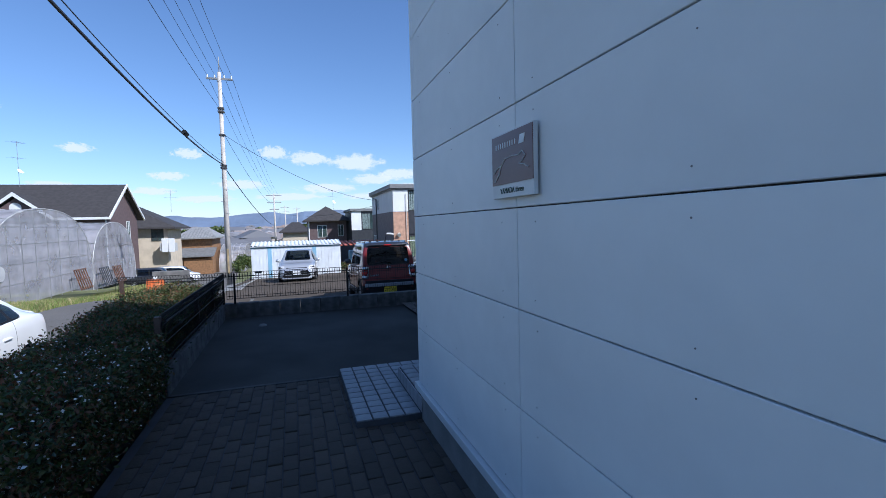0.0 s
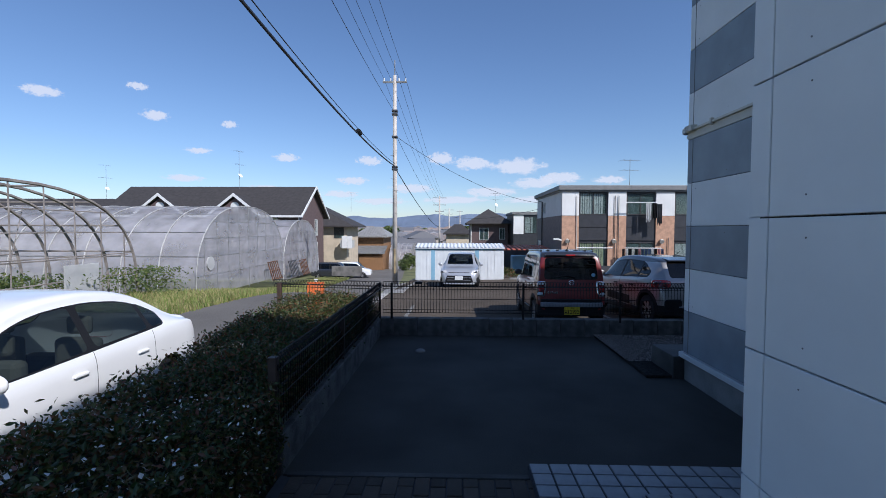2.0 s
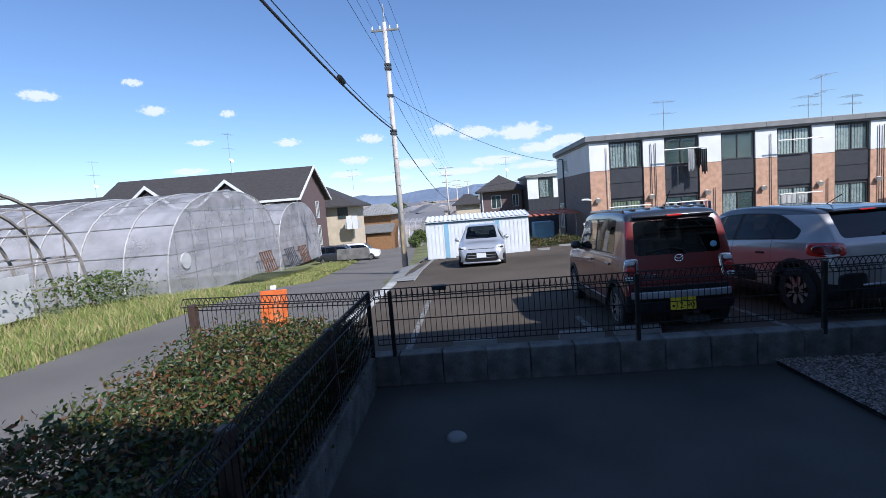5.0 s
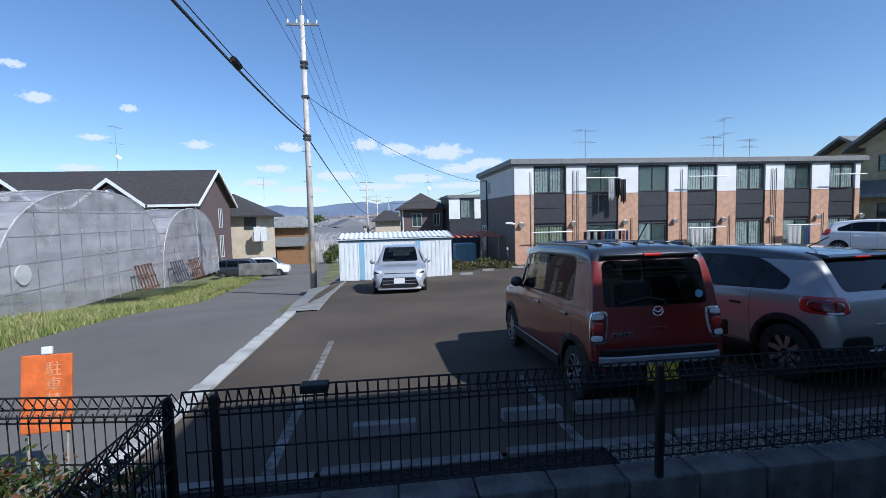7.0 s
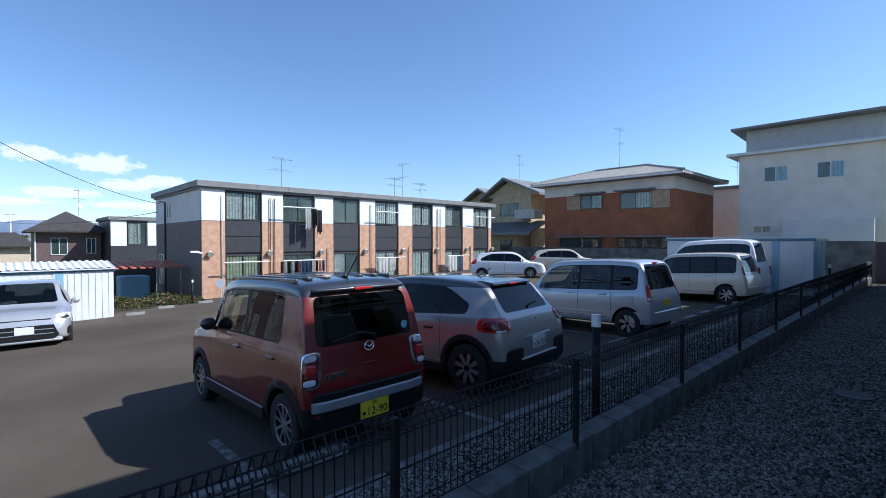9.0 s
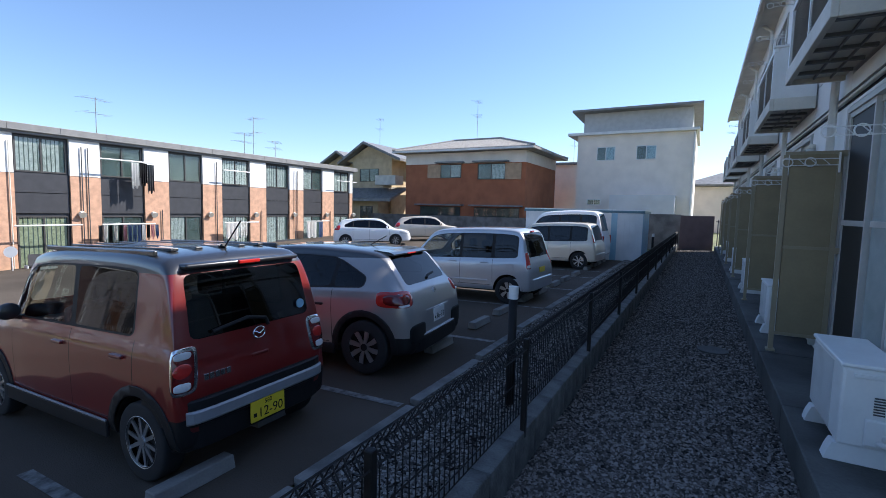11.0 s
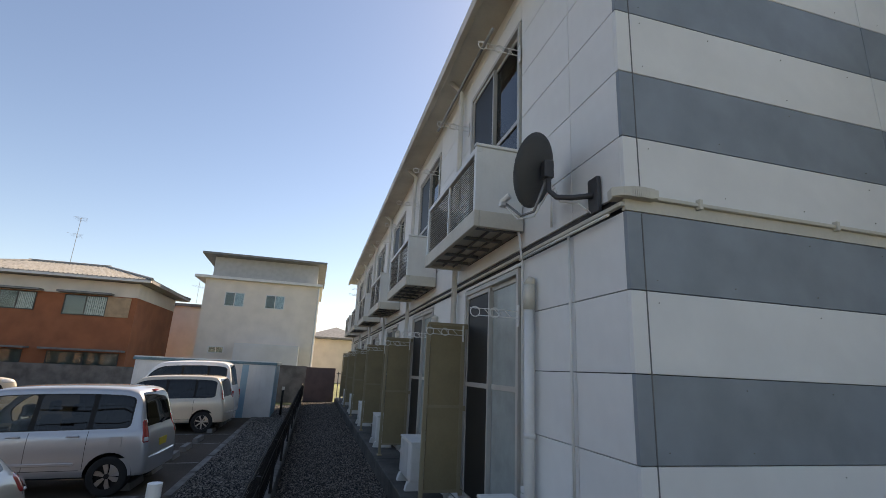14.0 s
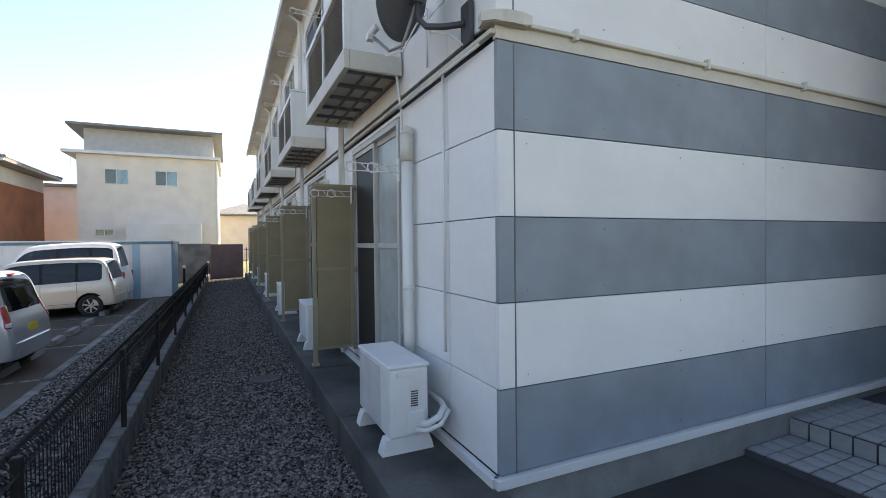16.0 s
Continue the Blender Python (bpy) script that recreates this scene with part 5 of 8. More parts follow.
    under = cut_out(skin, [(-0.1, -0.1), (L + 0.1, -0.1), (L + 0.1, 0.175 * H), (-0.1, 0.175 * H)], "x", lambda c: c.z < 0.3 * H)
    part("underbody", under, BLACK, car)
    part("body", skin, colour, car, smooth=True)
    for s in (1, -1):
        be = heights(0.69)[0]
        b = bmesh.new()
        bmesh.ops.create_uvsphere(b, u_segments=14, v_segments=8, radius=1)
        for v in b.verts:
            v.co = Vector((s * (W / 2 + 0.055) + v.co.x * 0.095, L * sides[-1][1] - 0.10 + (v.co.y * 0.06 if v.co.y > 0 else v.co.y * 0.02), be + 0.085 + v.co.z * 0.075))
        rod(b, (s * (W / 2 - 0.06), L * sides[-1][1] - 0.08, be + 0.01), (s * (W / 2 + 0.04), L * sides[-1][1] - 0.08, be + 0.05), 0.025, 8)
        part("mirror", b, roof if roof and shape == "box" else colour, car, smooth=True)
        for fr in (sides[-2][0] + 0.018, sides[-1][0] + 0.018):
            b = bmesh.new()
            bx(b, s * (W / 2 - 0.02), s * (W / 2 + 0.02), fr * L, fr * L + 0.16, H * 0.53, H * 0.53 + 0.028, 0.009)
            part("door_handle", b, BLACK if clad and not shape == "box" else colour, car)
    for y in (L * 0.34, L * 0.53):
        for x in (-W * 0.24, W * 0.24):
            b = bmesh.new()
            bx(b, x - 0.22, x + 0.22, y - 0.08, y + 0.06, H * 0.25, H * 0.68, 0.05)
            bx(b, x - 0.12, x + 0.12, y - 0.07, y + 0.02, H * 0.70, H * 0.82, 0.04)
            bx(b, x - 0.23, x + 0.23, y, y + 0.48, H * 0.22, H * 0.36, 0.04)
            part("seat", b, seat, car)
    b = bmesh.new()
    bx(b, -W * 0.40, W * 0.40, L * 0.66, L * 0.76, H * 0.40, H * 0.575, 0.04)
    part("dashboard", b, BLACK, car)
    b = bmesh.new()
    line(b, [(W * 0.22 + 0.17 * math.cos(a), L * 0.625 + 0.06 * math.sin(a), H * 0.60 + 0.15 * math.sin(a)) for a in [2 * math.pi * i / 18 for i in range(19)]], 0.014, 6)
    part("steering_wheel", b, BLACK, car, smooth=True)
    return car


def box_part(name, car, material, *d, bev=0.01, label=""):
    b = bmesh.new()
    bx(b, *d, bev)
    return part(name, b, material, car, label, smooth=bev > 0.015)


SKINS = {}


def wrapped_lamp(name, car, shell, mid, a0, a1, z0, z1, material, out=0.014, square=3.2):
    """A rounded lens laid on the car's skin, spanning angles about an upright axis at y = mid."""
    if shell not in SKINS:
        skin = car_shell(*shell)[0]
        SKINS[shell] = BVHTree.FromBMesh(skin)
        skin.free()
    tree = SKINS[shell]
    b = bmesh.new()
    rows = []
    for r, o in ((0.0, out), (0.35, out), (0.75, out), (0.93, out * 0.8), (1.0, -0.006)):
        row = []
        for i in range(32):
            t = 2 * math.pi * i / 32
            c, d = math.cos(t), math.sin(t)
            u = math.copysign(abs(c) ** (2 / square), c) * r
            v = math.copysign(abs(d) ** (2 / square), d) * r
            a, z = radians((a0 + a1) / 2 + u * (a1 - a0) / 2), (z0 + z1) / 2 + v * (z1 - z0) / 2
            way = Vector((math.sin(a), -math.cos(a), 0))
            hit = tree.ray_cast(Vector((0, mid, z)) + way * 3, -way)[0]
            row.append(b.verts.new((hit or Vector((0, mid, z)) + way * 0.7) + way * o))
        rows.append(row)
    for p, q in zip(rows, rows[1:]):
        for i in range(32):
            b.faces.new((p[i], q[i], q[(i + 1) % 32], p[(i + 1) % 32]))
    bmesh.ops.remove_doubles(b, verts=b.verts, dist=0.0003)
    bmesh.ops.recalc_face_normals(b, faces=b.faces[:])
    return part(name, b, material, car, smooth=True)


def on_lot(x, y, turn=0.0):
    return Matrix.Translation((x, y, lot_z(x, y) + 0.006)) @ Matrix.Rotation(math.atan(-0.033), 4, "X") @ Matrix.Rotation(radians(turn), 4, "Z")


def bent_bar(name, car, material, half, z0, z1, y_mid, y_end, thick, label=""):
    """A bumper piece that curves round the tail."""
    b = bmesh.new()
    n = 18
    rows = []
    for i in range(n + 1):
        t = -1 + 2 * i / n
        x, y = half * math.sin(t * math.pi / 2) if abs(t) < 1 else half * t, y_mid + (y_end - y_mid) * abs(t) ** 5
        ease = 0.012
        rows.append([b.verts.new(p) for p in ((x, y + ease, z0), (x, y, z0 + ease), (x, y, z1 - ease), (x, y + ease, z1), (x, y + thick, z1), (x, y + thick, z0))])
    for p, q in zip(rows, rows[1:]):
        for k in range(6):
            b.faces.new((p[k], p[(k + 1) % 6], q[(k + 1) % 6], q[k]))
    b.faces.new(rows[0][::-1]), b.faces.new(rows[-1])
    bmesh.ops.recalc_face_normals(b, faces=b.faces[:])
    return part(name, b, material, car, label)


# red boxy kei car, seen from behind
RED_SHELL = ("box", 3.395, 1.475, 1.665)
red = make_car("red_car", *RED_SHELL, on_lot(-0.28, 4.22, 0.6), PAINT_RED, "dark red boxy compact car with black roof and alloy wheels", roof=PAINT_BLACKROOF, rw=0.29, spokes=10, clad=True, wheels=(0.44, 2.87), front_glass=CAR_GLASS_CLEAR)
for s in (1, -1):
    wrapped_lamp("lamp_surround", red, RED_SHELL, 0.62, s * 42, s * 52.5, 0.68, 1.01, CHROME, 0.010, 5)
    wrapped_lamp("tail_light", red, RED_SHELL, 0.62, s * 43, s * 51.7, 0.70, 0.99, LAMP_DARK, 0.015, 5)
    wrapped_lamp("brake_lens", red, RED_SHELL, 0.62, s * 44, s * 50.8, 0.80, 0.905, LAMP_RED, 0.022, 2)
    wrapped_lamp("indicator_lens", red, RED_SHELL, 0.62, s * 44.2, s * 50.6, 0.712, 0.775, LAMP_CLEAR, 0.020, 3)
    wrapped_lamp("reversing_lens", red, RED_SHELL, 0.62, s * 44.2, s * 50.6, 0.925, 0.98, LAMP_CLEAR, 0.020, 3)
    box_part("sill_trim", red, BLACK, s * 0.715, s * 0.745, 0.85, 2.55, 0.24, 0.36, bev=0.01)
    box_part("sill_strip", red, SILVER_TRIM, s * 0.735, s * 0.752, 0.85, 2.55, 0.365, 0.38, bev=0.004)
    box_part("roof_rail", red, PAINT_BLACKROOF, s * 0.545, s * 0.575, 0.42, 2.05, 1.625, 1.665, bev=0.01)
bent_bar("rear_bumper", red, BLACK, 0.715, 0.445, 0.635, -0.045, 0.22, 0.20)
bent_bar("bumper_strip", red, SILVER_TRIM, 0.66, 0.47, 0.565, -0.062, 0.03, 0.06, "silver bumper strip")
bent_bar("lower_bumper", red, BLACK, 0.69, 0.27, 0.45, -0.02, 0.2, 0.18)
number_plate(red, -0.05, 0.39, PLATE_YELLOW, "12-90", area="580")
b = bmesh.new()
line(b, [(0.055 * math.cos(2 * math.pi * i / 20), 0.028, 0.985 + 0.045 * math.sin(2 * math.pi * i / 20)) for i in range(21)], 0.007, 6)
line(b, [(-0.045, 0.028, 1.0), (0, 0.025, 0.975), (0.045, 0.028, 1.0)], 0.007, 6)
part("badge", b, CHROME, red)
box_part("tailgate_grip", red, PAINT_RED, -0.085, 0.085, 0.018, 0.06, 0.80, 0.83, bev=0.010)
for i in range(5):
    box_part("letter_bar", red, CHROME, -0.50 + i * 0.045, -0.465 + i * 0.045, 0.008, 0.05, 0.745, 0.79, bev=0.003)
b = bmesh.new()
line(b, [(0.09, 0.025, 1.035), (0.06, 0.02, 1.095), (-0.10, 0.035, 1.125), (-0.40, 0.04, 1.075)], 0.015, 6)
part("rear_wiper", b, BLACK, red)
box_part("roof_spoiler", red, PAINT_BLACKROOF, -0.53, 0.53, 0.12, 0.36, 1.535, 1.575, bev=0.018)
box_part("high_stop_lamp", red, LAMP_RED, -0.10, 0.10, 0.105, 0.15, 1.54, 1.57, bev=0.008)
for x in (-0.40, -0.2, 0.0, 0.2, 0.40):
    box_part("roof_rib", red, PAINT_BLACKROOF, x - 0.03, x + 0.03, 0.45, 1.95, 1.648, 1.672, bev=0.006)
b = bmesh.new()
line(b, [(0.0, 0.42, 1.65), (0.0, 0.20, 1.88)], 0.006, 6)
rod(b, (0.0, 0.47, 1.645), (0.0, 0.41, 1.675), 0.022, 8)
part("aerial", b, BLACK, red)
b = bmesh.new()
rod(b, (0.47, 0.060, 1.14), (0.47, 0.045, 1.14), 0.04, 16)
part("round_sticker", b, SHED_BLUE, red)

# pale grey hatchback
C3_SHELL = ("hatch", 3.99, 1.73, 1.48)
c3 = make_car("grey_hatchback", *C3_SHELL, on_lot(2.33, 4.06, 6.4), PAINT_SAND, "warm grey rounded hatchback with black roof and trim", roof=PAINT_BLACKROOF, rw=0.315, spokes=8, clad=True, wheels=(0.60, 3.14), blade=2.0)
for s in (1, -1):
    wrapped_lamp("tail_light", c3, C3_SHELL, 0.9, s * 36, s * 61, 0.80, 0.985, LAMP_RED, square=4)
    wrapped_lamp("lamp_core", c3, C3_SHELL, 0.9, s * 39, s * 57, 0.825, 0.955, LAMP_DARK, 0.019, 3)
    wrapped_lamp("clear_lens", c3, C3_SHELL, 0.9, s * 40, s * 48, 0.812, 0.84, LAMP_CLEAR, 0.021)
    wrapped_lamp("bumper_corner", c3, C3_SHELL, 0.9, s * 24, s * 42, 0.36, 0.60, BLACK, 0.010, 4)
    box_part("sill_trim", c3, BLACK, s * 0.82, s * 0.868, 1.0, 2.75, 0.20, 0.33, bev=0.02)
    b = bmesh.new()
    bx(b, s * 0.84, s * 0.876, 1.35, 2.5, 0.37, 0.56, 0.014)
    for v in b.verts:
        v.co.z += 0.02 * math.sin(v.co.y * 3)
    part("door_bumper", b, BLACK, c3, "black padded door bumper")
bent_bar("rear_bumper", c3, BLACK, 0.74, 0.25, 0.42, -0.02, 0.30, 0.22)
bent_bar("bumper_strip", c3, SILVER_TRIM, 0.50, 0.425, 0.45, -0.028, 0.01, 0.05)
number_plate(c3, -0.002, 0.61, PLATE_WHITE, "36-93")
box_part("plate_recess", c3, PAINT_SAND, -0.35, 0.35, 0.01, 0.09, 0.505, 0.715, bev=0.02)
b = bmesh.new()
for z in (0.85, 0.895):
    line(b, [(-0.05, 0.075, z), (0, 0.07, z + 0.04), (0.05, 0.075, z)], 0.008, 6)
part("badge", b, CHROME, c3)
b = bmesh.new()
line(b, [(0.0, 0.175, 1.05), (0.10, 0.205, 1.075), (0.30, 0.225, 1.085)], 0.018, 6)
part("rear_wiper", b, BLACK, c3)
b = bmesh.new()
prism(b, [(0.40, 1.355), (0.385, 1.375), (0.44, 1.400), (0.66, 1.425), (0.66, 1.39)], "x", -0.47, 0.47)
part("roof_spoiler", b, PAINT_BLACKROOF, c3)
box_part("high_stop_lamp", c3, LAMP_RED, -0.11, 0.11, 0.375, 0.42, 1.358, 1.378, bev=0.006)
b = bmesh.new()
line(b, [(0.0, 1.0, 1.455), (0.0, 0.75, 1.58)], 0.006, 6)
part("aerial", b, BLACK, c3)

# silver tall wagon
VAN_SHELL = ("tall", 3.395, 1.475, 1.50)
van = make_car("silver_wagon", *VAN_SHELL, on_lot(6.5, 3.98, -2), PAINT_SILVER, "silver tall compact wagon with silver wheel covers", rw=0.265, spokes=6, wheels=(0.47, 2.83), rim=ALLOY, blade=1.9, front_glass=CAR_GLASS_CLEAR)
for s in (1, -1):
    wrapped_lamp("tail_light", van, VAN_SHELL, 0.62, s * 45, s * 53, 0.70, 1.02, LAMP_RED, 0.012, 6)
    wrapped_lamp("clear_lens", van, VAN_SHELL, 0.62, s * 46, s * 52, 0.72, 0.78, LAMP_CLEAR, 0.016, 6)
    box_part("side_moulding", van, PAINT_SILVER, s * 0.725, s * 0.748, 0.9, 2.5, 0.42, 0.46, bev=0.006)
bent_bar("rear_bumper", van, PAINT_SILVER, 0.71, 0.27, 0.50, -0.03, 0.24, 0.2)
number_plate(van, 0.008, 0.62, PLATE_YELLOW, "")
b = bmesh.new()
line(b, [(0.0, 0.065, 0.92), (0.25, 0.08, 0.97)], 0.012, 6)
part("rear_wiper", b, BLACK, van)
box_part("high_stop_lamp", van, LAMP_RED, -0.08, 0.08, 0.21, 0.27, 1.405, 1.43, bev=0.006)
box_part("fuel_flap", van, PAINT_SILVER, -0.742, -0.733, 0.34, 0.50, 0.66, 0.80, bev=0.003)

cream = make_car("cream_compact", "tall", 3.395, 1.475, 1.50, on_lot(12.9, 3.98, -3), PAINT_CREAM, "cream rounded compact car beside the white van", rw=0.275, spokes=7, wheels=(0.53, 2.89))
for s in (1, -1):
    wrapped_lamp("tail_light", cream, VAN_SHELL, 0.62, s * 40, s * 52, 0.84, 1.12, LAMP_RED, 0.012, 3)
bent_bar("rear_bumper", cream, PAINT_CREAM, 0.71, 0.27, 0.50, -0.03, 0.26, 0.2)
white_van = make_car("white_van", "tall", 3.395, 1.475, 1.90, on_lot(14.5, 4.05, 0), PAINT_WHITE, "white tall delivery van beside the shed", rw=0.27, spokes=6, rim=SILVER_TRIM, steel=True)
for s in (1, -1):
    box_part("tail_light", white_van, LAMP_RED, s * 0.63, s * 0.72, 0.0, 0.08, 0.70, 1.0, bev=0.01)

# white and beige cars across the lot, nose towards the lane
for nm, x, y, turn, col, lab in (("white_hatchback", 16.6, 18.6, 214, PAINT_WHITE, "white hatchback parked in front of the houses"), ("beige_hatchback", 21.0, 17.8, 214, PAINT_CREAM, "beige compact car parked by the garden wall")):
    shell = ("hatch", 4.1, 1.69, 1.50)
    far = make_car(nm, *shell, on_lot(x, y, turn), col, lab, rw=0.30, spokes=7)
    for s in (1, -1):
        wrapped_lamp("headlight", far, shell, 3.0, 180 - s * 34, 180 - s * 58, 0.66, 0.84, LAMP_CLEAR, 0.012, 3)
        wrapped_lamp("tail_light", far, shell, 0.9, s * 36, s * 58, 0.85, 1.12, LAMP_RED)
    box_part("grille", far, BLACK, -0.40, 0.40, 3.98, 4.11, 0.36, 0.48, bev=0.02)

# silver hatchback facing the walk, in front of the shed
AQUA_SHELL = ("hatch", 3.995, 1.73, 1.56)
aqua = make_car("silver_hatchback", *AQUA_SHELL, on_lot(-2.30, 18.2, 176), PAINT_SILVER, "silver hatchback facing out with a black grille", rw=0.30, spokes=7, glass=CAR_GLASS)
prismat = bmesh.new()
prism(prismat, [(-0.50, 0.60), (0.50, 0.60), (0.60, 0.36), (0.52, 0.30), (-0.52, 0.30), (-0.60, 0.36)], "y", 3.80, 4.0)
part("grille", prismat, BLACK, aqua, "black trapezoid grille")
box_part("upper_grille", aqua, BLACK, -0.46, 0.46, 3.80, 3.93, 0.685, 0.735, bev=0.012)
for z in (0.40, 0.50):
    box_part("grille_bar", aqua, SILVER_TRIM, -0.50, 0.50, 3.995, 4.008, z, z + 0.018, bev=0.004)
for s in (1, -1):
    wrapped_lamp("headlight", aqua, AQUA_SHELL, 2.9, 180 - s * 28, 180 - s * 56, 0.68, 0.83, LAMP_CLEAR, 0.012, 3)
    wrapped_lamp("lamp_core", aqua, AQUA_SHELL, 2.9, 180 - s * 31, 180 - s * 42, 0.71, 0.79, BLACK, 0.017, 2)
    wrapped_lamp("fog_lamp", aqua, AQUA_SHELL, 2.9, 180 - s * 37, 180 - s * 50, 0.32, 0.52, BLACK, 0.012, 3)
number_plate(aqua, 4.016, 0.50, PLATE_WHITE, "", 1)
box_part("bumper_lip", aqua, PAINT_SILVER, -0.66, 0.66, 3.80, 3.985, 0.22, 0.28, bev=0.02)
b = bmesh.new()
line(b, [(-0.42, 3.06, 1.00), (0.1, 3.02, 1.02)], 0.010, 5)
line(b, [(0.15, 3.06, 1.005), (0.55, 3.03, 1.01)], 0.010, 5)
part("wiper", b, BLACK, aqua)

# white sedan on the road, tail away
SEDAN_SHELL = ("sedan", 4.41, 1.695, 1.54)
sedan = make_car("white_sedan", *SEDAN_SHELL, pose(-6.92, 0.42, land_z(-6.9, -2) + 0.016, 0, 0, 180), PAINT_WHITE, "white saloon car with beige seats parked along the hedge", rw=0.305, spokes=7, glass=TINTED_GLASS, seat=SEAT_BEIGE)
for s in (1, -1):
    wrapped_lamp("tail_light", sedan, SEDAN_SHELL, 0.9, s * 22, s * 42, 0.70, 0.86, LAMP_RED, 0.01, 3)
    box_part("door_moulding", sedan, PAINT_WHITE, s * 0.835, s * 0.862, 0.9, 3.2, 0.52, 0.57, bev=0.006)
bent_bar("rear_bumper", sedan, PAINT_WHITE, 0.80, 0.28, 0.55, -0.03, 0.3, 0.22)

# cars by the far houses
for nm, x, y, turn, sh, hh, col, lab in (("black_minivan", -17.9, 43.6, 92, "tall", 1.75, PAINT_DARK, "black minivan parked by the brown house"), ("white_minivan", -16.4, 45.6, 92, "tall", 1.75, PAINT_WHITE, "white minivan parked by the brown house")):
    far = make_car(nm, sh, 4.4, 1.70, hh, pose(x, y, land_z(x + 2, y) + 0.02, 0, 0, turn + 180), col, lab, rw=0.31, spokes=7, group="cars by the brown house")

# ---- parking lot details ----
for x in (-4.0, -1.35, 0.95, 3.35, 5.75, 8.1, 10.4, 11.9):
    bm = bmesh.new()
    z = lot_z(x, 5.2)
    y1 = 5.6 if x == -1.35 else 8.4
    vs = []
    for y in span(3.72, y1, 0.8):
        vs.append((bm.verts.new((x - 0.05, y, lot_z(x, y) + 0.009)), bm.verts.new((x + 0.05, y, lot_z(x, y) + 0.009))))
    for a, b in zip(vs, vs[1:]):
        bm.faces.new((a[0], a[1], b[1], b[0]))
    solid("stall_line", bm, LINE_PAINT, "worn white stall line painted on the asphalt", "road marking", "stall lines")
b0 = bmesh.new()
prism(b0, [(-0.075, 0), (0.075, 0), (0.055, 0.105), (-0.055, 0.105)], "x", -0.30, 0.30)
bmesh.ops.bevel(b0, geom=b0.edges[:], offset=0.008, segments=1, affect="EDGES")
stop_mesh = mesh_of("wheel_stop", b0, CONCRETE)
for x in (-3.05, -1.6, -0.85, 0.25, 2.75, 4.1, 5.1, 6.4, 7.4, 8.6, 9.6, 10.8, 12.4, 13.4, 14.1, 15.0):
    tagged(share("wheel_stop", stop_mesh, None, on_lot(x, 4.30 if x < 0 or x > 2.5 else 4.66)), "grey concrete wheel stop on the asphalt", "wheel stop", "wheel stops")
for x, y in ((1.98, 4.75), (-3.3, 20.45), (0.6, 20.5), (2.0, 22.3), (3.6, 22.6), (5.4, 22.9)):
    tagged(share("wheel_stop", stop_mesh, None, on_lot(x, y)), "grey concrete wheel stop on the asphalt", "wheel stop", "wheel stops")


def bollard(x, y, top):
    z = lot_z(x, y)
    w = thing("bollard", pose(x, y, z), "black bollard post with a white cap", "bollard", "bollards")
    b = bmesh.new()
    rod(b, (0, 0, -0.05), (0, 0, top - z - 0.12), 0.042, 16)
    part("post", b, BLACK, w, smooth=True)
    b = bmesh.new()
    rod(b, (0, 0, top - z - 0.12), (0, 0, top - z), 0.047, 16)
    part("cap", b, SIGN_WHITE, w)


bollard(1.42, 2.76, 0.97)
bollard(16.6, 2.78, 0.95)
bollard(3.3, 23.4, -0.05)
bm = bmesh.new()
b_ = bmesh.ops.create_uvsphere(bm, u_segments=16, v_segments=8, radius=0.075)
bmesh.ops.scale(bm, vec=(1, 1, 0.5), verts=bm.verts)
bmesh.ops.translate(bm, vec=(-3.24, 1.13, 0.0), verts=bm.verts)
solid("floor_drain", bm, CONCRETE, "small pale drain cap in the courtyard asphalt", "drain cover", smooth=True)
bm = bmesh.new()
rod(bm, (3.7, 1.0, 0.03), (3.7, 1.0, 0.062), 0.17, 24)
solid("manhole_cover", bm, DARK_CONCRETE, "round grey inspection cover in the gravel", "manhole cover")

# orange board leaning on the road fence
sign = thing("notice_board", pose(-5.56, 3.62, lot_z(-5.6, 3.6), -8, 0, 4), "weathered orange no-parking board on a thin stand", "sign")
bm = bmesh.new()
bx(bm, -0.17, 0.17, -0.012, 0.012, 0.54, 1.12, 0.006)
part("board", bm, ORANGE, sign)
text_on("lettering", "\u99d0\n\u8eca\n\u7981\n\u6b62", 0.115, pose(0.05, -0.014, 0.83, 90, 0, 0), FADED_INK, sign, 0.001)
for x in (-0.13, 0.13):
    bm = bmesh.new()
    rod(bm, (x, 0.02, 0.0), (x, 0.02, 1.05), 0.012, 6)
    part("leg", bm, STEEL_OLD, sign)
bm = bmesh.new()
bx(bm, -0.035, 0.035, -0.02, 0.02, 1.12, 1.18, 0.01)
part("clip", bm, SIGN_WHITE, sign)


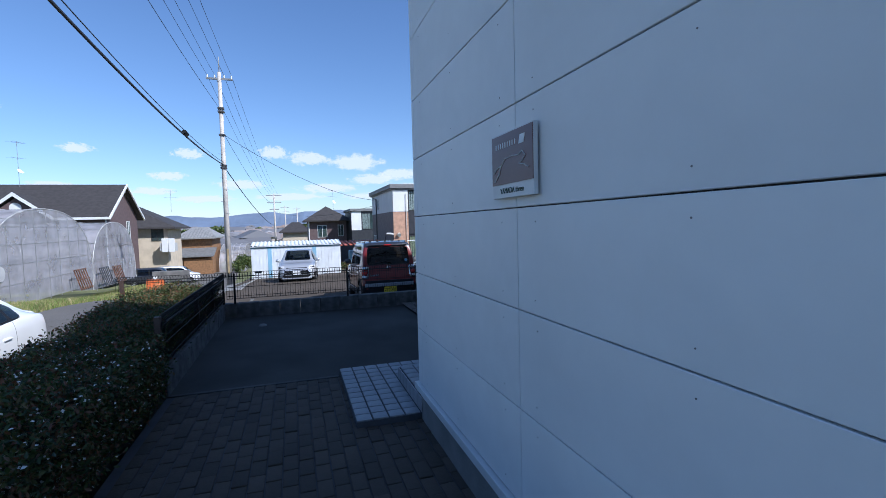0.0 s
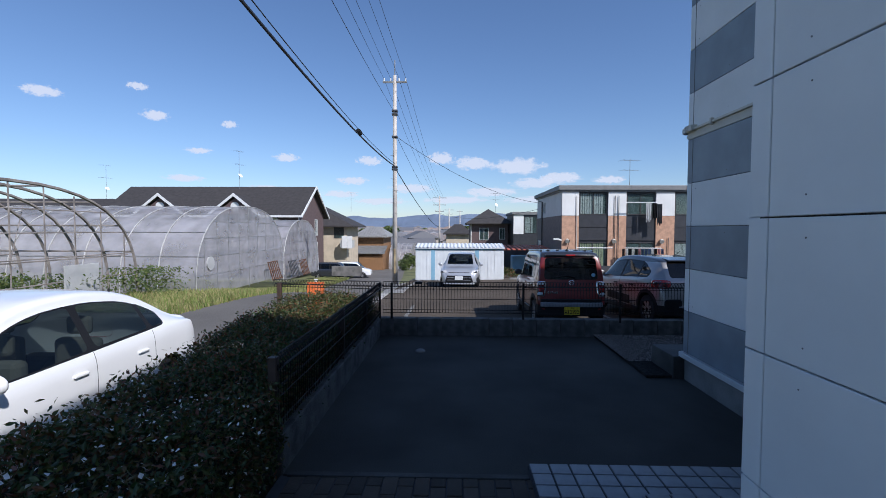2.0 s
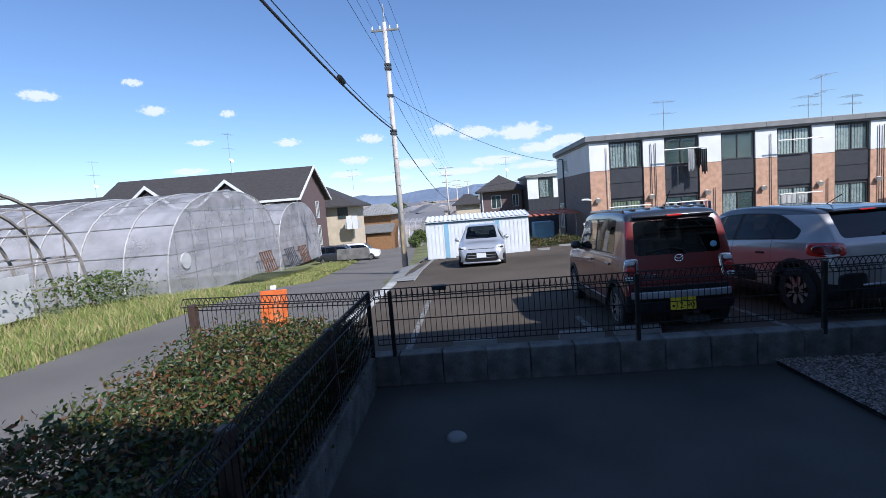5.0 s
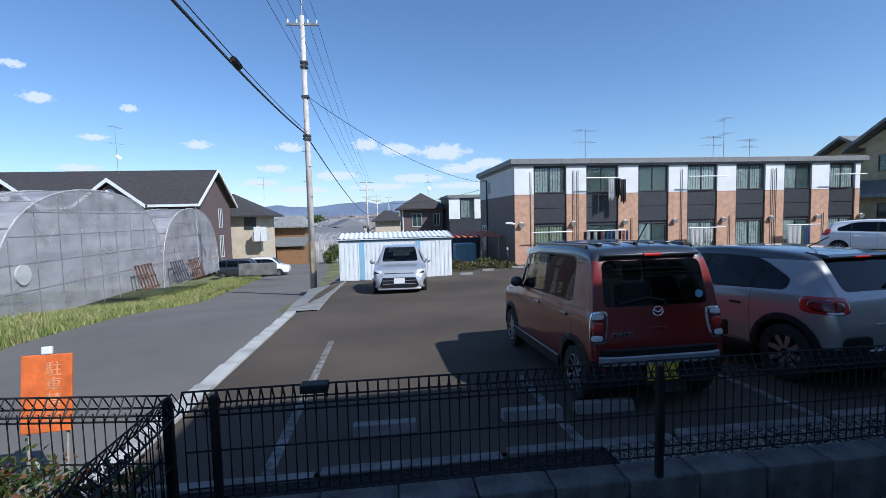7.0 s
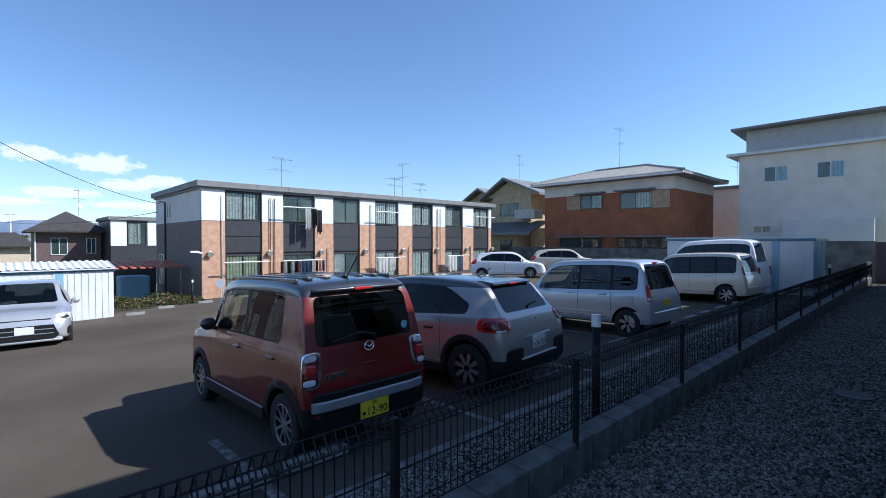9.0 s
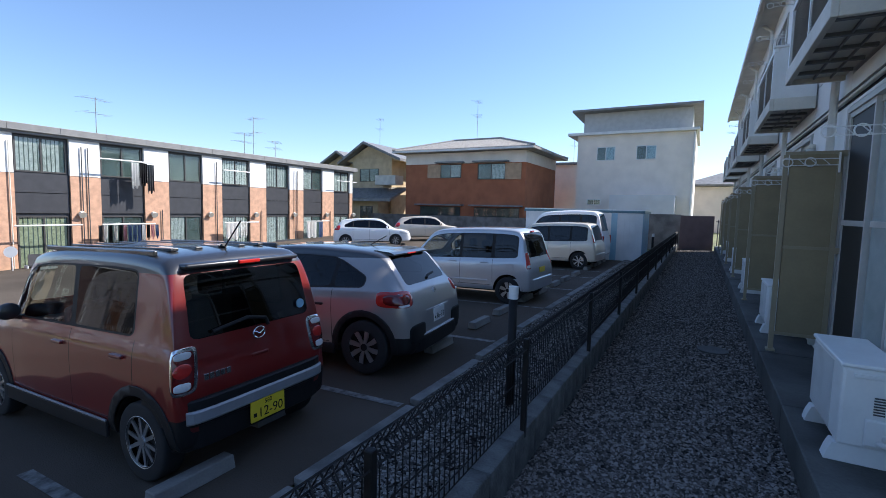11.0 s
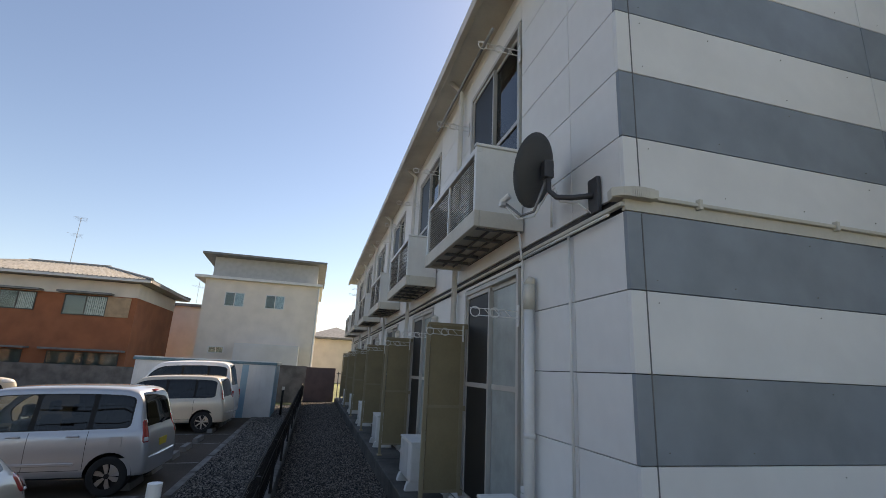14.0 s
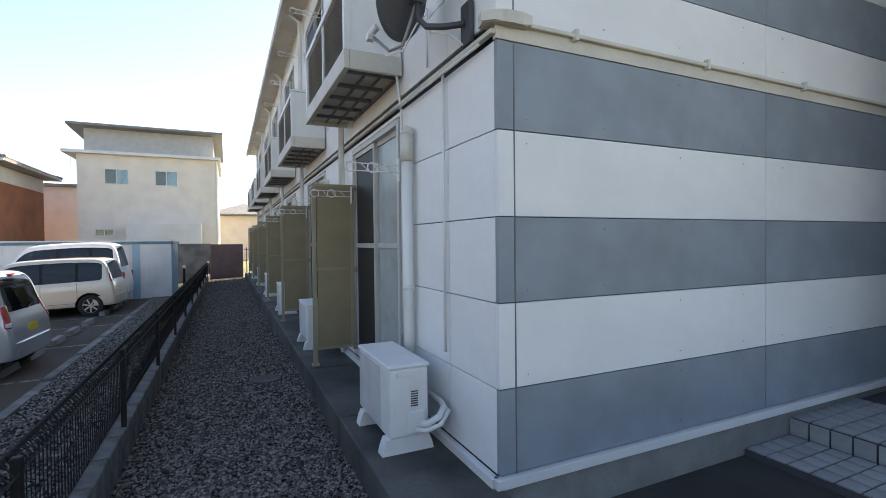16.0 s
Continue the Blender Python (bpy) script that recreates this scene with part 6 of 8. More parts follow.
# ---- sheds ----
def shed(name, x0, x1, y0, y1, z0, z1, label, stripes, front):
    w = thing(name, pose(0, 0, 0), label, "shed")
    b = bmesh.new()
    bx(b, x0, x1, y0, y1, z0, z1)
    part("wall", b, SHED_WHITE, w)
    b = bmesh.new()
    if front == "s":
        n = int((x1 - x0) / 0.19)
        for i in range(n):
            x = x0 + 0.05 + i * (x1 - x0) / n
            bx(b, x, x + 0.09, y0 - 0.012, y0, z0 + 0.04, z1 - 0.10)
        part("cladding", b, SHED_WHITE, w)
        for x in stripes:
            b = bmesh.new()
            bx(b, x - 0.11, x + 0.11, y0 - 0.022, y0 - 0.012, z0 + 0.03, z1 - 0.10)
            part("blue_panel", b, SHED_BLUE, w)
        b = bmesh.new()
        bx(b, x0 - 0.03, x1 + 0.03, y0 - 0.04, y0, z1 - 0.10, z1 - 0.02)
        part("eave", b, SHED_TRIM, w)
        b = bmesh.new()
        n = int((x1 - x0 + 0.1) / 0.055)
        lo, hi = [], []
        for i in range(n + 1):
            x, up = x0 - 0.05 + i * 0.055, (0.0, 0.04, 0.04, 0.0)[i % 4]
            lo.append(b.verts.new((x, y0 - 0.10, z1 + 0.01 + up)))
            hi.append(b.verts.new((x, y1 + 0.05, z1 + 0.21 + up)))
        for i in range(n):
            b.faces.new((lo[i], lo[i + 1], hi[i + 1], hi[i]))
        prism(b, [(y0 - 0.10, z1 - 0.03), (y1 + 0.05, z1 + 0.17), (y1 + 0.05, z1 + 0.2), (y0 - 0.10, z1)], "x", x0 - 0.05, x1 + 0.05)
        part("roof", b, SHED_WHITE, w)
    else:
        n = int((y1 - y0) / 0.19)
        for i in range(n):
            y = y0 + 0.05 + i * (y1 - y0) / n
            bx(b, x0 - 0.012, x0, y, y + 0.09, z0 + 0.04, z1 - 0.10)
        part("cladding", b, SHED_WHITE, w)
        b = bmesh.new()
        for i in range(int((x1 - x0) / 0.16)):
            bx(b, x0 + 0.02 + i * 0.16, x0 + 0.11 + i * 0.16, y0 - 0.012, y0, z0 + 0.04, z1 - 0.08)
        part("end_cladding", b, SHED_BLUE, w)
        for y in stripes:
            b = bmesh.new()
            bx(b, x0 - 0.022, x0 - 0.012, y - 0.11, y + 0.11, z0 + 0.03, z1 - 0.10)
            part("blue_panel", b, SHED_BLUE, w)
        b = bmesh.new()
        bx(b, x0 - 0.06, x1 + 0.06, y0 - 0.06, y1 + 0.06, z1 - 0.09, z1, 0.01)
        part("roof", b, SHED_TRIM, w)
        b = bmesh.new()
        bx(b, x0 - 0.04, x1 + 0.04, y0 - 0.04, y1 + 0.04, z1, z1 + 0.04)
        part("roof_sheet", b, SHED_WHITE, w)
    return w


shed("storage_shed", -5.0, 0.02, 20.9, 22.6, -1.12, 0.72, "low white corrugated storage shed with pale blue panels", (-4.0, -1.5), "s")
shed("storage_shed", 15.9, 18.2, 3.1, 7.6, -0.3, 1.79, "white and blue corrugated storage shed with a flat roof", (4.1, 5.2, 6.4), "w")

# ---- greenhouses ----
def greenhouse(name, label, x0, x1, yc, half, top, base, covered, step):
    w = thing(name, pose(0, 0, 0), label, "greenhouse")

    def arch(t):
        a = math.pi * t
        c = math.cos(a)
        return yc - half * math.copysign(abs(c) ** 0.85, c), base + (top - base) * math.sin(a) ** 0.72
    ts = [i / 22 for i in range(23)]
    for x in span(x0, x1, step):
        b = bmesh.new()
        line(b, [(x, yc + (arch(t)[0] - yc) * (1.006 if covered else 1), arch(t)[1] + (0.025 if covered else 0)) for t in ts], 0.03 if covered else 0.052, 5)
        part("hoop", b, PIPE_PALE if covered else STEEL_OLD, w)
    for t in (0.10, 0.2, 0.32, 0.44, 0.5, 0.56, 0.68, 0.8, 0.90):
        b = bmesh.new()
        y, z = arch(t)
        line(b, [(x0, y, z), (x1, y, z)], 0.02 if covered else 0.032, 5)
        part("purlin", b, STEEL if covered else STEEL_OLD, w)
    for k in range(-4, 5):
        y = yc + half * k / 4.6
        t = math.acos(clamp((yc - y) / half, -1, 1)) / math.pi
        b = bmesh.new()
        line(b, [(x1, y, base - 0.1), (x1, y, base + (top - base) * math.sin(math.pi * t) ** 0.72 - 0.02)], 0.022, 5)
        part("end_post", b, STEEL if covered else STEEL_OLD, w)
    for zf in (0.22, 0.42, 0.62, 0.80):
        z = base + (top - base) * zf
        c = math.cos(math.asin(min(1, zf ** (1 / 0.72)))) ** 0.85
        b = bmesh.new()
        line(b, [(x1, yc - half * c, z), (x1, yc + half * c, z)], 0.02, 5)
        part("end_rail", b, STEEL if covered else STEEL_OLD, w)
    if covered:
        b = bmesh.new()
        rows = [[b.verts.new((x, *arch(t))) for t in ts] for x in span(x0, x1, 2.5)]
        for r0, r1 in zip(rows, rows[1:]):
            for i in range(22):
                b.faces.new((r0[i], r0[i + 1], r1[i + 1], r1[i]))
        part("film_cover", b, FILM, w, "dusty translucent film", smooth=True)
        b = bmesh.new()
        ends = [b.verts.new((x1 + 0.01, *arch(t))) for t in ts]
        b.faces.new(ends)
        part("film_end", b, FILM, w, "dusty translucent film")
    else:
        for x in span(x0, x1, 4.5):
            b = bmesh.new()
            line(b, [(x, yc - half * 0.9, base + 1.55), (x, yc + half * 0.9, base + 1.55)], 0.022, 5)
            line(b, [(x, yc, base + 1.55), (x, yc, top)], 0.02, 5)
            line(b, [(x, yc, base + 1.6), (x - 2, yc + half * 0.5, base + (top - base) * 0.85)], 0.016, 5)
            part("cross_tie", b, STEEL_OLD, w)
    return w


greenhouse("greenhouse", "large hooped greenhouse under dusty plastic film", -44, -14.3, 20.2, 5.35, 2.98, -1.35, True, 1.7)
greenhouse("greenhouse", "smaller hooped greenhouse under dusty plastic film", -40, -14.3, 29.4, 4.0, 2.42, -1.7, True, 1.9)
greenhouse("greenhouse", "bare rusty hoop frame of a greenhouse with no film", -40, -15.0, 6.9, 5.1, 3.10, -0.75, False, 1.15)
bm = bmesh.new()
bx(bm, -14.97, -14.93, 8.6, 10.0, -0.55, 0.60, 0.005)
solid("metal_sheet", bm, HOUSE_GREY, "pale grey metal sheet standing in the bare frame", "sheet")
bm = bmesh.new()
line(bm, [(-14.4, 3.2, 0.65), (-19, 4.5, 0.78), (-22, 11, 0.8)], 0.05, 6)
solid("red_pipe", bm, RED_ROOF, "faded red pipe across the bare frame", "pipe")
for i, (x, y, z, c) in enumerate(((-13.6, 22.6, -1.32, RUST), (-13.7, 26.3, -1.5, DARK_METAL), (-13.8, 28.8, -1.6, RUST))):
    rack = thing("leaning_rack", pose(x, y, z, 0, -16, 0), "rusty slatted frame leaning on the greenhouse", "rack", "racks by the greenhouses")
    for k in range(6):
        b = bmesh.new()
        bx(b, -0.02, 0.02, -0.75 + k * 0.28, -0.68 + k * 0.28, 0.0, 1.15)
        part("slat", b, c, rack)
    for zz in (0.03, 0.55, 1.1):
        b = bmesh.new()
        bx(b, 0.02, 0.05, -0.76, 0.74, zz, zz + 0.06)
        part("rail", b, c, rack)
bm = bmesh.new()
rod(bm, (-14.28, 16.0, 0.15), (-14.22, 16.0, 0.15), 0.32, 20)
solid("vent_fan", bm, HOUSE_GREY, "round ventilation fan in the greenhouse end", "fan")


# ---- utility poles and wires ----
def pole(x, y, z0, z1, r, arms, label):
    w = thing("utility_pole", pose(x, y, 0), label, "utility pole", "utility poles")
    b = bmesh.new()
    rod(b, (0, 0, z0 - 0.3), (0, 0, z1), r, 16, r * 0.6)
    part("shaft", b, POLE_CONCRETE, w, smooth=True)
    for z, half in arms:
        b = bmesh.new()
        bx(b, -half, half, -0.05, 0.05, z - 0.05, z + 0.05)
        part("crossarm", b, STEEL, w)
        for k in (-0.9, -0.35, 0.35, 0.9):
            b = bmesh.new()
            rod(b, (k * half, 0, z + 0.05), (k * half, 0, z + 0.22), 0.04, 8)
            part("insulator", b, SIGN_WHITE, w)
    b = bmesh.new()
    for i in range(9):
        z = z0 + 2.6 + i * 0.7
        rod(b, (-0.02, -r * 0.8, z), (-0.02 + (0.22 if i % 2 else -0.22), -r * 0.8, z), 0.012, 5)
    part("step_bolt", b, STEEL, w)
    return w


P1 = pole(-6.42, 22.75, -1.98, 11.0, 0.165, ((10.62, 0.72),), "tall concrete utility pole with one crossarm by the road")
b = bmesh.new()
rod(b, (0, 0, 11.0), (0, 0, 11.9), 0.03, 8)
part("top_spike", b, STEEL, P1)
b = bmesh.new()
bx(b, -0.055, 0.055, -0.178, -0.150, -0.9, 0.6, 0.006)
part("warning_plate", b, mat("yellow_band", (0.42, 0.32, 0.17), 0.7, var=0.2), P1, "faded yellow warning plate")
for z in (8.9, 8.7, 7.35, 5.55, 5.4):
    b = bmesh.new()
    bx(b, -0.17, 0.17, -0.17, 0.17, z - 0.05, z + 0.05, 0.01)
    part("clamp", b, DARK_METAL, P1)
for x, y, z0, z1, arms in ((-5.7, 81, -4.4, 7.9, ((7.6, 1.3), (6.3, 1.2), (5.1, 0.8))), (-4.6, 130, -8.5, 7.9, ((7.4, 1.2), (6.2, 1.0))), (-1.4, 135, -9, 7.6, ((7.2, 1.0),))):
    pole(x, y, z0, z1, 0.19, arms, "distant concrete utility pole with crossarms")


def cable(name, a, b, sag, r, label, n=20, extra=()):
    bm = bmesh.new()
    a, b = Vector(a), Vector(b)
    line(bm, [a + (b - a) * (i / n) - Vector((0, 0, 4 * sag * (i / n) * (1 - i / n))) for i in range(n + 1)], r, 5)
    return solid(name, bm, CABLE, label, "cable", "overhead wires")


cable("overhead_cable", (-6.1, -14, 6.9), (-6.42, 22.75, 5.6), 0.85, 0.032, "thick black telephone cable", 30)
cable("overhead_cable", (-6.0, -14, 7.05), (-6.42, 22.75, 5.75), 0.85, 0.012, "thin black carrier wire", 30)
cable("overhead_cable", (-6.42, 22.75, 5.5), (-5.7, 81, 2.2), 0.7, 0.03, "thick black telephone cable")
for k in (-0.66, -0.25, 0.25, 0.66):
    cable("overhead_wire", (-6.42 + k, 22.75, 10.84), (-6.2 + k, -16, 11.4), 0.5, 0.009, "thin black power wire", 24)
    cable("overhead_wire", (-6.42 + k, 22.75, 10.84), (-5.7 + k, 81, 7.8), 0.8, 0.010, "thin black power wire", 24)
cable("overhead_wire", (-6.42, 22.75, 8.8), (-6.2, -16, 9.2), 0.6, 0.010, "thin black power wire", 24)
cable("overhead_wire", (-6.3, 22.75, 7.35), (4.2, 33.5, 4.0), 0.7, 0.014, "black service wire to the flats")
cable("overhead_wire", (-6.3, 22.75, 7.35), (-5.7, 81, 6.0), 0.9, 0.012, "black low-voltage wire between two poles")
cable("overhead_wire", (-5.7, 81, 4.8), (4.2, 34, 3.5), 0.9, 0.016, "black service wire to the flats")
bm = bmesh.new()
rod(bm, (-6.28, 11.35, 5.36), (-6.29, 11.9, 5.34), 0.085, 10)
bmesh.ops.bevel(bm, geom=bm.edges[:], offset=0.03, segments=2, affect="EDGES")
solid("splice_box", bm, BLACK, "black splice closure hanging on the cable", "cable box")


def antenna(x, y, z, h, dishy=False, turn=20):
    w = thing("tv_aerial", pose(x, y, z, 0, 0, turn), "thin metal television aerial on a roof mast", "aerial", "roof aerials")
    b = bmesh.new()
    rod(b, (0, 0, -0.3), (0, 0, h), 0.017, 6)
    part("mast", b, STEEL, w)
    for zz, n in ((h - 0.1, 6), (h * 0.62, 4)):
        b = bmesh.new()
        rod(b, (-0.7, 0, zz), (0.7, 0, zz), 0.009, 5)
        for i in range(n):
            xx = -0.65 + 1.3 * i / (n - 1)
            ln = 0.5 - 0.25 * i / n
            rod(b, (xx, -ln, zz), (xx, ln, zz), 0.005, 4)
        part("element_array", b, STEEL, w)
    if dishy:
        b = bmesh.new()
        rod(b, (0, -0.1, h * 0.3), (0, -0.2, h * 0.32), 0.1, 14, 0.28)
        part("dish", b, SIGN_WHITE, w)


# ---- houses ----
def pane_window(house, face, u0, u1, z0, z1, at, frame=None, shutter=None, curtain=None):
    """A window on a wall. face 's' looks to -y with u along x, 'w' looks to -x and 'e' to +x with u along y."""
    frame = frame or SHUTTER_WHITE

    def bb(b, a0, a1, c0, c1, lo, hi):
        if face == "s":
            bx(b, a0, a1, at - hi, at - lo, c0, c1)
        elif face == "w":
            bx(b, at - hi, at - lo, a0, a1, c0, c1)
        else:
            bx(b, at + lo, at + hi, a0, a1, c0, c1)
    b = bmesh.new()
    t = 0.06
    for a0, a1, c0, c1 in ((u0, u1, z0, z0 + t), (u0, u1, z1 - t, z1), (u0, u0 + t, z0 + t, z1 - t), (u1 - t, u1, z0 + t, z1 - t), ((u0 + u1) / 2 - t / 2, (u0 + u1) / 2 + t / 2, z0 + t, z1 - t)):
        bb(b, a0, a1, c0, c1, -0.02, 0.05)
    w = part("window", b, frame, house)
    b = bmesh.new()
    bb(b, u0 + t, u1 - t, z0 + t, z1 - t, 0.012, 0.022)
    part("pane", b, HOUSE_PANE, w)
    # flat sheet right behind the pane, coloured as the shade of a room
    b = bmesh.new()
    bb(b, u0 + t, u1 - t, z0 + t, z1 - t, 0.004, 0.008)
    part("room_shade_sheet", b, WINDOW_DEEP, w)
    # curtain strips; in the off-white house they carry a painted sky reflection
    if curtain:
        b = bmesh.new()
        n = 10
        a0, a1 = u0 + t, u0 + t + (u1 - u0 - 2 * t) * curtain[1]
        for i in range(n):
            p, q = a0 + (a1 - a0) * i / n, a0 + (a1 - a0) * (i + 0.75) / n
            bb(b, p, q, z0 + t, z1 - t, 0.0085, 0.0115)
        part("curtain", b, curtain[0], w)
    if shutter:
        b = bmesh.new()
        bb(b, shutter[0], shutter[1], z0, z1, -0.02, 0.07)
        part("shutter_case", b, WOOD_PALE, w)
    return w


def hip_roof(b, x0, x1, y0, y1, ze, zr, ridge):
    """Hip roof with a thick eave; ridge = (xa, ya, xb, yb)."""
    e = [b.verts.new(p) for p in ((x0, y0, ze), (x1, y0, ze), (x1, y1, ze), (x0, y1, ze))]
    lo = [b.verts.new((v.co.x, v.co.y, ze - 0.18)) for v in e]
    r = [b.verts.new((ridge[0], ridge[1], zr)), b.verts.new((ridge[2], ridge[3], zr))]
    along_x = abs(ridge[2] - ridge[0]) > abs(ridge[3] - ridge[1])
    if along_x:
        fs = [(e[0], e[1], r[1], r[0]), (e[1], e[2], r[1]), (e[2], e[3], r[0], r[1]), (e[3], e[0], r[0])]
    else:
        fs = [(e[0], e[1], r[0]), (e[1], e[2], r[1], r[0]), (e[2], e[3], r[1]), (e[3], e[0], r[0], r[1])]
    for f in fs:
        b.faces.new(f)
    for i in range(4):
        b.faces.new((e[i], e[(i + 1) % 4], lo[(i + 1) % 4], lo[i]))
    b.faces.new(lo)
    bmesh.ops.recalc_face_normals(b, faces=b.faces[:])


def tile_rows(b, p00, p01, p10, p11, n, r):
    """Raised tile courses running up a roof slope between an eave and a ridge edge."""
    p00, p01, p10, p11 = (Vector(p) for p in (p00, p01, p10, p11))
    for i in range(n):
        t = (i + 0.5) / n
        a, c = p00 + (p01 - p00) * t, p10 + (p11 - p10) * t
        if (a - c).length > 0.3:
            line(b, [a, c], r, 5)


# brown house with the long dark roof
brown = thing("brown_house", pose(0, 0, 0), "brown two-storey house with a long dark gabled roof", "house")
bm = bmesh.new()
bx(bm, -40, -19.3, 43.3, 52.6, -2.8, 3.55)
prism(bm, [(43.3, 3.55), (52.6, 3.55), (47.95, 6.3)], "x", -40, -19.3)
part("wall", bm, HOUSE_BROWN, brown)
bm = bmesh.new()
for s0, s1 in (((42.7, 3.25), (47.95, 6.62)), ((53.2, 3.25), (47.95, 6.62))):
    (ya, za), (yb, zb) = s0, s1
    prism(bm, [(ya, za), (yb, zb), (yb, zb - 0.22), (ya, za - 0.22)], "x", -40.5, -18.75)
part("roof", bm, ROOF_DARK, brown)
bm = bmesh.new()
for (ya, za), (yb, zb) in (((42.65, 3.2), (47.95, 6.62)), ((53.25, 3.2), (47.95, 6.62))):
    prism(bm, [(ya, za - 0.22), (yb, zb - 0.22), (yb, zb + 0.03), (ya, za + 0.03)], "x", -18.78, -18.66)
bx(bm, -40.5, -18.7, 42.55, 42.7, 2.98, 3.2)
part("barge_board", bm, SIGN_WHITE, brown)
bm = bmesh.new()
rod(bm, (-19.25, 43.25, -2.6), (-19.25, 43.25, 3.1), 0.06, 8)
part("downpipe", bm, SIGN_WHITE, brown)
for xc in (-25.6, -33.5):
    bm = bmesh.new()
    prism(bm, [(xc - 2.2, 3.3), (xc + 2.2, 3.3), (xc, 4.95)], "y", 42.3, 46.6)
    part("dormer", bm, HOUSE_BROWN, brown)
    bm = bmesh.new()
    for s in (-1, 1):
        prism(bm, [(xc + s * 2.75, 3.15), (xc, 5.35), (xc, 5.12), (xc + s * 2.75, 2.92)], "y", 42.0, 46.9)
    part("dormer_roof", bm, ROOF_DARK, brown)
    bm = bmesh.new()
    for s in (-1, 1):
        prism(bm, [(xc + s * 2.85, 2.9), (xc, 5.12), (xc, 5.45), (xc + s * 2.85, 3.2)], "y", 41.92, 42.0)
    part("barge_board", bm, SIGN_WHITE, brown)
    bm = bmesh.new()
    rod(bm, (xc, 42.28, 4.1), (xc, 42.32, 4.1), 0.45, 16)
    part("gable_vent", bm, SIGN_WHITE, brown)
for y0, z0, z1 in ((49.0, 1.0, 2.9), (49.0, -2.0, 0.2), (46.8, -2.4, -1.0)):
    pane_window(brown, "e", y0, y0 + 1.0, z0, z1, -19.3)
for x0 in (-23.6, -22.4, -29, -36):
    pane_window(brown, "s", x0, x0 + 0.85, 1.2, 2.9, 43.3)
antenna(-27.5, 47.5, 6.5, 4.2, True, 70)
antenna(-48, 54, 5.5, 4.5, True, 70)
antenna(-17, 58, 4.4, 2.4, False, 0)

long2 = thing("far_house", pose(0, 0, 0), "low house with a dark roof behind the greenhouses", "house")
bm = bmesh.new()
bx(bm, -68, -44, 50, 58, -3, 2.6)
part("wall", bm, HOUSE_CREAM, long2)
bm = bmesh.new()
hip_roof(bm, -69, -43, 49, 59, 2.9, 5.6, (-65, 54, -47, 54))
part("roof", bm, ROOF_DARK, long2)

housb = thing("cream_house", pose(0, 0, 0), "cream two-storey house with a dark hip roof and laundry", "house")
bm = bmesh.new()
bx(bm, -22.6, -16.9, 55, 62, -3.2, 2.1)
part("wall", bm, HOUSE_CREAM, housb)
bm = bmesh.new()
hip_roof(bm, -23.5, -15.9, 54.2, 63, 2.2, 4.9, (-21.6, 57.5, -21.0, 60))
part("roof", bm, ROOF_DARK, housb)
bm = bmesh.new()
bx(bm, -17.5, -15.9, 53.9, 55, -0.6, 0.35)
part("balcony", bm, HOUSE_GREY, housb)
for x in (-17.3, -16.6):
    bm = bmesh.new()
    bx(bm, x, x + 0.65, 53.8, 53.86, -0.7, 0.9, 0.02)
    part("laundry", bm, SIGN_WHITE, housb)
pane_window(housb, "s", -18.6, -17.3, 0.6, 2.0, 55.0, DARK_FRAME)

housc = thing("old_house", pose(0, 0, 0), "old timber house with a grey tiled gable roof", "house")
bm = bmesh.new()
bx(bm, -17.9, -13.8, 66, 74, -5.5, 0.55)
part("wall", bm, WOOD, housc)
bm = bmesh.new()
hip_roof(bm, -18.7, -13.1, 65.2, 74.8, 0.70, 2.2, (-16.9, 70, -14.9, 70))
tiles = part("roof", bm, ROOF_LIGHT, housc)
bm = bmesh.new()
for i in range(14):
    x = -18.4 + i * 0.4
    k = 1 - abs(x + 15.9) / 2.8
    line(bm, [(x, 65.25, 0.72), (x, 65.25 + 4.4 * k, 0.72 + 1.38 * k)], 0.05, 5)
part("tile_ridge", bm, ROOF_TILE, tiles)
bm = bmesh.new()
prism(bm, [(66, -0.75), (62.8, -1.75), (62.8, -1.9), (66, -0.9)], "x", -18.1, -13.2)
part("lean_to_roof", bm, ROOF_TILE, housc)
bm = bmesh.new()
bx(bm, -17.0, -13.4, 63.2, 63.4, -4.6, -2.2)
part("wood_door", bm, WOOD, housc)

# small plastic tunnel and garden behind the shed
greenhouse("plastic_tunnel", "low plastic tunnel behind the road", -13.2, -9.8, 74, 6.5, -0.6, -4.6, True, 0.8)

mid = thing("dark_brown_house", pose(0, 0, 0), "dark brown two-storey house with a grey hip roof", "house")
bm = bmesh.new()
bx(bm, -0.6, 4.6, 60, 67, -3.6, 2.55)
part("wall", bm, HOUSE_BROWN, mid)
bm = bmesh.new()
hip_roof(bm, -1.3, 5.3, 59.2, 68, 2.7, 4.75, (2.0, 62.4, 2.0, 65))
part("roof", bm, ROOF_DARK, mid)
bm = bmesh.new()
rod(bm, (-0.55, 59.95, -3.4), (-0.55, 59.95, 2.5), 0.07, 8)
part("downpipe", bm, SIGN_WHITE, mid)
pane_window(mid, "s", 0.6, 1.9, 0.3, 2.0, 60)
pane_window(mid, "s", 3.4, 4.2, 0.4, 2.0, 60)
antenna(3.2, 64, 4.6, 2.6, True, 40)
mid2 = thing("black_flats", pose(0, 0, 0), "flat-roofed house with white and dark panels", "house")
bm = bmesh.new()
bx(bm, 4.9, 12, 56, 64, -3.4, 3.9)
part("wall", bm, FLAT_DARK, mid2)
bm = bmesh.new()
bx(bm, 4.7, 12.2, 55.8, 64.2, 3.75, 4.1)
part("roof", bm, FASCIA, mid2)
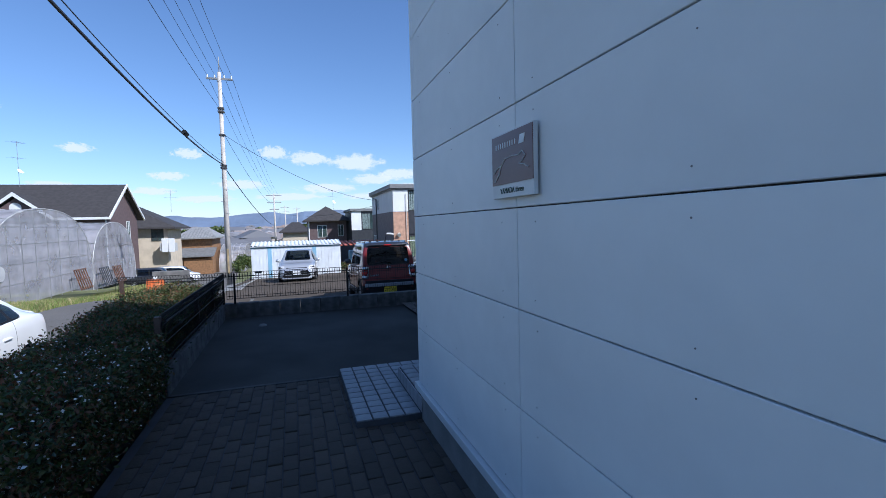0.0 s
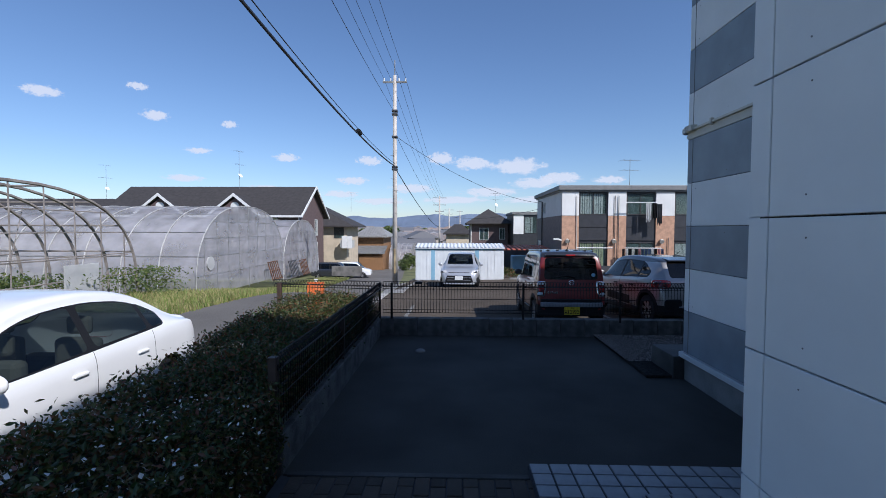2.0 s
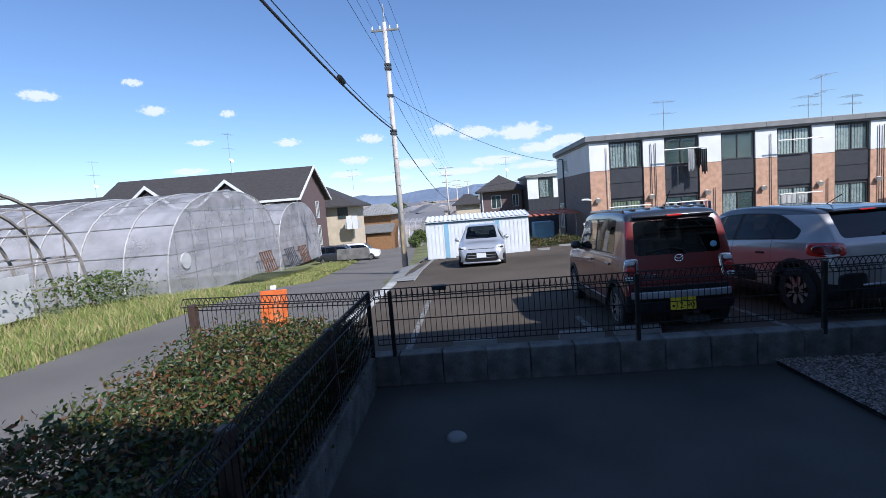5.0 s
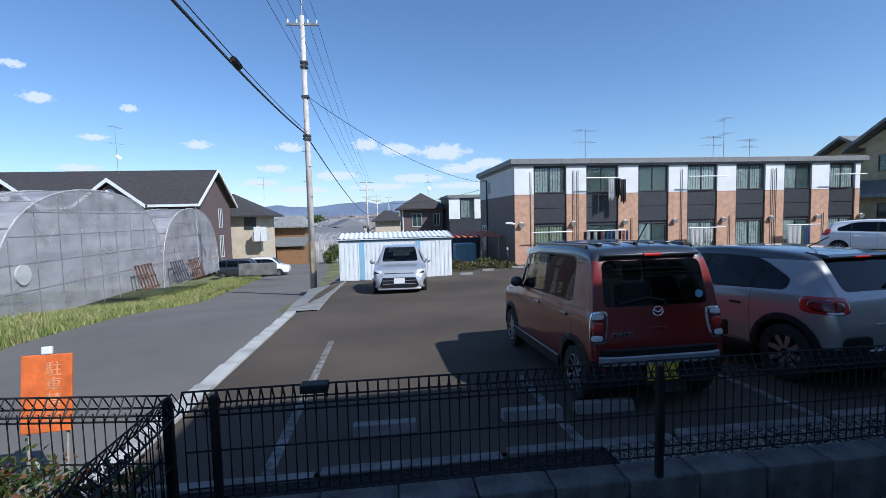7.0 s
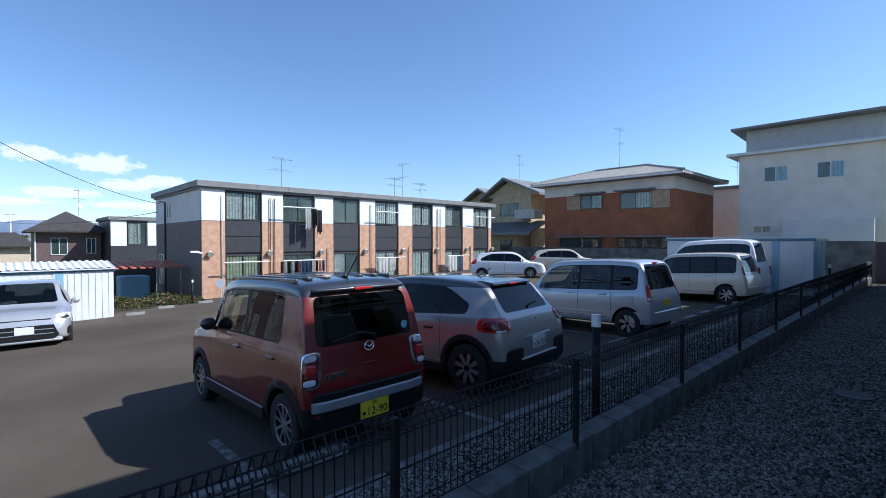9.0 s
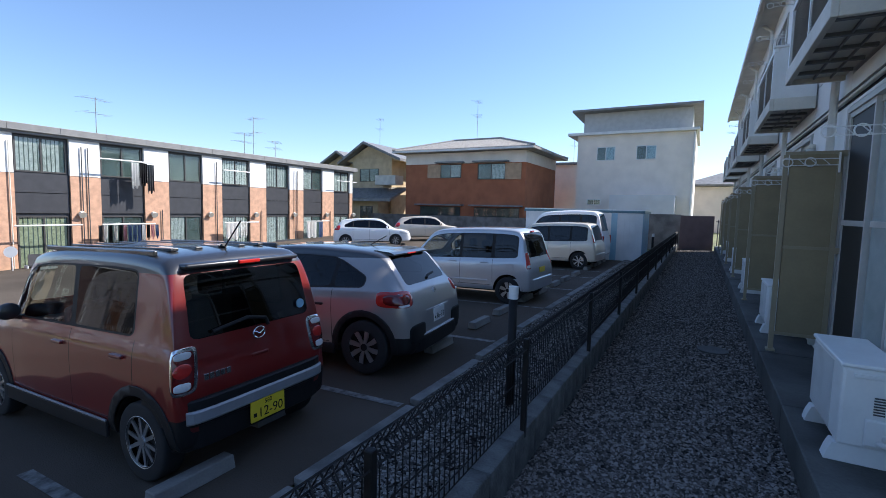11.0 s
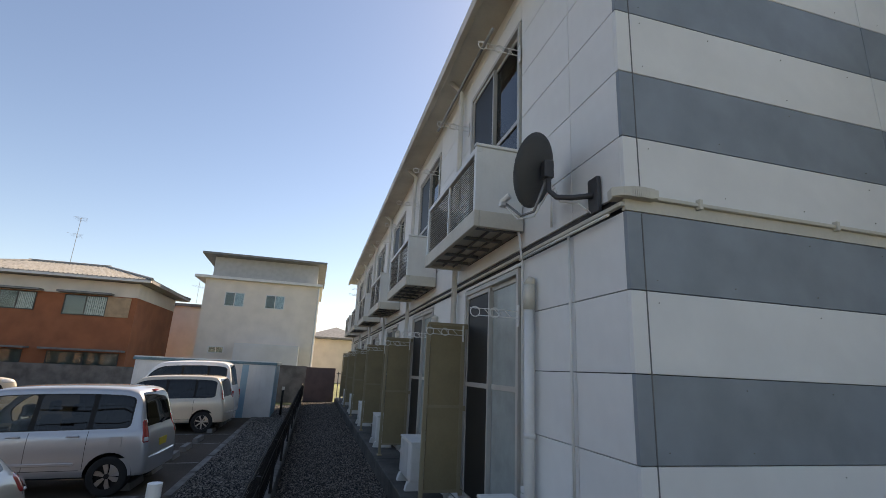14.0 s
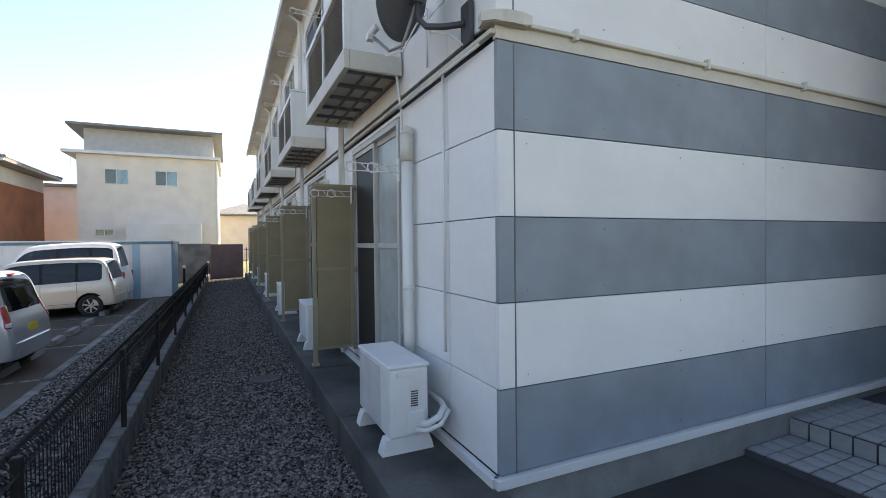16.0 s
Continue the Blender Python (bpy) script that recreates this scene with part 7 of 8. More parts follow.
bm = bmesh.new()
bx(bm, 4.88, 6.2, 55.97, 56, 1.2, 3.7)
part("white_panel", bm, FLAT_WHITE, mid2)
bm = bmesh.new()
bx(bm, 8.0, 9.5, 55.97, 56, 1.2, 3.7)
part("white_panel", bm, FLAT_WHITE, mid2)
pane_window(mid2, "s", 6.3, 7.9, 1.3, 3.5, 56, DARK_FRAME, curtain=(CURTAIN, 0.7))
mid3 = thing("small_house", pose(0, 0, 0), "small cream house with a dark roof", "house")
bm = bmesh.new()
bx(bm, -4.3, -0.4, 74, 80, -5, 0.9)
part("wall", bm, HOUSE_CREAM, mid3)
bm = bmesh.new()
hip_roof(bm, -4.9, 0.2, 73.4, 80.6, 1.1, 2.7, (-2.9, 77, -1.6, 77))
part("roof", bm, ROOF_DARK, mid3)
bm = bmesh.new()
bx(bm, -4.35, -0.35, 73.97, 74, -5, -1.3)
part("lower_wall", bm, HOUSE_BROWN, mid3)

# carport beside the flats, planting bed in front
port = thing("carport", pose(0, 0, 0), "carport with a red striped awning beside the shed", "carport")
bm = bmesh.new()
for i in range(11):
    x = 0.2 + i * 0.36
    bm = bmesh.new()
    prism(bm, [(27, 0.35), (31, 0.55), (31, 0.60), (27, 0.40)], "x", x, x + 0.2)
    part("awning_slat", bm, RED_ROOF, port)
for x in (0.4, 3.8):
    bm = bmesh.new()
    rod(bm, (x, 27.2, -1.4), (x, 27.2, 0.38), 0.04, 8)
    part("post", bm, STEEL, port)
bm = bmesh.new()
bx(bm, 0.3, 4.0, 33.5, 33.6, -1.6, 0.2)
part("back_screen", bm, DARK_METAL, port)
bm = bmesh.new()
bx(bm, 1.6, 3.0, 30, 31.2, -1.6, -0.2, 0.1)
part("covered_bike", bm, SHED_BLUE, port)
bm = bmesh.new()
bx(bm, 0.15, 3.9, 23.2, 26.5, -1.5, -1.12)
solid("garden_bed", bm, SOIL, kind="structure")


def garden_bush(r, n):
    x, y = r.uniform(0.2, 3.9, n), r.uniform(23.2, 26.4, n)
    return np.stack([x, y, -1.12 + r.random(n) ** 1.5 * (0.28 + 0.1 * np.sin(x * 3))], 1)


v, f = leaves(3500, garden_bush, 0.075, 41)
stuff("bed_plants", v, f, LEAF, "low shrubs in the garden bed", "shrubs")

# ---- flats across the lot ----
flats = thing("block_of_flats", pose(0, 0, 0), "two-storey flats with pink, white and dark panels", "building")
FX0, FX1, FY0, FY1, FB = 4.24, 25.95, 25.23, 34.4, -1.6
bm = bmesh.new()
bx(bm, FX0, FX1, FY0 + 0.15, FY1, FB, 4.4)
part("wall", bm, FLAT_DARK, flats)
# side wall: facade materials repeated in shade-darkened colours
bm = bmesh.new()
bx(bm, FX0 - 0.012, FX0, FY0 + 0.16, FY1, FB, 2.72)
part("side_siding", bm, BRICK_SHADED, flats, "pink siding in a shade-darkened tone")
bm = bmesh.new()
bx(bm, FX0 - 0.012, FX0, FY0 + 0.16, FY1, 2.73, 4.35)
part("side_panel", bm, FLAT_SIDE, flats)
bm = bmesh.new()
bx(bm, FX0 - 0.25, FX1 + 0.25, FY0 - 0.18, FY1 + 0.2, 4.38, 4.68, 0.02)
bx(bm, FX0 - 0.12, FX1 + 0.12, FY0 - 0.08, FY1 + 0.1, 4.28, 4.38)
part("roof", bm, FASCIA, flats)
bm = bmesh.new()
bm.free()
for i in range(13):
    bm = bmesh.new()
    x = FX0 + 0.9 + i * 1.75
    bx(bm, x, x + 0.18, FY0 - 0.19, FY0 - 0.17, 4.40, 4.66)
    part("fascia_clip", bm, FASCIA, flats)
piers = [(4.24, 5.34), (7.24, 8.41), (10.33, 11.53), (13.40, 14.57), (16.46, 17.66), (19.57, 20.80), (22.65, 23.83), (25.62, 25.95)]
for i, (a, b) in enumerate(piers):
    bm = bmesh.new()
    bx(bm, a, b, FY0, FY0 + 0.14, 2.72, 4.30)
    part("white_pier", bm, FLAT_WHITE, flats)
    bm = bmesh.new()
    bx(bm, a, b, FY0, FY0 + 0.14, FB, 2.70)
    part("pink_pier", bm, BRICK_PINK, flats, "pink brick-pattern siding")
    for dx in ((0.95, ) if i == 0 else (0.42, 0.66) if i in (1, 5) else (0.80,)):
        if a + dx < FX1:
            bm = bmesh.new()
            rod(bm, (a + dx, FY0 - 0.06, FB), (a + dx, FY0 - 0.06, 4.0 if i in (0, 1, 3, 5) else 1.3), 0.022, 8)
            part("pipe", bm, CREAM_TRIM if i == 0 else DARK_METAL, flats)
    bm = bmesh.new()
    rod(bm, (a + 0.35, FY0 - 0.02, 1.12), (a + 0.35, FY0 - 0.20, 1.02), 0.11, 10, 0.15)
    part("vent_hood", bm, CREAM_TRIM, flats)
greens = [CURTAIN, None, None, CURTAIN, CURTAIN, CURTAIN, CURTAIN]
for i in range(7):
    a, b = piers[i][1], piers[i + 1][0]
    bm = bmesh.new()
    bx(bm, a + 0.02, b - 0.02, FY0 + 0.08, FY0 + 0.145, 1.10, 1.92)
    part("spandrel", bm, FLAT_DARK, flats)
    bm = bmesh.new()
    bx(bm, a + 0.02, b - 0.02, FY0 + 0.08, FY0 + 0.145, 1.95, 2.74)
    part("spandrel", bm, FLAT_DARK, flats)
    pane_window(flats, "s", a + 0.06, b - 0.06, 2.78, 4.22, FY0 + 0.15, DARK_FRAME, curtain=(greens[i], (0.9, 0.5, 0.5, 1.0, 0.9, 0.5, 1.0)[i]) if greens[i] else None)
    pane_window(flats, "s", a + 0.06, b - 0.06, FB + 0.3, 0.98, FY0 + 0.15, DARK_FRAME, curtain=((CURTAIN_GREEN, 0.95) if i == 0 else (CURTAIN, 0.9) if i in (3, 4, 6) else (CURTAIN, 0.45) if i != 1 else None))
    for z in ((3.55,) if i in (1, 3, 6) else ()) + ((0.62,) if i in (0, 1, 3, 5) else ()):
        bm = bmesh.new()
        rod(bm, (a - 0.25, FY0 - 0.55, z), (b + 0.15, FY0 - 0.55, z), 0.03, 8)
        part("laundry_rail", bm, SIGN_WHITE, flats)
    bm = bmesh.new()
    bx(bm, a, b, FY0 - 0.9, FY0 - 0.86, FB + 0.05, -0.5)
    part("terrace_rail", bm, DARK_METAL, flats)


def garment(x, z, w, h, material):
    b = bmesh.new()
    n = 9
    top, low = [], []
    for k in range(n + 1):
        off = 0.035 * math.sin(k * 2.1 + x)
        top.append(b.verts.new((x + w * k / n, FY0 - 0.56 + off * 0.4, z)))
        low.append(b.verts.new((x + w * k / n, FY0 - 0.56 + off, z - h + 0.09 * math.sin(k * 1.3 + x))))
    for k in range(n):
        b.faces.new((top[k], top[k + 1], low[k + 1], low[k]))
    bmesh.ops.solidify(b, geom=b.faces[:], thickness=0.02)
    solid("garment", b, material, "garment hanging on a laundry rail", "clothes", "laundry at the flats")


CLOTHS = [BLACK, SIGN_WHITE, PAINT_DARK, CURTAIN, mat("pink_cloth", (0.55, 0.30, 0.32), 0.9), mat("blue_cloth", (0.12, 0.18, 0.32), 0.9)]
for x, z, w, h, c in ((9.45, 3.5, 0.34, 1.15, 1), (9.85, 3.5, 0.3, 1.0, 0), (10.15, 3.45, 0.32, 1.3, 2)):
    garment(x, z, w, h, CLOTHS[c])
random.seed(9)
for k in range(13):
    garment(8.0 + k * 0.205, 0.58, 0.16, random.uniform(0.6, 1.0), CLOTHS[random.randrange(6)])
for x, w, h, c in ((14.4, 0.8, 0.9, 1), (15.3, 0.5, 0.8, 3), (20.6, 0.9, 1.1, 1), (21.7, 0.4, 1.2, 5)):
    garment(x, 0.58, w, h, CLOTHS[c])
bm = bmesh.new()
rod(bm, (4.85, FY0 - 0.9, FB), (4.85, FY0 - 0.9, -0.42), 0.02, 6)
rod(bm, (4.85, FY0 - 0.9, -0.38), (4.79, FY0 - 0.97, -0.36), 0.10, 14, 0.22)
solid("dish_antenna", bm, SIGN_WHITE, "white dish antenna on the ground by the flats", "satellite dish")
bm = bmesh.new()
bx(bm, 5.3, 6.1, FY0 - 0.9, FY0 - 0.55, FB + 0.1, -0.95, 0.03)
solid("condenser_unit", bm, WHITE_PLASTIC, "white air-conditioner unit by the flats", "air conditioner")
cam_b = bmesh.new()
rod(cam_b, (4.2, FY0 - 0.05, 1.1), (3.9, FY0 - 0.35, 1.15), 0.05, 8)
bx(cam_b, 3.6, 4.0, FY0 - 0.5, FY0 - 0.3, 1.12, 1.22, 0.02)
solid("wall_camera", cam_b, WHITE_PLASTIC, "white floodlight on the flats' corner", "lamp")
bm = bmesh.new()
line(bm, [(FX0 - 0.06, 32.0, -1.4), (FX0 - 0.06, 32.0, 4.0), (FX0 - 0.06, 33.2, 4.1)], 0.05, 6)
solid("side_pipe", bm, DARK_METAL, "dark pipe on the flats' side wall", "pipe")
pane_window(flats, "w", 30.8, 31.6, 3.0, 3.9, FX0 - 0.012, SHUTTER_WHITE)
pane_window(flats, "w", 32.4, 33.6, -0.9, 0.9, FX0 - 0.012, SHUTTER_WHITE)
antenna(9.6, 28, 4.7, 2.1, False, 10)
antenna(17.5, 27, 4.7, 1.5, False, 10)
antenna(18.6, 27.5, 4.7, 2.7, False, 80)
antenna(20.4, 27.5, 4.7, 1.4, False, 30)
bm = bmesh.new()
bx(bm, 14.6, 19.8, 28, 29.5, 4.68, 4.95, 0.02)
solid("roof_duct", bm, FASCIA, "grey low duct on the flats' roof", "duct")

# ---- houses beyond the lot ----
orange = thing("orange_house", pose(0, 0, 0), "two-storey house with orange walls and a tiled hip roof", "house")
bm = bmesh.new()
bx(bm, 33, 41.5, 13.6, 24.9, -0.6, 5.55)
part("wall", bm, HOUSE_ORANGE, orange)
bm = bmesh.new()
bx(bm, 32.99, 41.51, 13.59, 24.91, 5.56, 6.5)
part("upper_wall", bm, HOUSE_OFFWHITE, orange)
bm = bmesh.new()
hip_roof(bm, 32.1, 42.4, 12.7, 25.8, 6.72, 8.1, (37.2, 17.4, 37.2, 22.2))
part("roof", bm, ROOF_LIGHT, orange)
bm = bmesh.new()
for y in span(12.95, 25.55, 0.27):
    k = clamp(min((y - 12.7) / 4.7, (25.8 - y) / 3.6), 0.02, 1)
    line(bm, [(32.08, y, 6.74), (32.1 + 5.1 * k, y, 6.75 + 1.38 * k)], 0.045, 5)
for x in span(32.3, 42.2, 0.27):
    k = clamp(1 - abs(x - 37.2) / 5.1, 0.02, 1)
    line(bm, [(x, 12.7, 6.74), (x, 12.7 + 4.7 * k, 6.75 + 1.38 * k)], 0.045, 5)
line(bm, [(37.2, 17.2, 8.16), (37.2, 22.4, 8.16)], 0.13, 8)
line(bm, [(32.1, 12.7, 6.78), (37.2, 17.4, 8.16)], 0.10, 8)
line(bm, [(32.1, 25.8, 6.78), (37.2, 22.2, 8.16)], 0.10, 8)
line(bm, [(42.4, 12.7, 6.78), (37.2, 17.4, 8.16)], 0.10, 8)
part("roof_tile", bm, ROOF_LIGHT, orange)
bm = bmesh.new()
bx(bm, 32.0, 32.12, 12.7, 25.8, 6.52, 6.66)
part("gutter", bm, SHUTTER_WHITE, orange)
for y0, y1, z0, z1, sh in ((19.3, 21.3, 4.35, 5.5, (21.3, 22.6)), (15.3, 17.75, 4.2, 5.5, (13.95, 15.3)), (19.3, 23.3, 0.4, 1.9, None), (14.0, 18.0, 0.9, 1.9, None)):
    pane_window(orange, "w", y0, y1, z0, z1, 33, DARK_FRAME, sh, (CURTAIN, 0.5) if z0 > 4 else None)
    bm = bmesh.new()
    bx(bm, 32.4, 33, y0 - 0.3, y1 + 0.3, z1 + 0.08, z1 + 0.2)
    part("window_hood", bm, ROOF_TILE, orange)
antenna(36.6, 19.6, 7.95, 3.6, False, 15)
bm = bmesh.new()
bx(bm, 30.6, 30.8, 8, 27, -0.8, 1.15)
solid("garden_wall", bm, GARDEN_WALL, kind="structure")

cr = thing("offwhite_house", pose(0, 0, 0), "off-white modern house with a mono-pitch roof", "house")
bm = bmesh.new()
bx(bm, 37, 46, 1.9, 10.55, -0.5, 7.95)
part("wall", bm, HOUSE_OFFWHITE, cr)
bm = bmesh.new()
bx(bm, 37.4, 46, 2.2, 10.2, 8.15, 9.8)
part("upper_wall", bm, HOUSE_GREY, cr)
bm = bmesh.new()
bx(bm, 36.6, 46.2, 1.7, 11.3, 7.95, 8.15)
part("lower_roof", bm, SHUTTER_WHITE, cr)
bm = bmesh.new()
prism(bm, [(36.5, 9.82), (46.8, 9.36), (46.8, 9.52), (36.5, 9.98)], "y", 1.55, 11.0)
part("roof", bm, FASCIA, cr)
# half of each window shows the sky's reflection as pale blue colour
pane_window(cr, "w", 7.56, 9.0, 5.9, 7.0, 37, curtain=(SKY_REFLECTION, 0.5))
pane_window(cr, "w", 4.54, 6.0, 5.9, 7.0, 37, curtain=(SKY_REFLECTION, 0.5))
pane_window(cr, "w", 8.5, 9.6, 2.3, 2.8, 37)
bm = bmesh.new()
rod(bm, (36.95, 2.0, -0.4), (36.95, 2.0, 7.9), 0.06, 8)
part("downpipe", bm, SHUTTER_WHITE, cr)
bm = bmesh.new()
bx(bm, 35.6, 37, 3.0, 7.6, -0.4, 3.1)
part("lean_to", bm, FLAT_SIDE, cr)
cr2 = thing("cream_cottage", pose(0, 0, 0), "small cream house with a tiled roof behind the alley", "house")
bm = bmesh.new()
bx(bm, 52, 60, -3, 2.4, -0.5, 4.6)
part("wall", bm, HOUSE_OFFWHITE, cr2)
bm = bmesh.new()
hip_roof(bm, 51.2, 61, -4, 3.2, 4.8, 6.2, (55, -0.4, 58, -0.4))
part("roof", bm, ROOF_TILE, cr2)
cr3 = thing("cream_annex", pose(0, 0, 0), "narrow cream house between its neighbours", "house")
bm = bmesh.new()
bx(bm, 47, 54, 11.5, 16, -0.5, 6.6)
part("wall", bm, HOUSE_OFFWHITE, cr3)
bm = bmesh.new()
bx(bm, 46.6, 54.4, 11.2, 16.4, 6.6, 6.85)
part("roof", bm, ROOF_TILE, cr3)
antenna(48, 13.5, 6.85, 3.0, False, 0)

tanh = thing("tan_house", pose(0, 0, 0), "old tan house with several grey tiled gable roofs", "house")
bm = bmesh.new()
bx(bm, 36, 42, 28.6, 33.6, -0.9, 6.6)
prism(bm, [(27.6, 6.4), (34.6, 6.4), (31.6, 8.0)], "x", 36.2, 42)
part("wall", bm, HOUSE_TAN, tanh)
bm = bmesh.new()
for (ya, za), (yb, zb) in (((27.2, 6.5), (31.8, 8.35)), ((35.2, 6.3), (31.8, 8.35))):
    prism(bm, [(ya, za), (yb, zb), (yb, zb - 0.25), (ya, za - 0.25)], "x", 35.4, 42.6)
part("roof", bm, ROOF_TILE, tanh)
bm = bmesh.new()
bx(bm, 37, 42, 33.6, 38.5, -0.9, 5.9)
prism(bm, [(33.4, 5.8), (39.2, 5.8), (36.2, 7.3)], "x", 37.2, 42)
part("rear_wing", bm, HOUSE_TAN, tanh)
bm = bmesh.new()
for (ya, za), (yb, zb) in (((33.0, 5.9), (36.2, 7.7)), ((39.8, 5.7), (36.2, 7.7))):
    prism(bm, [(ya, za), (yb, zb), (yb, zb - 0.25), (ya, za - 0.25)], "x", 36.3, 42.6)
part("rear_roof", bm, ROOF_TILE, tanh)
bm = bmesh.new()
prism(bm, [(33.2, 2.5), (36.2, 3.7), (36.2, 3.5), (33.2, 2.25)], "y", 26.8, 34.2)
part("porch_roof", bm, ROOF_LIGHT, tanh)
bm = bmesh.new()
tile_rows(bm, (33.2, 26.8, 2.52), (33.2, 34.2, 2.52), (36.2, 26.8, 3.72), (36.2, 34.2, 3.72), 28, 0.05)
part("roof_tile", bm, ROOF_LIGHT, tanh)
bm = bmesh.new()
bx(bm, 34.0, 36, 28.8, 33.4, -0.9, 2.5)
part("porch_wall", bm, HOUSE_TAN, tanh)
bm = bmesh.new()
bx(bm, 34.6, 36, 27.2, 29.6, 3.9, 4.8)
part("balcony", bm, CREAM_TRIM, tanh)
pane_window(tanh, "w", 30.2, 32.6, 4.3, 5.6, 36, DARK_FRAME)
pane_window(tanh, "w", 29.4, 30.9, 0.2, 1.8, 34.0, DARK_FRAME)
antenna(38, 31.6, 8.2, 2.8, False, 25)

# end of the alley
bm = bmesh.new()
bx(bm, 22.9, 23.05, 0.66, 2.1, -0.1, 1.66)
solid("gate", bm, HOUSE_BROWN, "brown panel gate closing the end of the alley", "gate")
bm = bmesh.new()
bx(bm, 23.2, 23.4, 2.1, 8, -0.4, 1.7)
solid("garden_wall", bm, GARDEN_WALL, kind="structure")
bm = bmesh.new()
for y in (0.1, 0.3, 0.5):
    rod(bm, (22.8, y, 0.0), (22.8, y, 1.5), 0.02, 6)
rod(bm, (22.8, 0.0, 1.4), (22.8, 0.6, 1.4), 0.02, 6)
solid("side_gate", bm, DARK_METAL, "narrow dark metal gate at the alley's end", "gate")

# low wall and grass by the far cars
bm = bmesh.new()
bx(bm, -14.5, -11.6, 38.4, 38.6, -2.7, -1.75, 0.02)
solid("low_wall", bm, GARDEN_WALL, kind="structure")


# ---- distance ----
def far_town():
    """Rows of small houses down the slope: their walls and their roofs."""
    r = random.Random(5)
    walls, roofs = bmesh.new(), bmesh.new()
    for k in range(1500):
        near = k < 420
        y = r.uniform(120, 260) if near else 170 + 700 * r.random() ** 1.4
        x = r.uniform(-0.16, 0.10) * y if near else r.uniform(-0.55, 0.35) * y
        if abs(x + 5) < 5 and y < 150 or (x > -4 and y < 100):
            continue
        z = land_z(x, y)
        w, d, h = r.uniform(5, 9), r.uniform(5, 9), r.uniform(2.2, 4.6)
        if r.random() < 0.05:
            w, h = w * 1.6, h * 1.5
        m = Matrix.Translation((x, y, z)) @ Matrix.Rotation(r.choice((0, math.pi / 2)) + r.uniform(-0.25, 0.25), 4, "Z")
        vs = bmesh.ops.create_cube(walls, size=1)["verts"]
        bmesh.ops.transform(walls, matrix=m @ Matrix.LocRotScale((0, 0, h / 2 - 0.5), None, (w, d, h + 1)), verts=vs)
        rise, e = r.uniform(1.0, 1.9), 0.5
        inset = w * r.choice((0.22, 0.5))
        q = [roofs.verts.new(m @ Vector(c)) for c in ((-w / 2 - e, -d / 2 - e, h - 0.1), (w / 2 + e, -d / 2 - e, h - 0.1), (w / 2 + e, d / 2 + e, h - 0.1), (-w / 2 - e, d / 2 + e, h - 0.1), (-inset, 0, h + rise), (inset, 0, h + rise))]
        for f in ((0, 1, 5, 4), (1, 2, 5), (2, 3, 4, 5), (3, 0, 4)):
            roofs.faces.new([q[i] for i in f])
    return walls, roofs


TOWN_WALL = mat_island("town_wall", [(0.55, 0.50, 0.42), (0.42, 0.36, 0.30), (0.66, 0.64, 0.60), (0.35, 0.25, 0.18)], 0.85)
TOWN_ROOF = mat_island("town_roof", [(0.12, 0.12, 0.13), (0.20, 0.20, 0.21), (0.24, 0.17, 0.13), (0.30, 0.30, 0.31)], 0.75)
town_walls, town_roofs = far_town()
solid("distant_town", town_walls, TOWN_WALL, "small pale houses of a distant town", "town", kind="stuff")
solid("distant_roofs", town_roofs, TOWN_ROOF, "grey tiled roofs of a distant town", "town", kind="stuff")


def wood_places(r, n):
    k = r.integers(0, 14, n)
    cx = np.array([2, 8, 14, -30, -45, -60, 20, 28, -80, 60, 75, -20, -52, 38])[k]
    cy = np.array([150, 158, 150, 190, 210, 180, 165, 170, 230, 120, 130, 260, 330, 210])[k]
    d = r.normal(size=(n, 3))
    d /= np.linalg.norm(d, axis=1)[:, None]
    rad = (4.5 * (0.7 + 0.3 * np.sin(k)) * r.random(n) ** 0.4)[:, None]
    return np.stack([cx, cy, np.array([land_z(a, b) for a, b in zip(cx, cy)]) + 5.5], 1) + d * rad * np.array([1.3, 1.2, 1.0])


v, f = leaves(9000, wood_places, 0.75, 51)
stuff("far_trees", v, f, WEED, "dark green trees between distant houses", "trees")


def near_bush(r, n):
    d = r.normal(size=(n, 3))
    d /= np.linalg.norm(d, axis=1)[:, None]
    k = r.integers(0, 3, n)
    c = np.array([(-9.6, 63, -2.6), (-8.9, 64, -3.0), (-9.9, 60, -3.2)])[k]
    return c + d * (0.9 * r.random(n) ** 0.4)[:, None]


v, f = leaves(2500, near_bush, 0.16, 52)
stuff("roadside_bush", v, f, WEED, "green bush beside the lower road", "bush")
# distance haze is painted into the hills' blue-grey colour
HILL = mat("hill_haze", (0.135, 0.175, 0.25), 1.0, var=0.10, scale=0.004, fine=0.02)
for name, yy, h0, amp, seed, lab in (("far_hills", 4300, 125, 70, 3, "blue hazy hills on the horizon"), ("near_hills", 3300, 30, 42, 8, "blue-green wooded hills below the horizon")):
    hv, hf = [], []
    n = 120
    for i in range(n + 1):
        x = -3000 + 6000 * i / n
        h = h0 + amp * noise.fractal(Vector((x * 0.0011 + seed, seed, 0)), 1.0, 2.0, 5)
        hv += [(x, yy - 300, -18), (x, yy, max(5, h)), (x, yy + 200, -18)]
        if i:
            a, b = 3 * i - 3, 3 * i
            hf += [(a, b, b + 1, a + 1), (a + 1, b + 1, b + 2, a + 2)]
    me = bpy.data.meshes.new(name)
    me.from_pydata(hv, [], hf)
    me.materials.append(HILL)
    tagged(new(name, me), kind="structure")

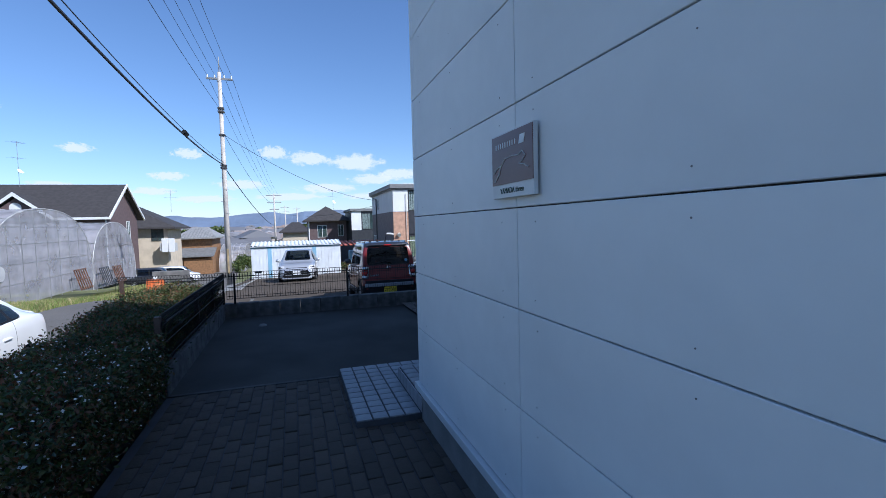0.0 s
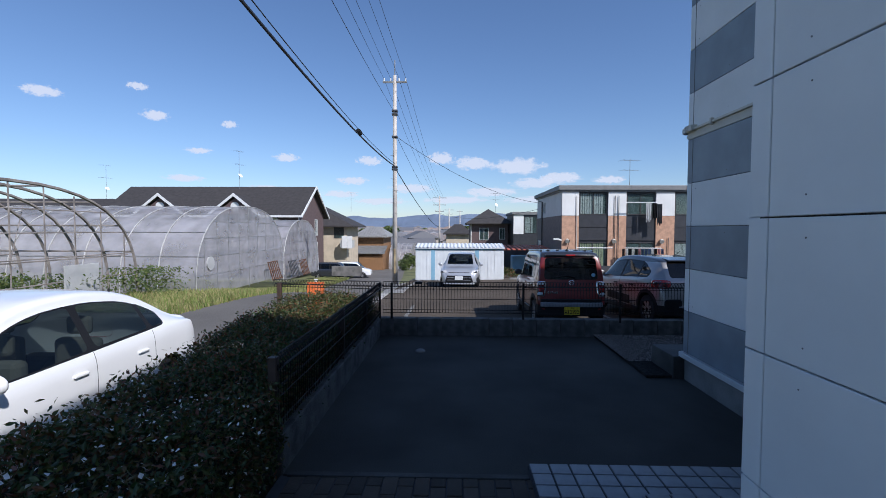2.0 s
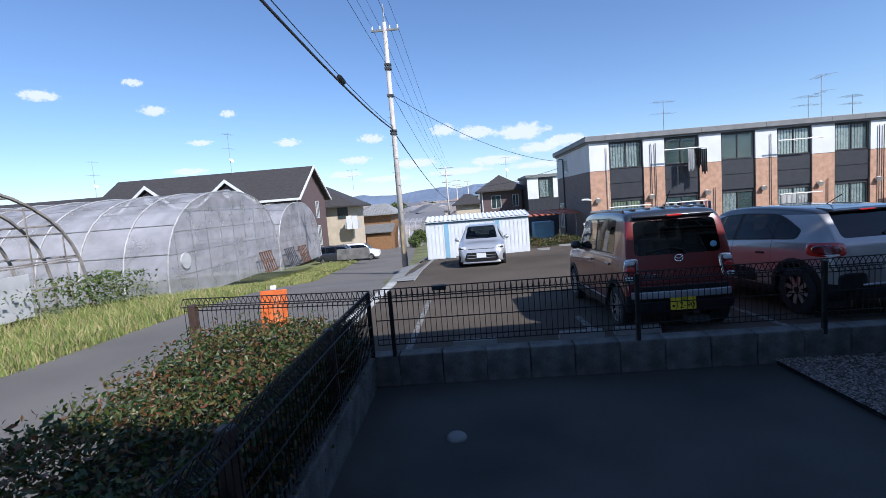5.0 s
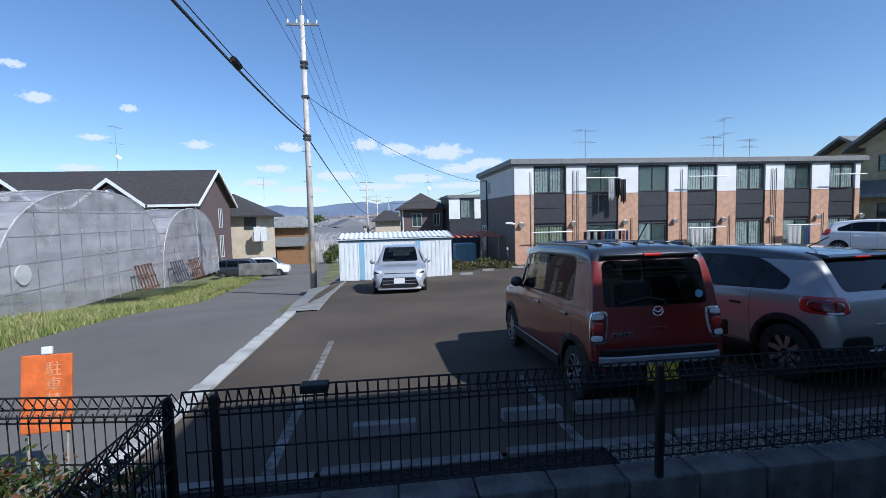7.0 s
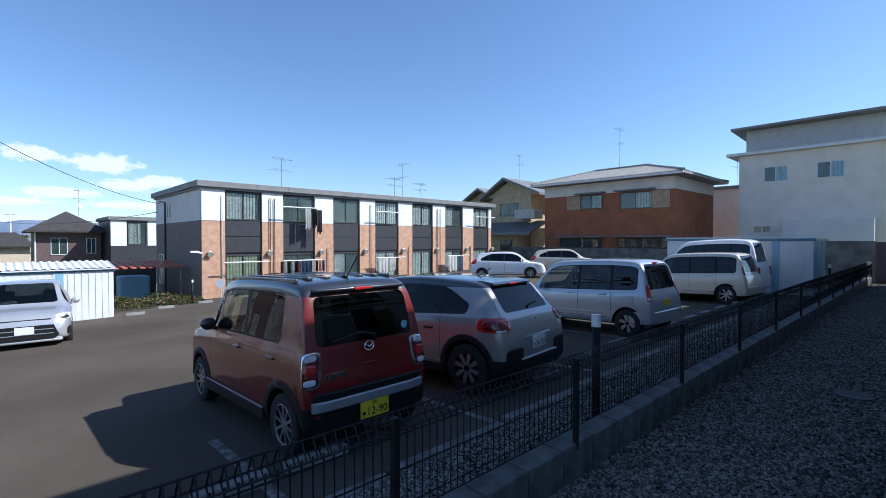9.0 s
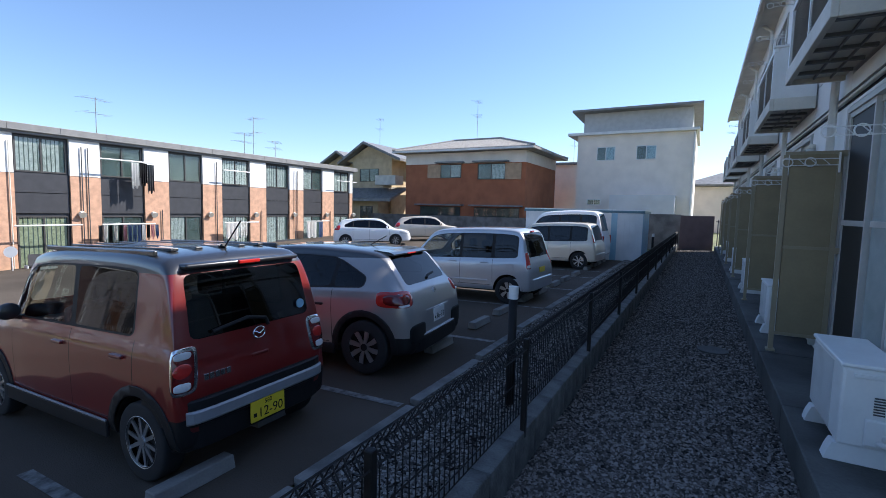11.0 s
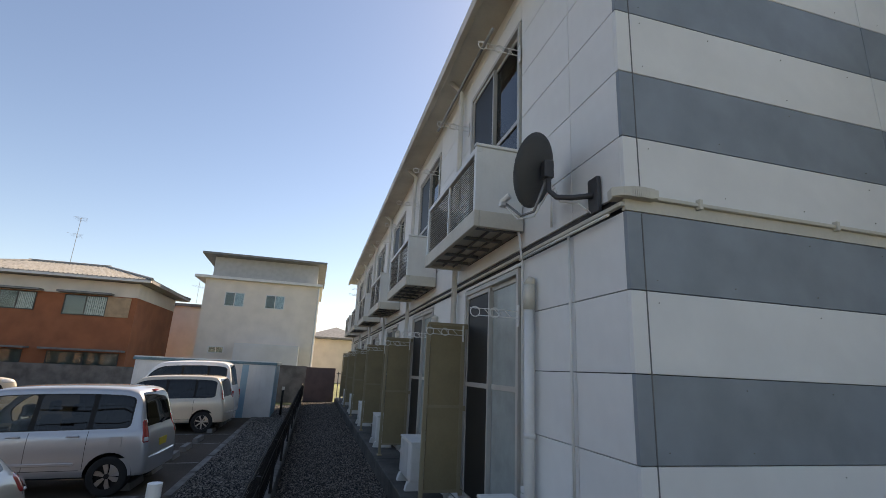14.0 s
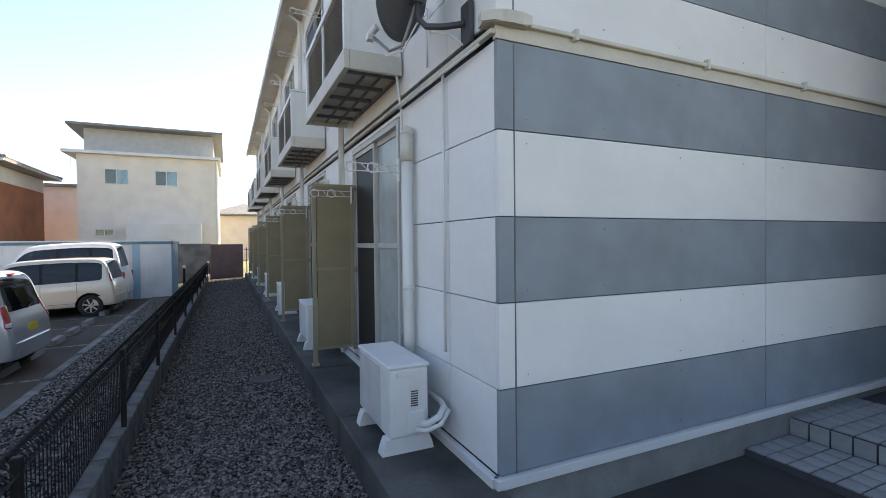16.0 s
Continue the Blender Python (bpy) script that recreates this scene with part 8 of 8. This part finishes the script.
# clouds: soft patches far off
CLOUD = bpy.data.materials.new("cloud")
CLOUD.use_nodes = True
cn, cl = CLOUD.node_tree.nodes, CLOUD.node_tree.links
cn.remove(cn["Principled BSDF"])
tc, no, gr = cn.new("ShaderNodeTexCoord"), cn.new("ShaderNodeTexNoise"), cn.new("ShaderNodeTexGradient")
gr.gradient_type = "SPHERICAL"
info, addv = cn.new("ShaderNodeObjectInfo"), cn.new("ShaderNodeVectorMath")
scale_r = cn.new("ShaderNodeMath")
scale_r.operation, scale_r.inputs[1].default_value = "MULTIPLY", 40
cl.new(info.outputs["Random"], scale_r.inputs[0])
cl.new(tc.outputs["Object"], addv.inputs[0])
comb = cn.new("ShaderNodeCombineXYZ")
cl.new(scale_r.outputs[0], comb.inputs[2])
cl.new(comb.outputs[0], addv.inputs[1])
mapn = cn.new("ShaderNodeMapping")
mapn.inputs["Scale"].default_value = (1.3, 0.6, 1.0)
cl.new(addv.outputs[0], mapn.inputs["Vector"])
no.inputs["Scale"].default_value, no.inputs["Detail"].default_value, no.inputs["Roughness"].default_value = 3.6, 10, 0.62
cl.new(mapn.outputs[0], no.inputs["Vector"])
cl.new(tc.outputs["Object"], gr.inputs["Vector"])
prod = cn.new("ShaderNodeMath")
prod.operation = "MULTIPLY_ADD"
cl.new(gr.outputs["Fac"], prod.inputs[0])
prod.inputs[1].default_value = 0.75
cl.new(no.outputs["Fac"], prod.inputs[2])
mr = cn.new("ShaderNodeMapRange")
mr.interpolation_type = "SMOOTHSTEP"
mr.inputs["From Min"].default_value, mr.inputs["From Max"].default_value, mr.inputs["To Max"].default_value = 0.68, 0.98, 0.85
cl.new(prod.outputs[0], mr.inputs["Value"])
edge = cn.new("ShaderNodeMath")
edge.operation = "MULTIPLY"
mr2 = cn.new("ShaderNodeMapRange")
mr2.inputs["From Max"].default_value = 0.3
cl.new(gr.outputs["Fac"], mr2.inputs["Value"])
cl.new(mr.outputs[0], edge.inputs[0])
cl.new(mr2.outputs[0], edge.inputs[1])
em, tr, mx = cn.new("ShaderNodeEmission"), cn.new("ShaderNodeBsdfTransparent"), cn.new("ShaderNodeMixShader")
em.inputs["Color"].default_value, em.inputs["Strength"].default_value = (1, 0.985, 0.97, 1), 0.72
cl.new(edge.outputs[0], mx.inputs[0])
cl.new(tr.outputs[0], mx.inputs[1])
cl.new(em.outputs[0], mx.inputs[2])
cl.new(mx.outputs[0], cn["Material Output"].inputs["Surface"])
cb = bmesh.new()
bmesh.ops.create_grid(cb, x_segments=1, y_segments=1, size=1)
cloud_mesh = mesh_of("cloud", cb, CLOUD)
# each: bearing, rise above the horizon, half width and half height, all in degrees
for az, el, hw, hh in ((7.5, 7.6, 4.6, 1.5), (2.0, 8.0, 3.6, 1.2), (12.5, 6.2, 3.6, 0.9), (9.5, 5.6, 4.5, 1.0), (-1.8, 8.6, 2.4, 1.1), (-5.5, 5.0, 4.0, 0.9), (4, 4.6, 5.0, 0.9), (-10.5, 8.2, 2.4, 0.8), (-20, 8.2, 2.2, 0.7), (-12.5, 5.8, 2.8, 0.7), (-14, 4.2, 3.4, 0.6), (14.5, 4.6, 4.0, 0.8),
                        (-33, 11.6, 2.0, 0.8), (-34.5, 14.2, 1.4, 0.6), (-26, 11.4, 1.3, 0.6), (-29, 8.4, 2.0, 0.5), (-42, 12.5, 2.4, 0.8), (18, 5.8, 2.6, 0.7), (-22.0, 4.6, 3.4, 0.6), (-30.5, 5.4, 3.0, 0.6), (0.0, 3.6, 6.0, 0.7), (10, 3.6, 6.0, 0.7), (-9, 3.4, 5.0, 0.6)):
    D = 3900
    a, e = radians(az), radians(el)
    pos = Vector((math.sin(a) * D, math.cos(a) * D, math.tan(e) * D))
    ob = new("cloud", cloud_mesh)
    ob.matrix_basis = Matrix.Translation(pos) @ (-pos).to_track_quat("Z", "Y").to_matrix().to_4x4() @ Matrix.Diagonal((D * math.tan(radians(hw)), D * math.tan(radians(hh)), 1, 1))
    ob.visible_shadow = False
    tagged(ob, kind="structure")
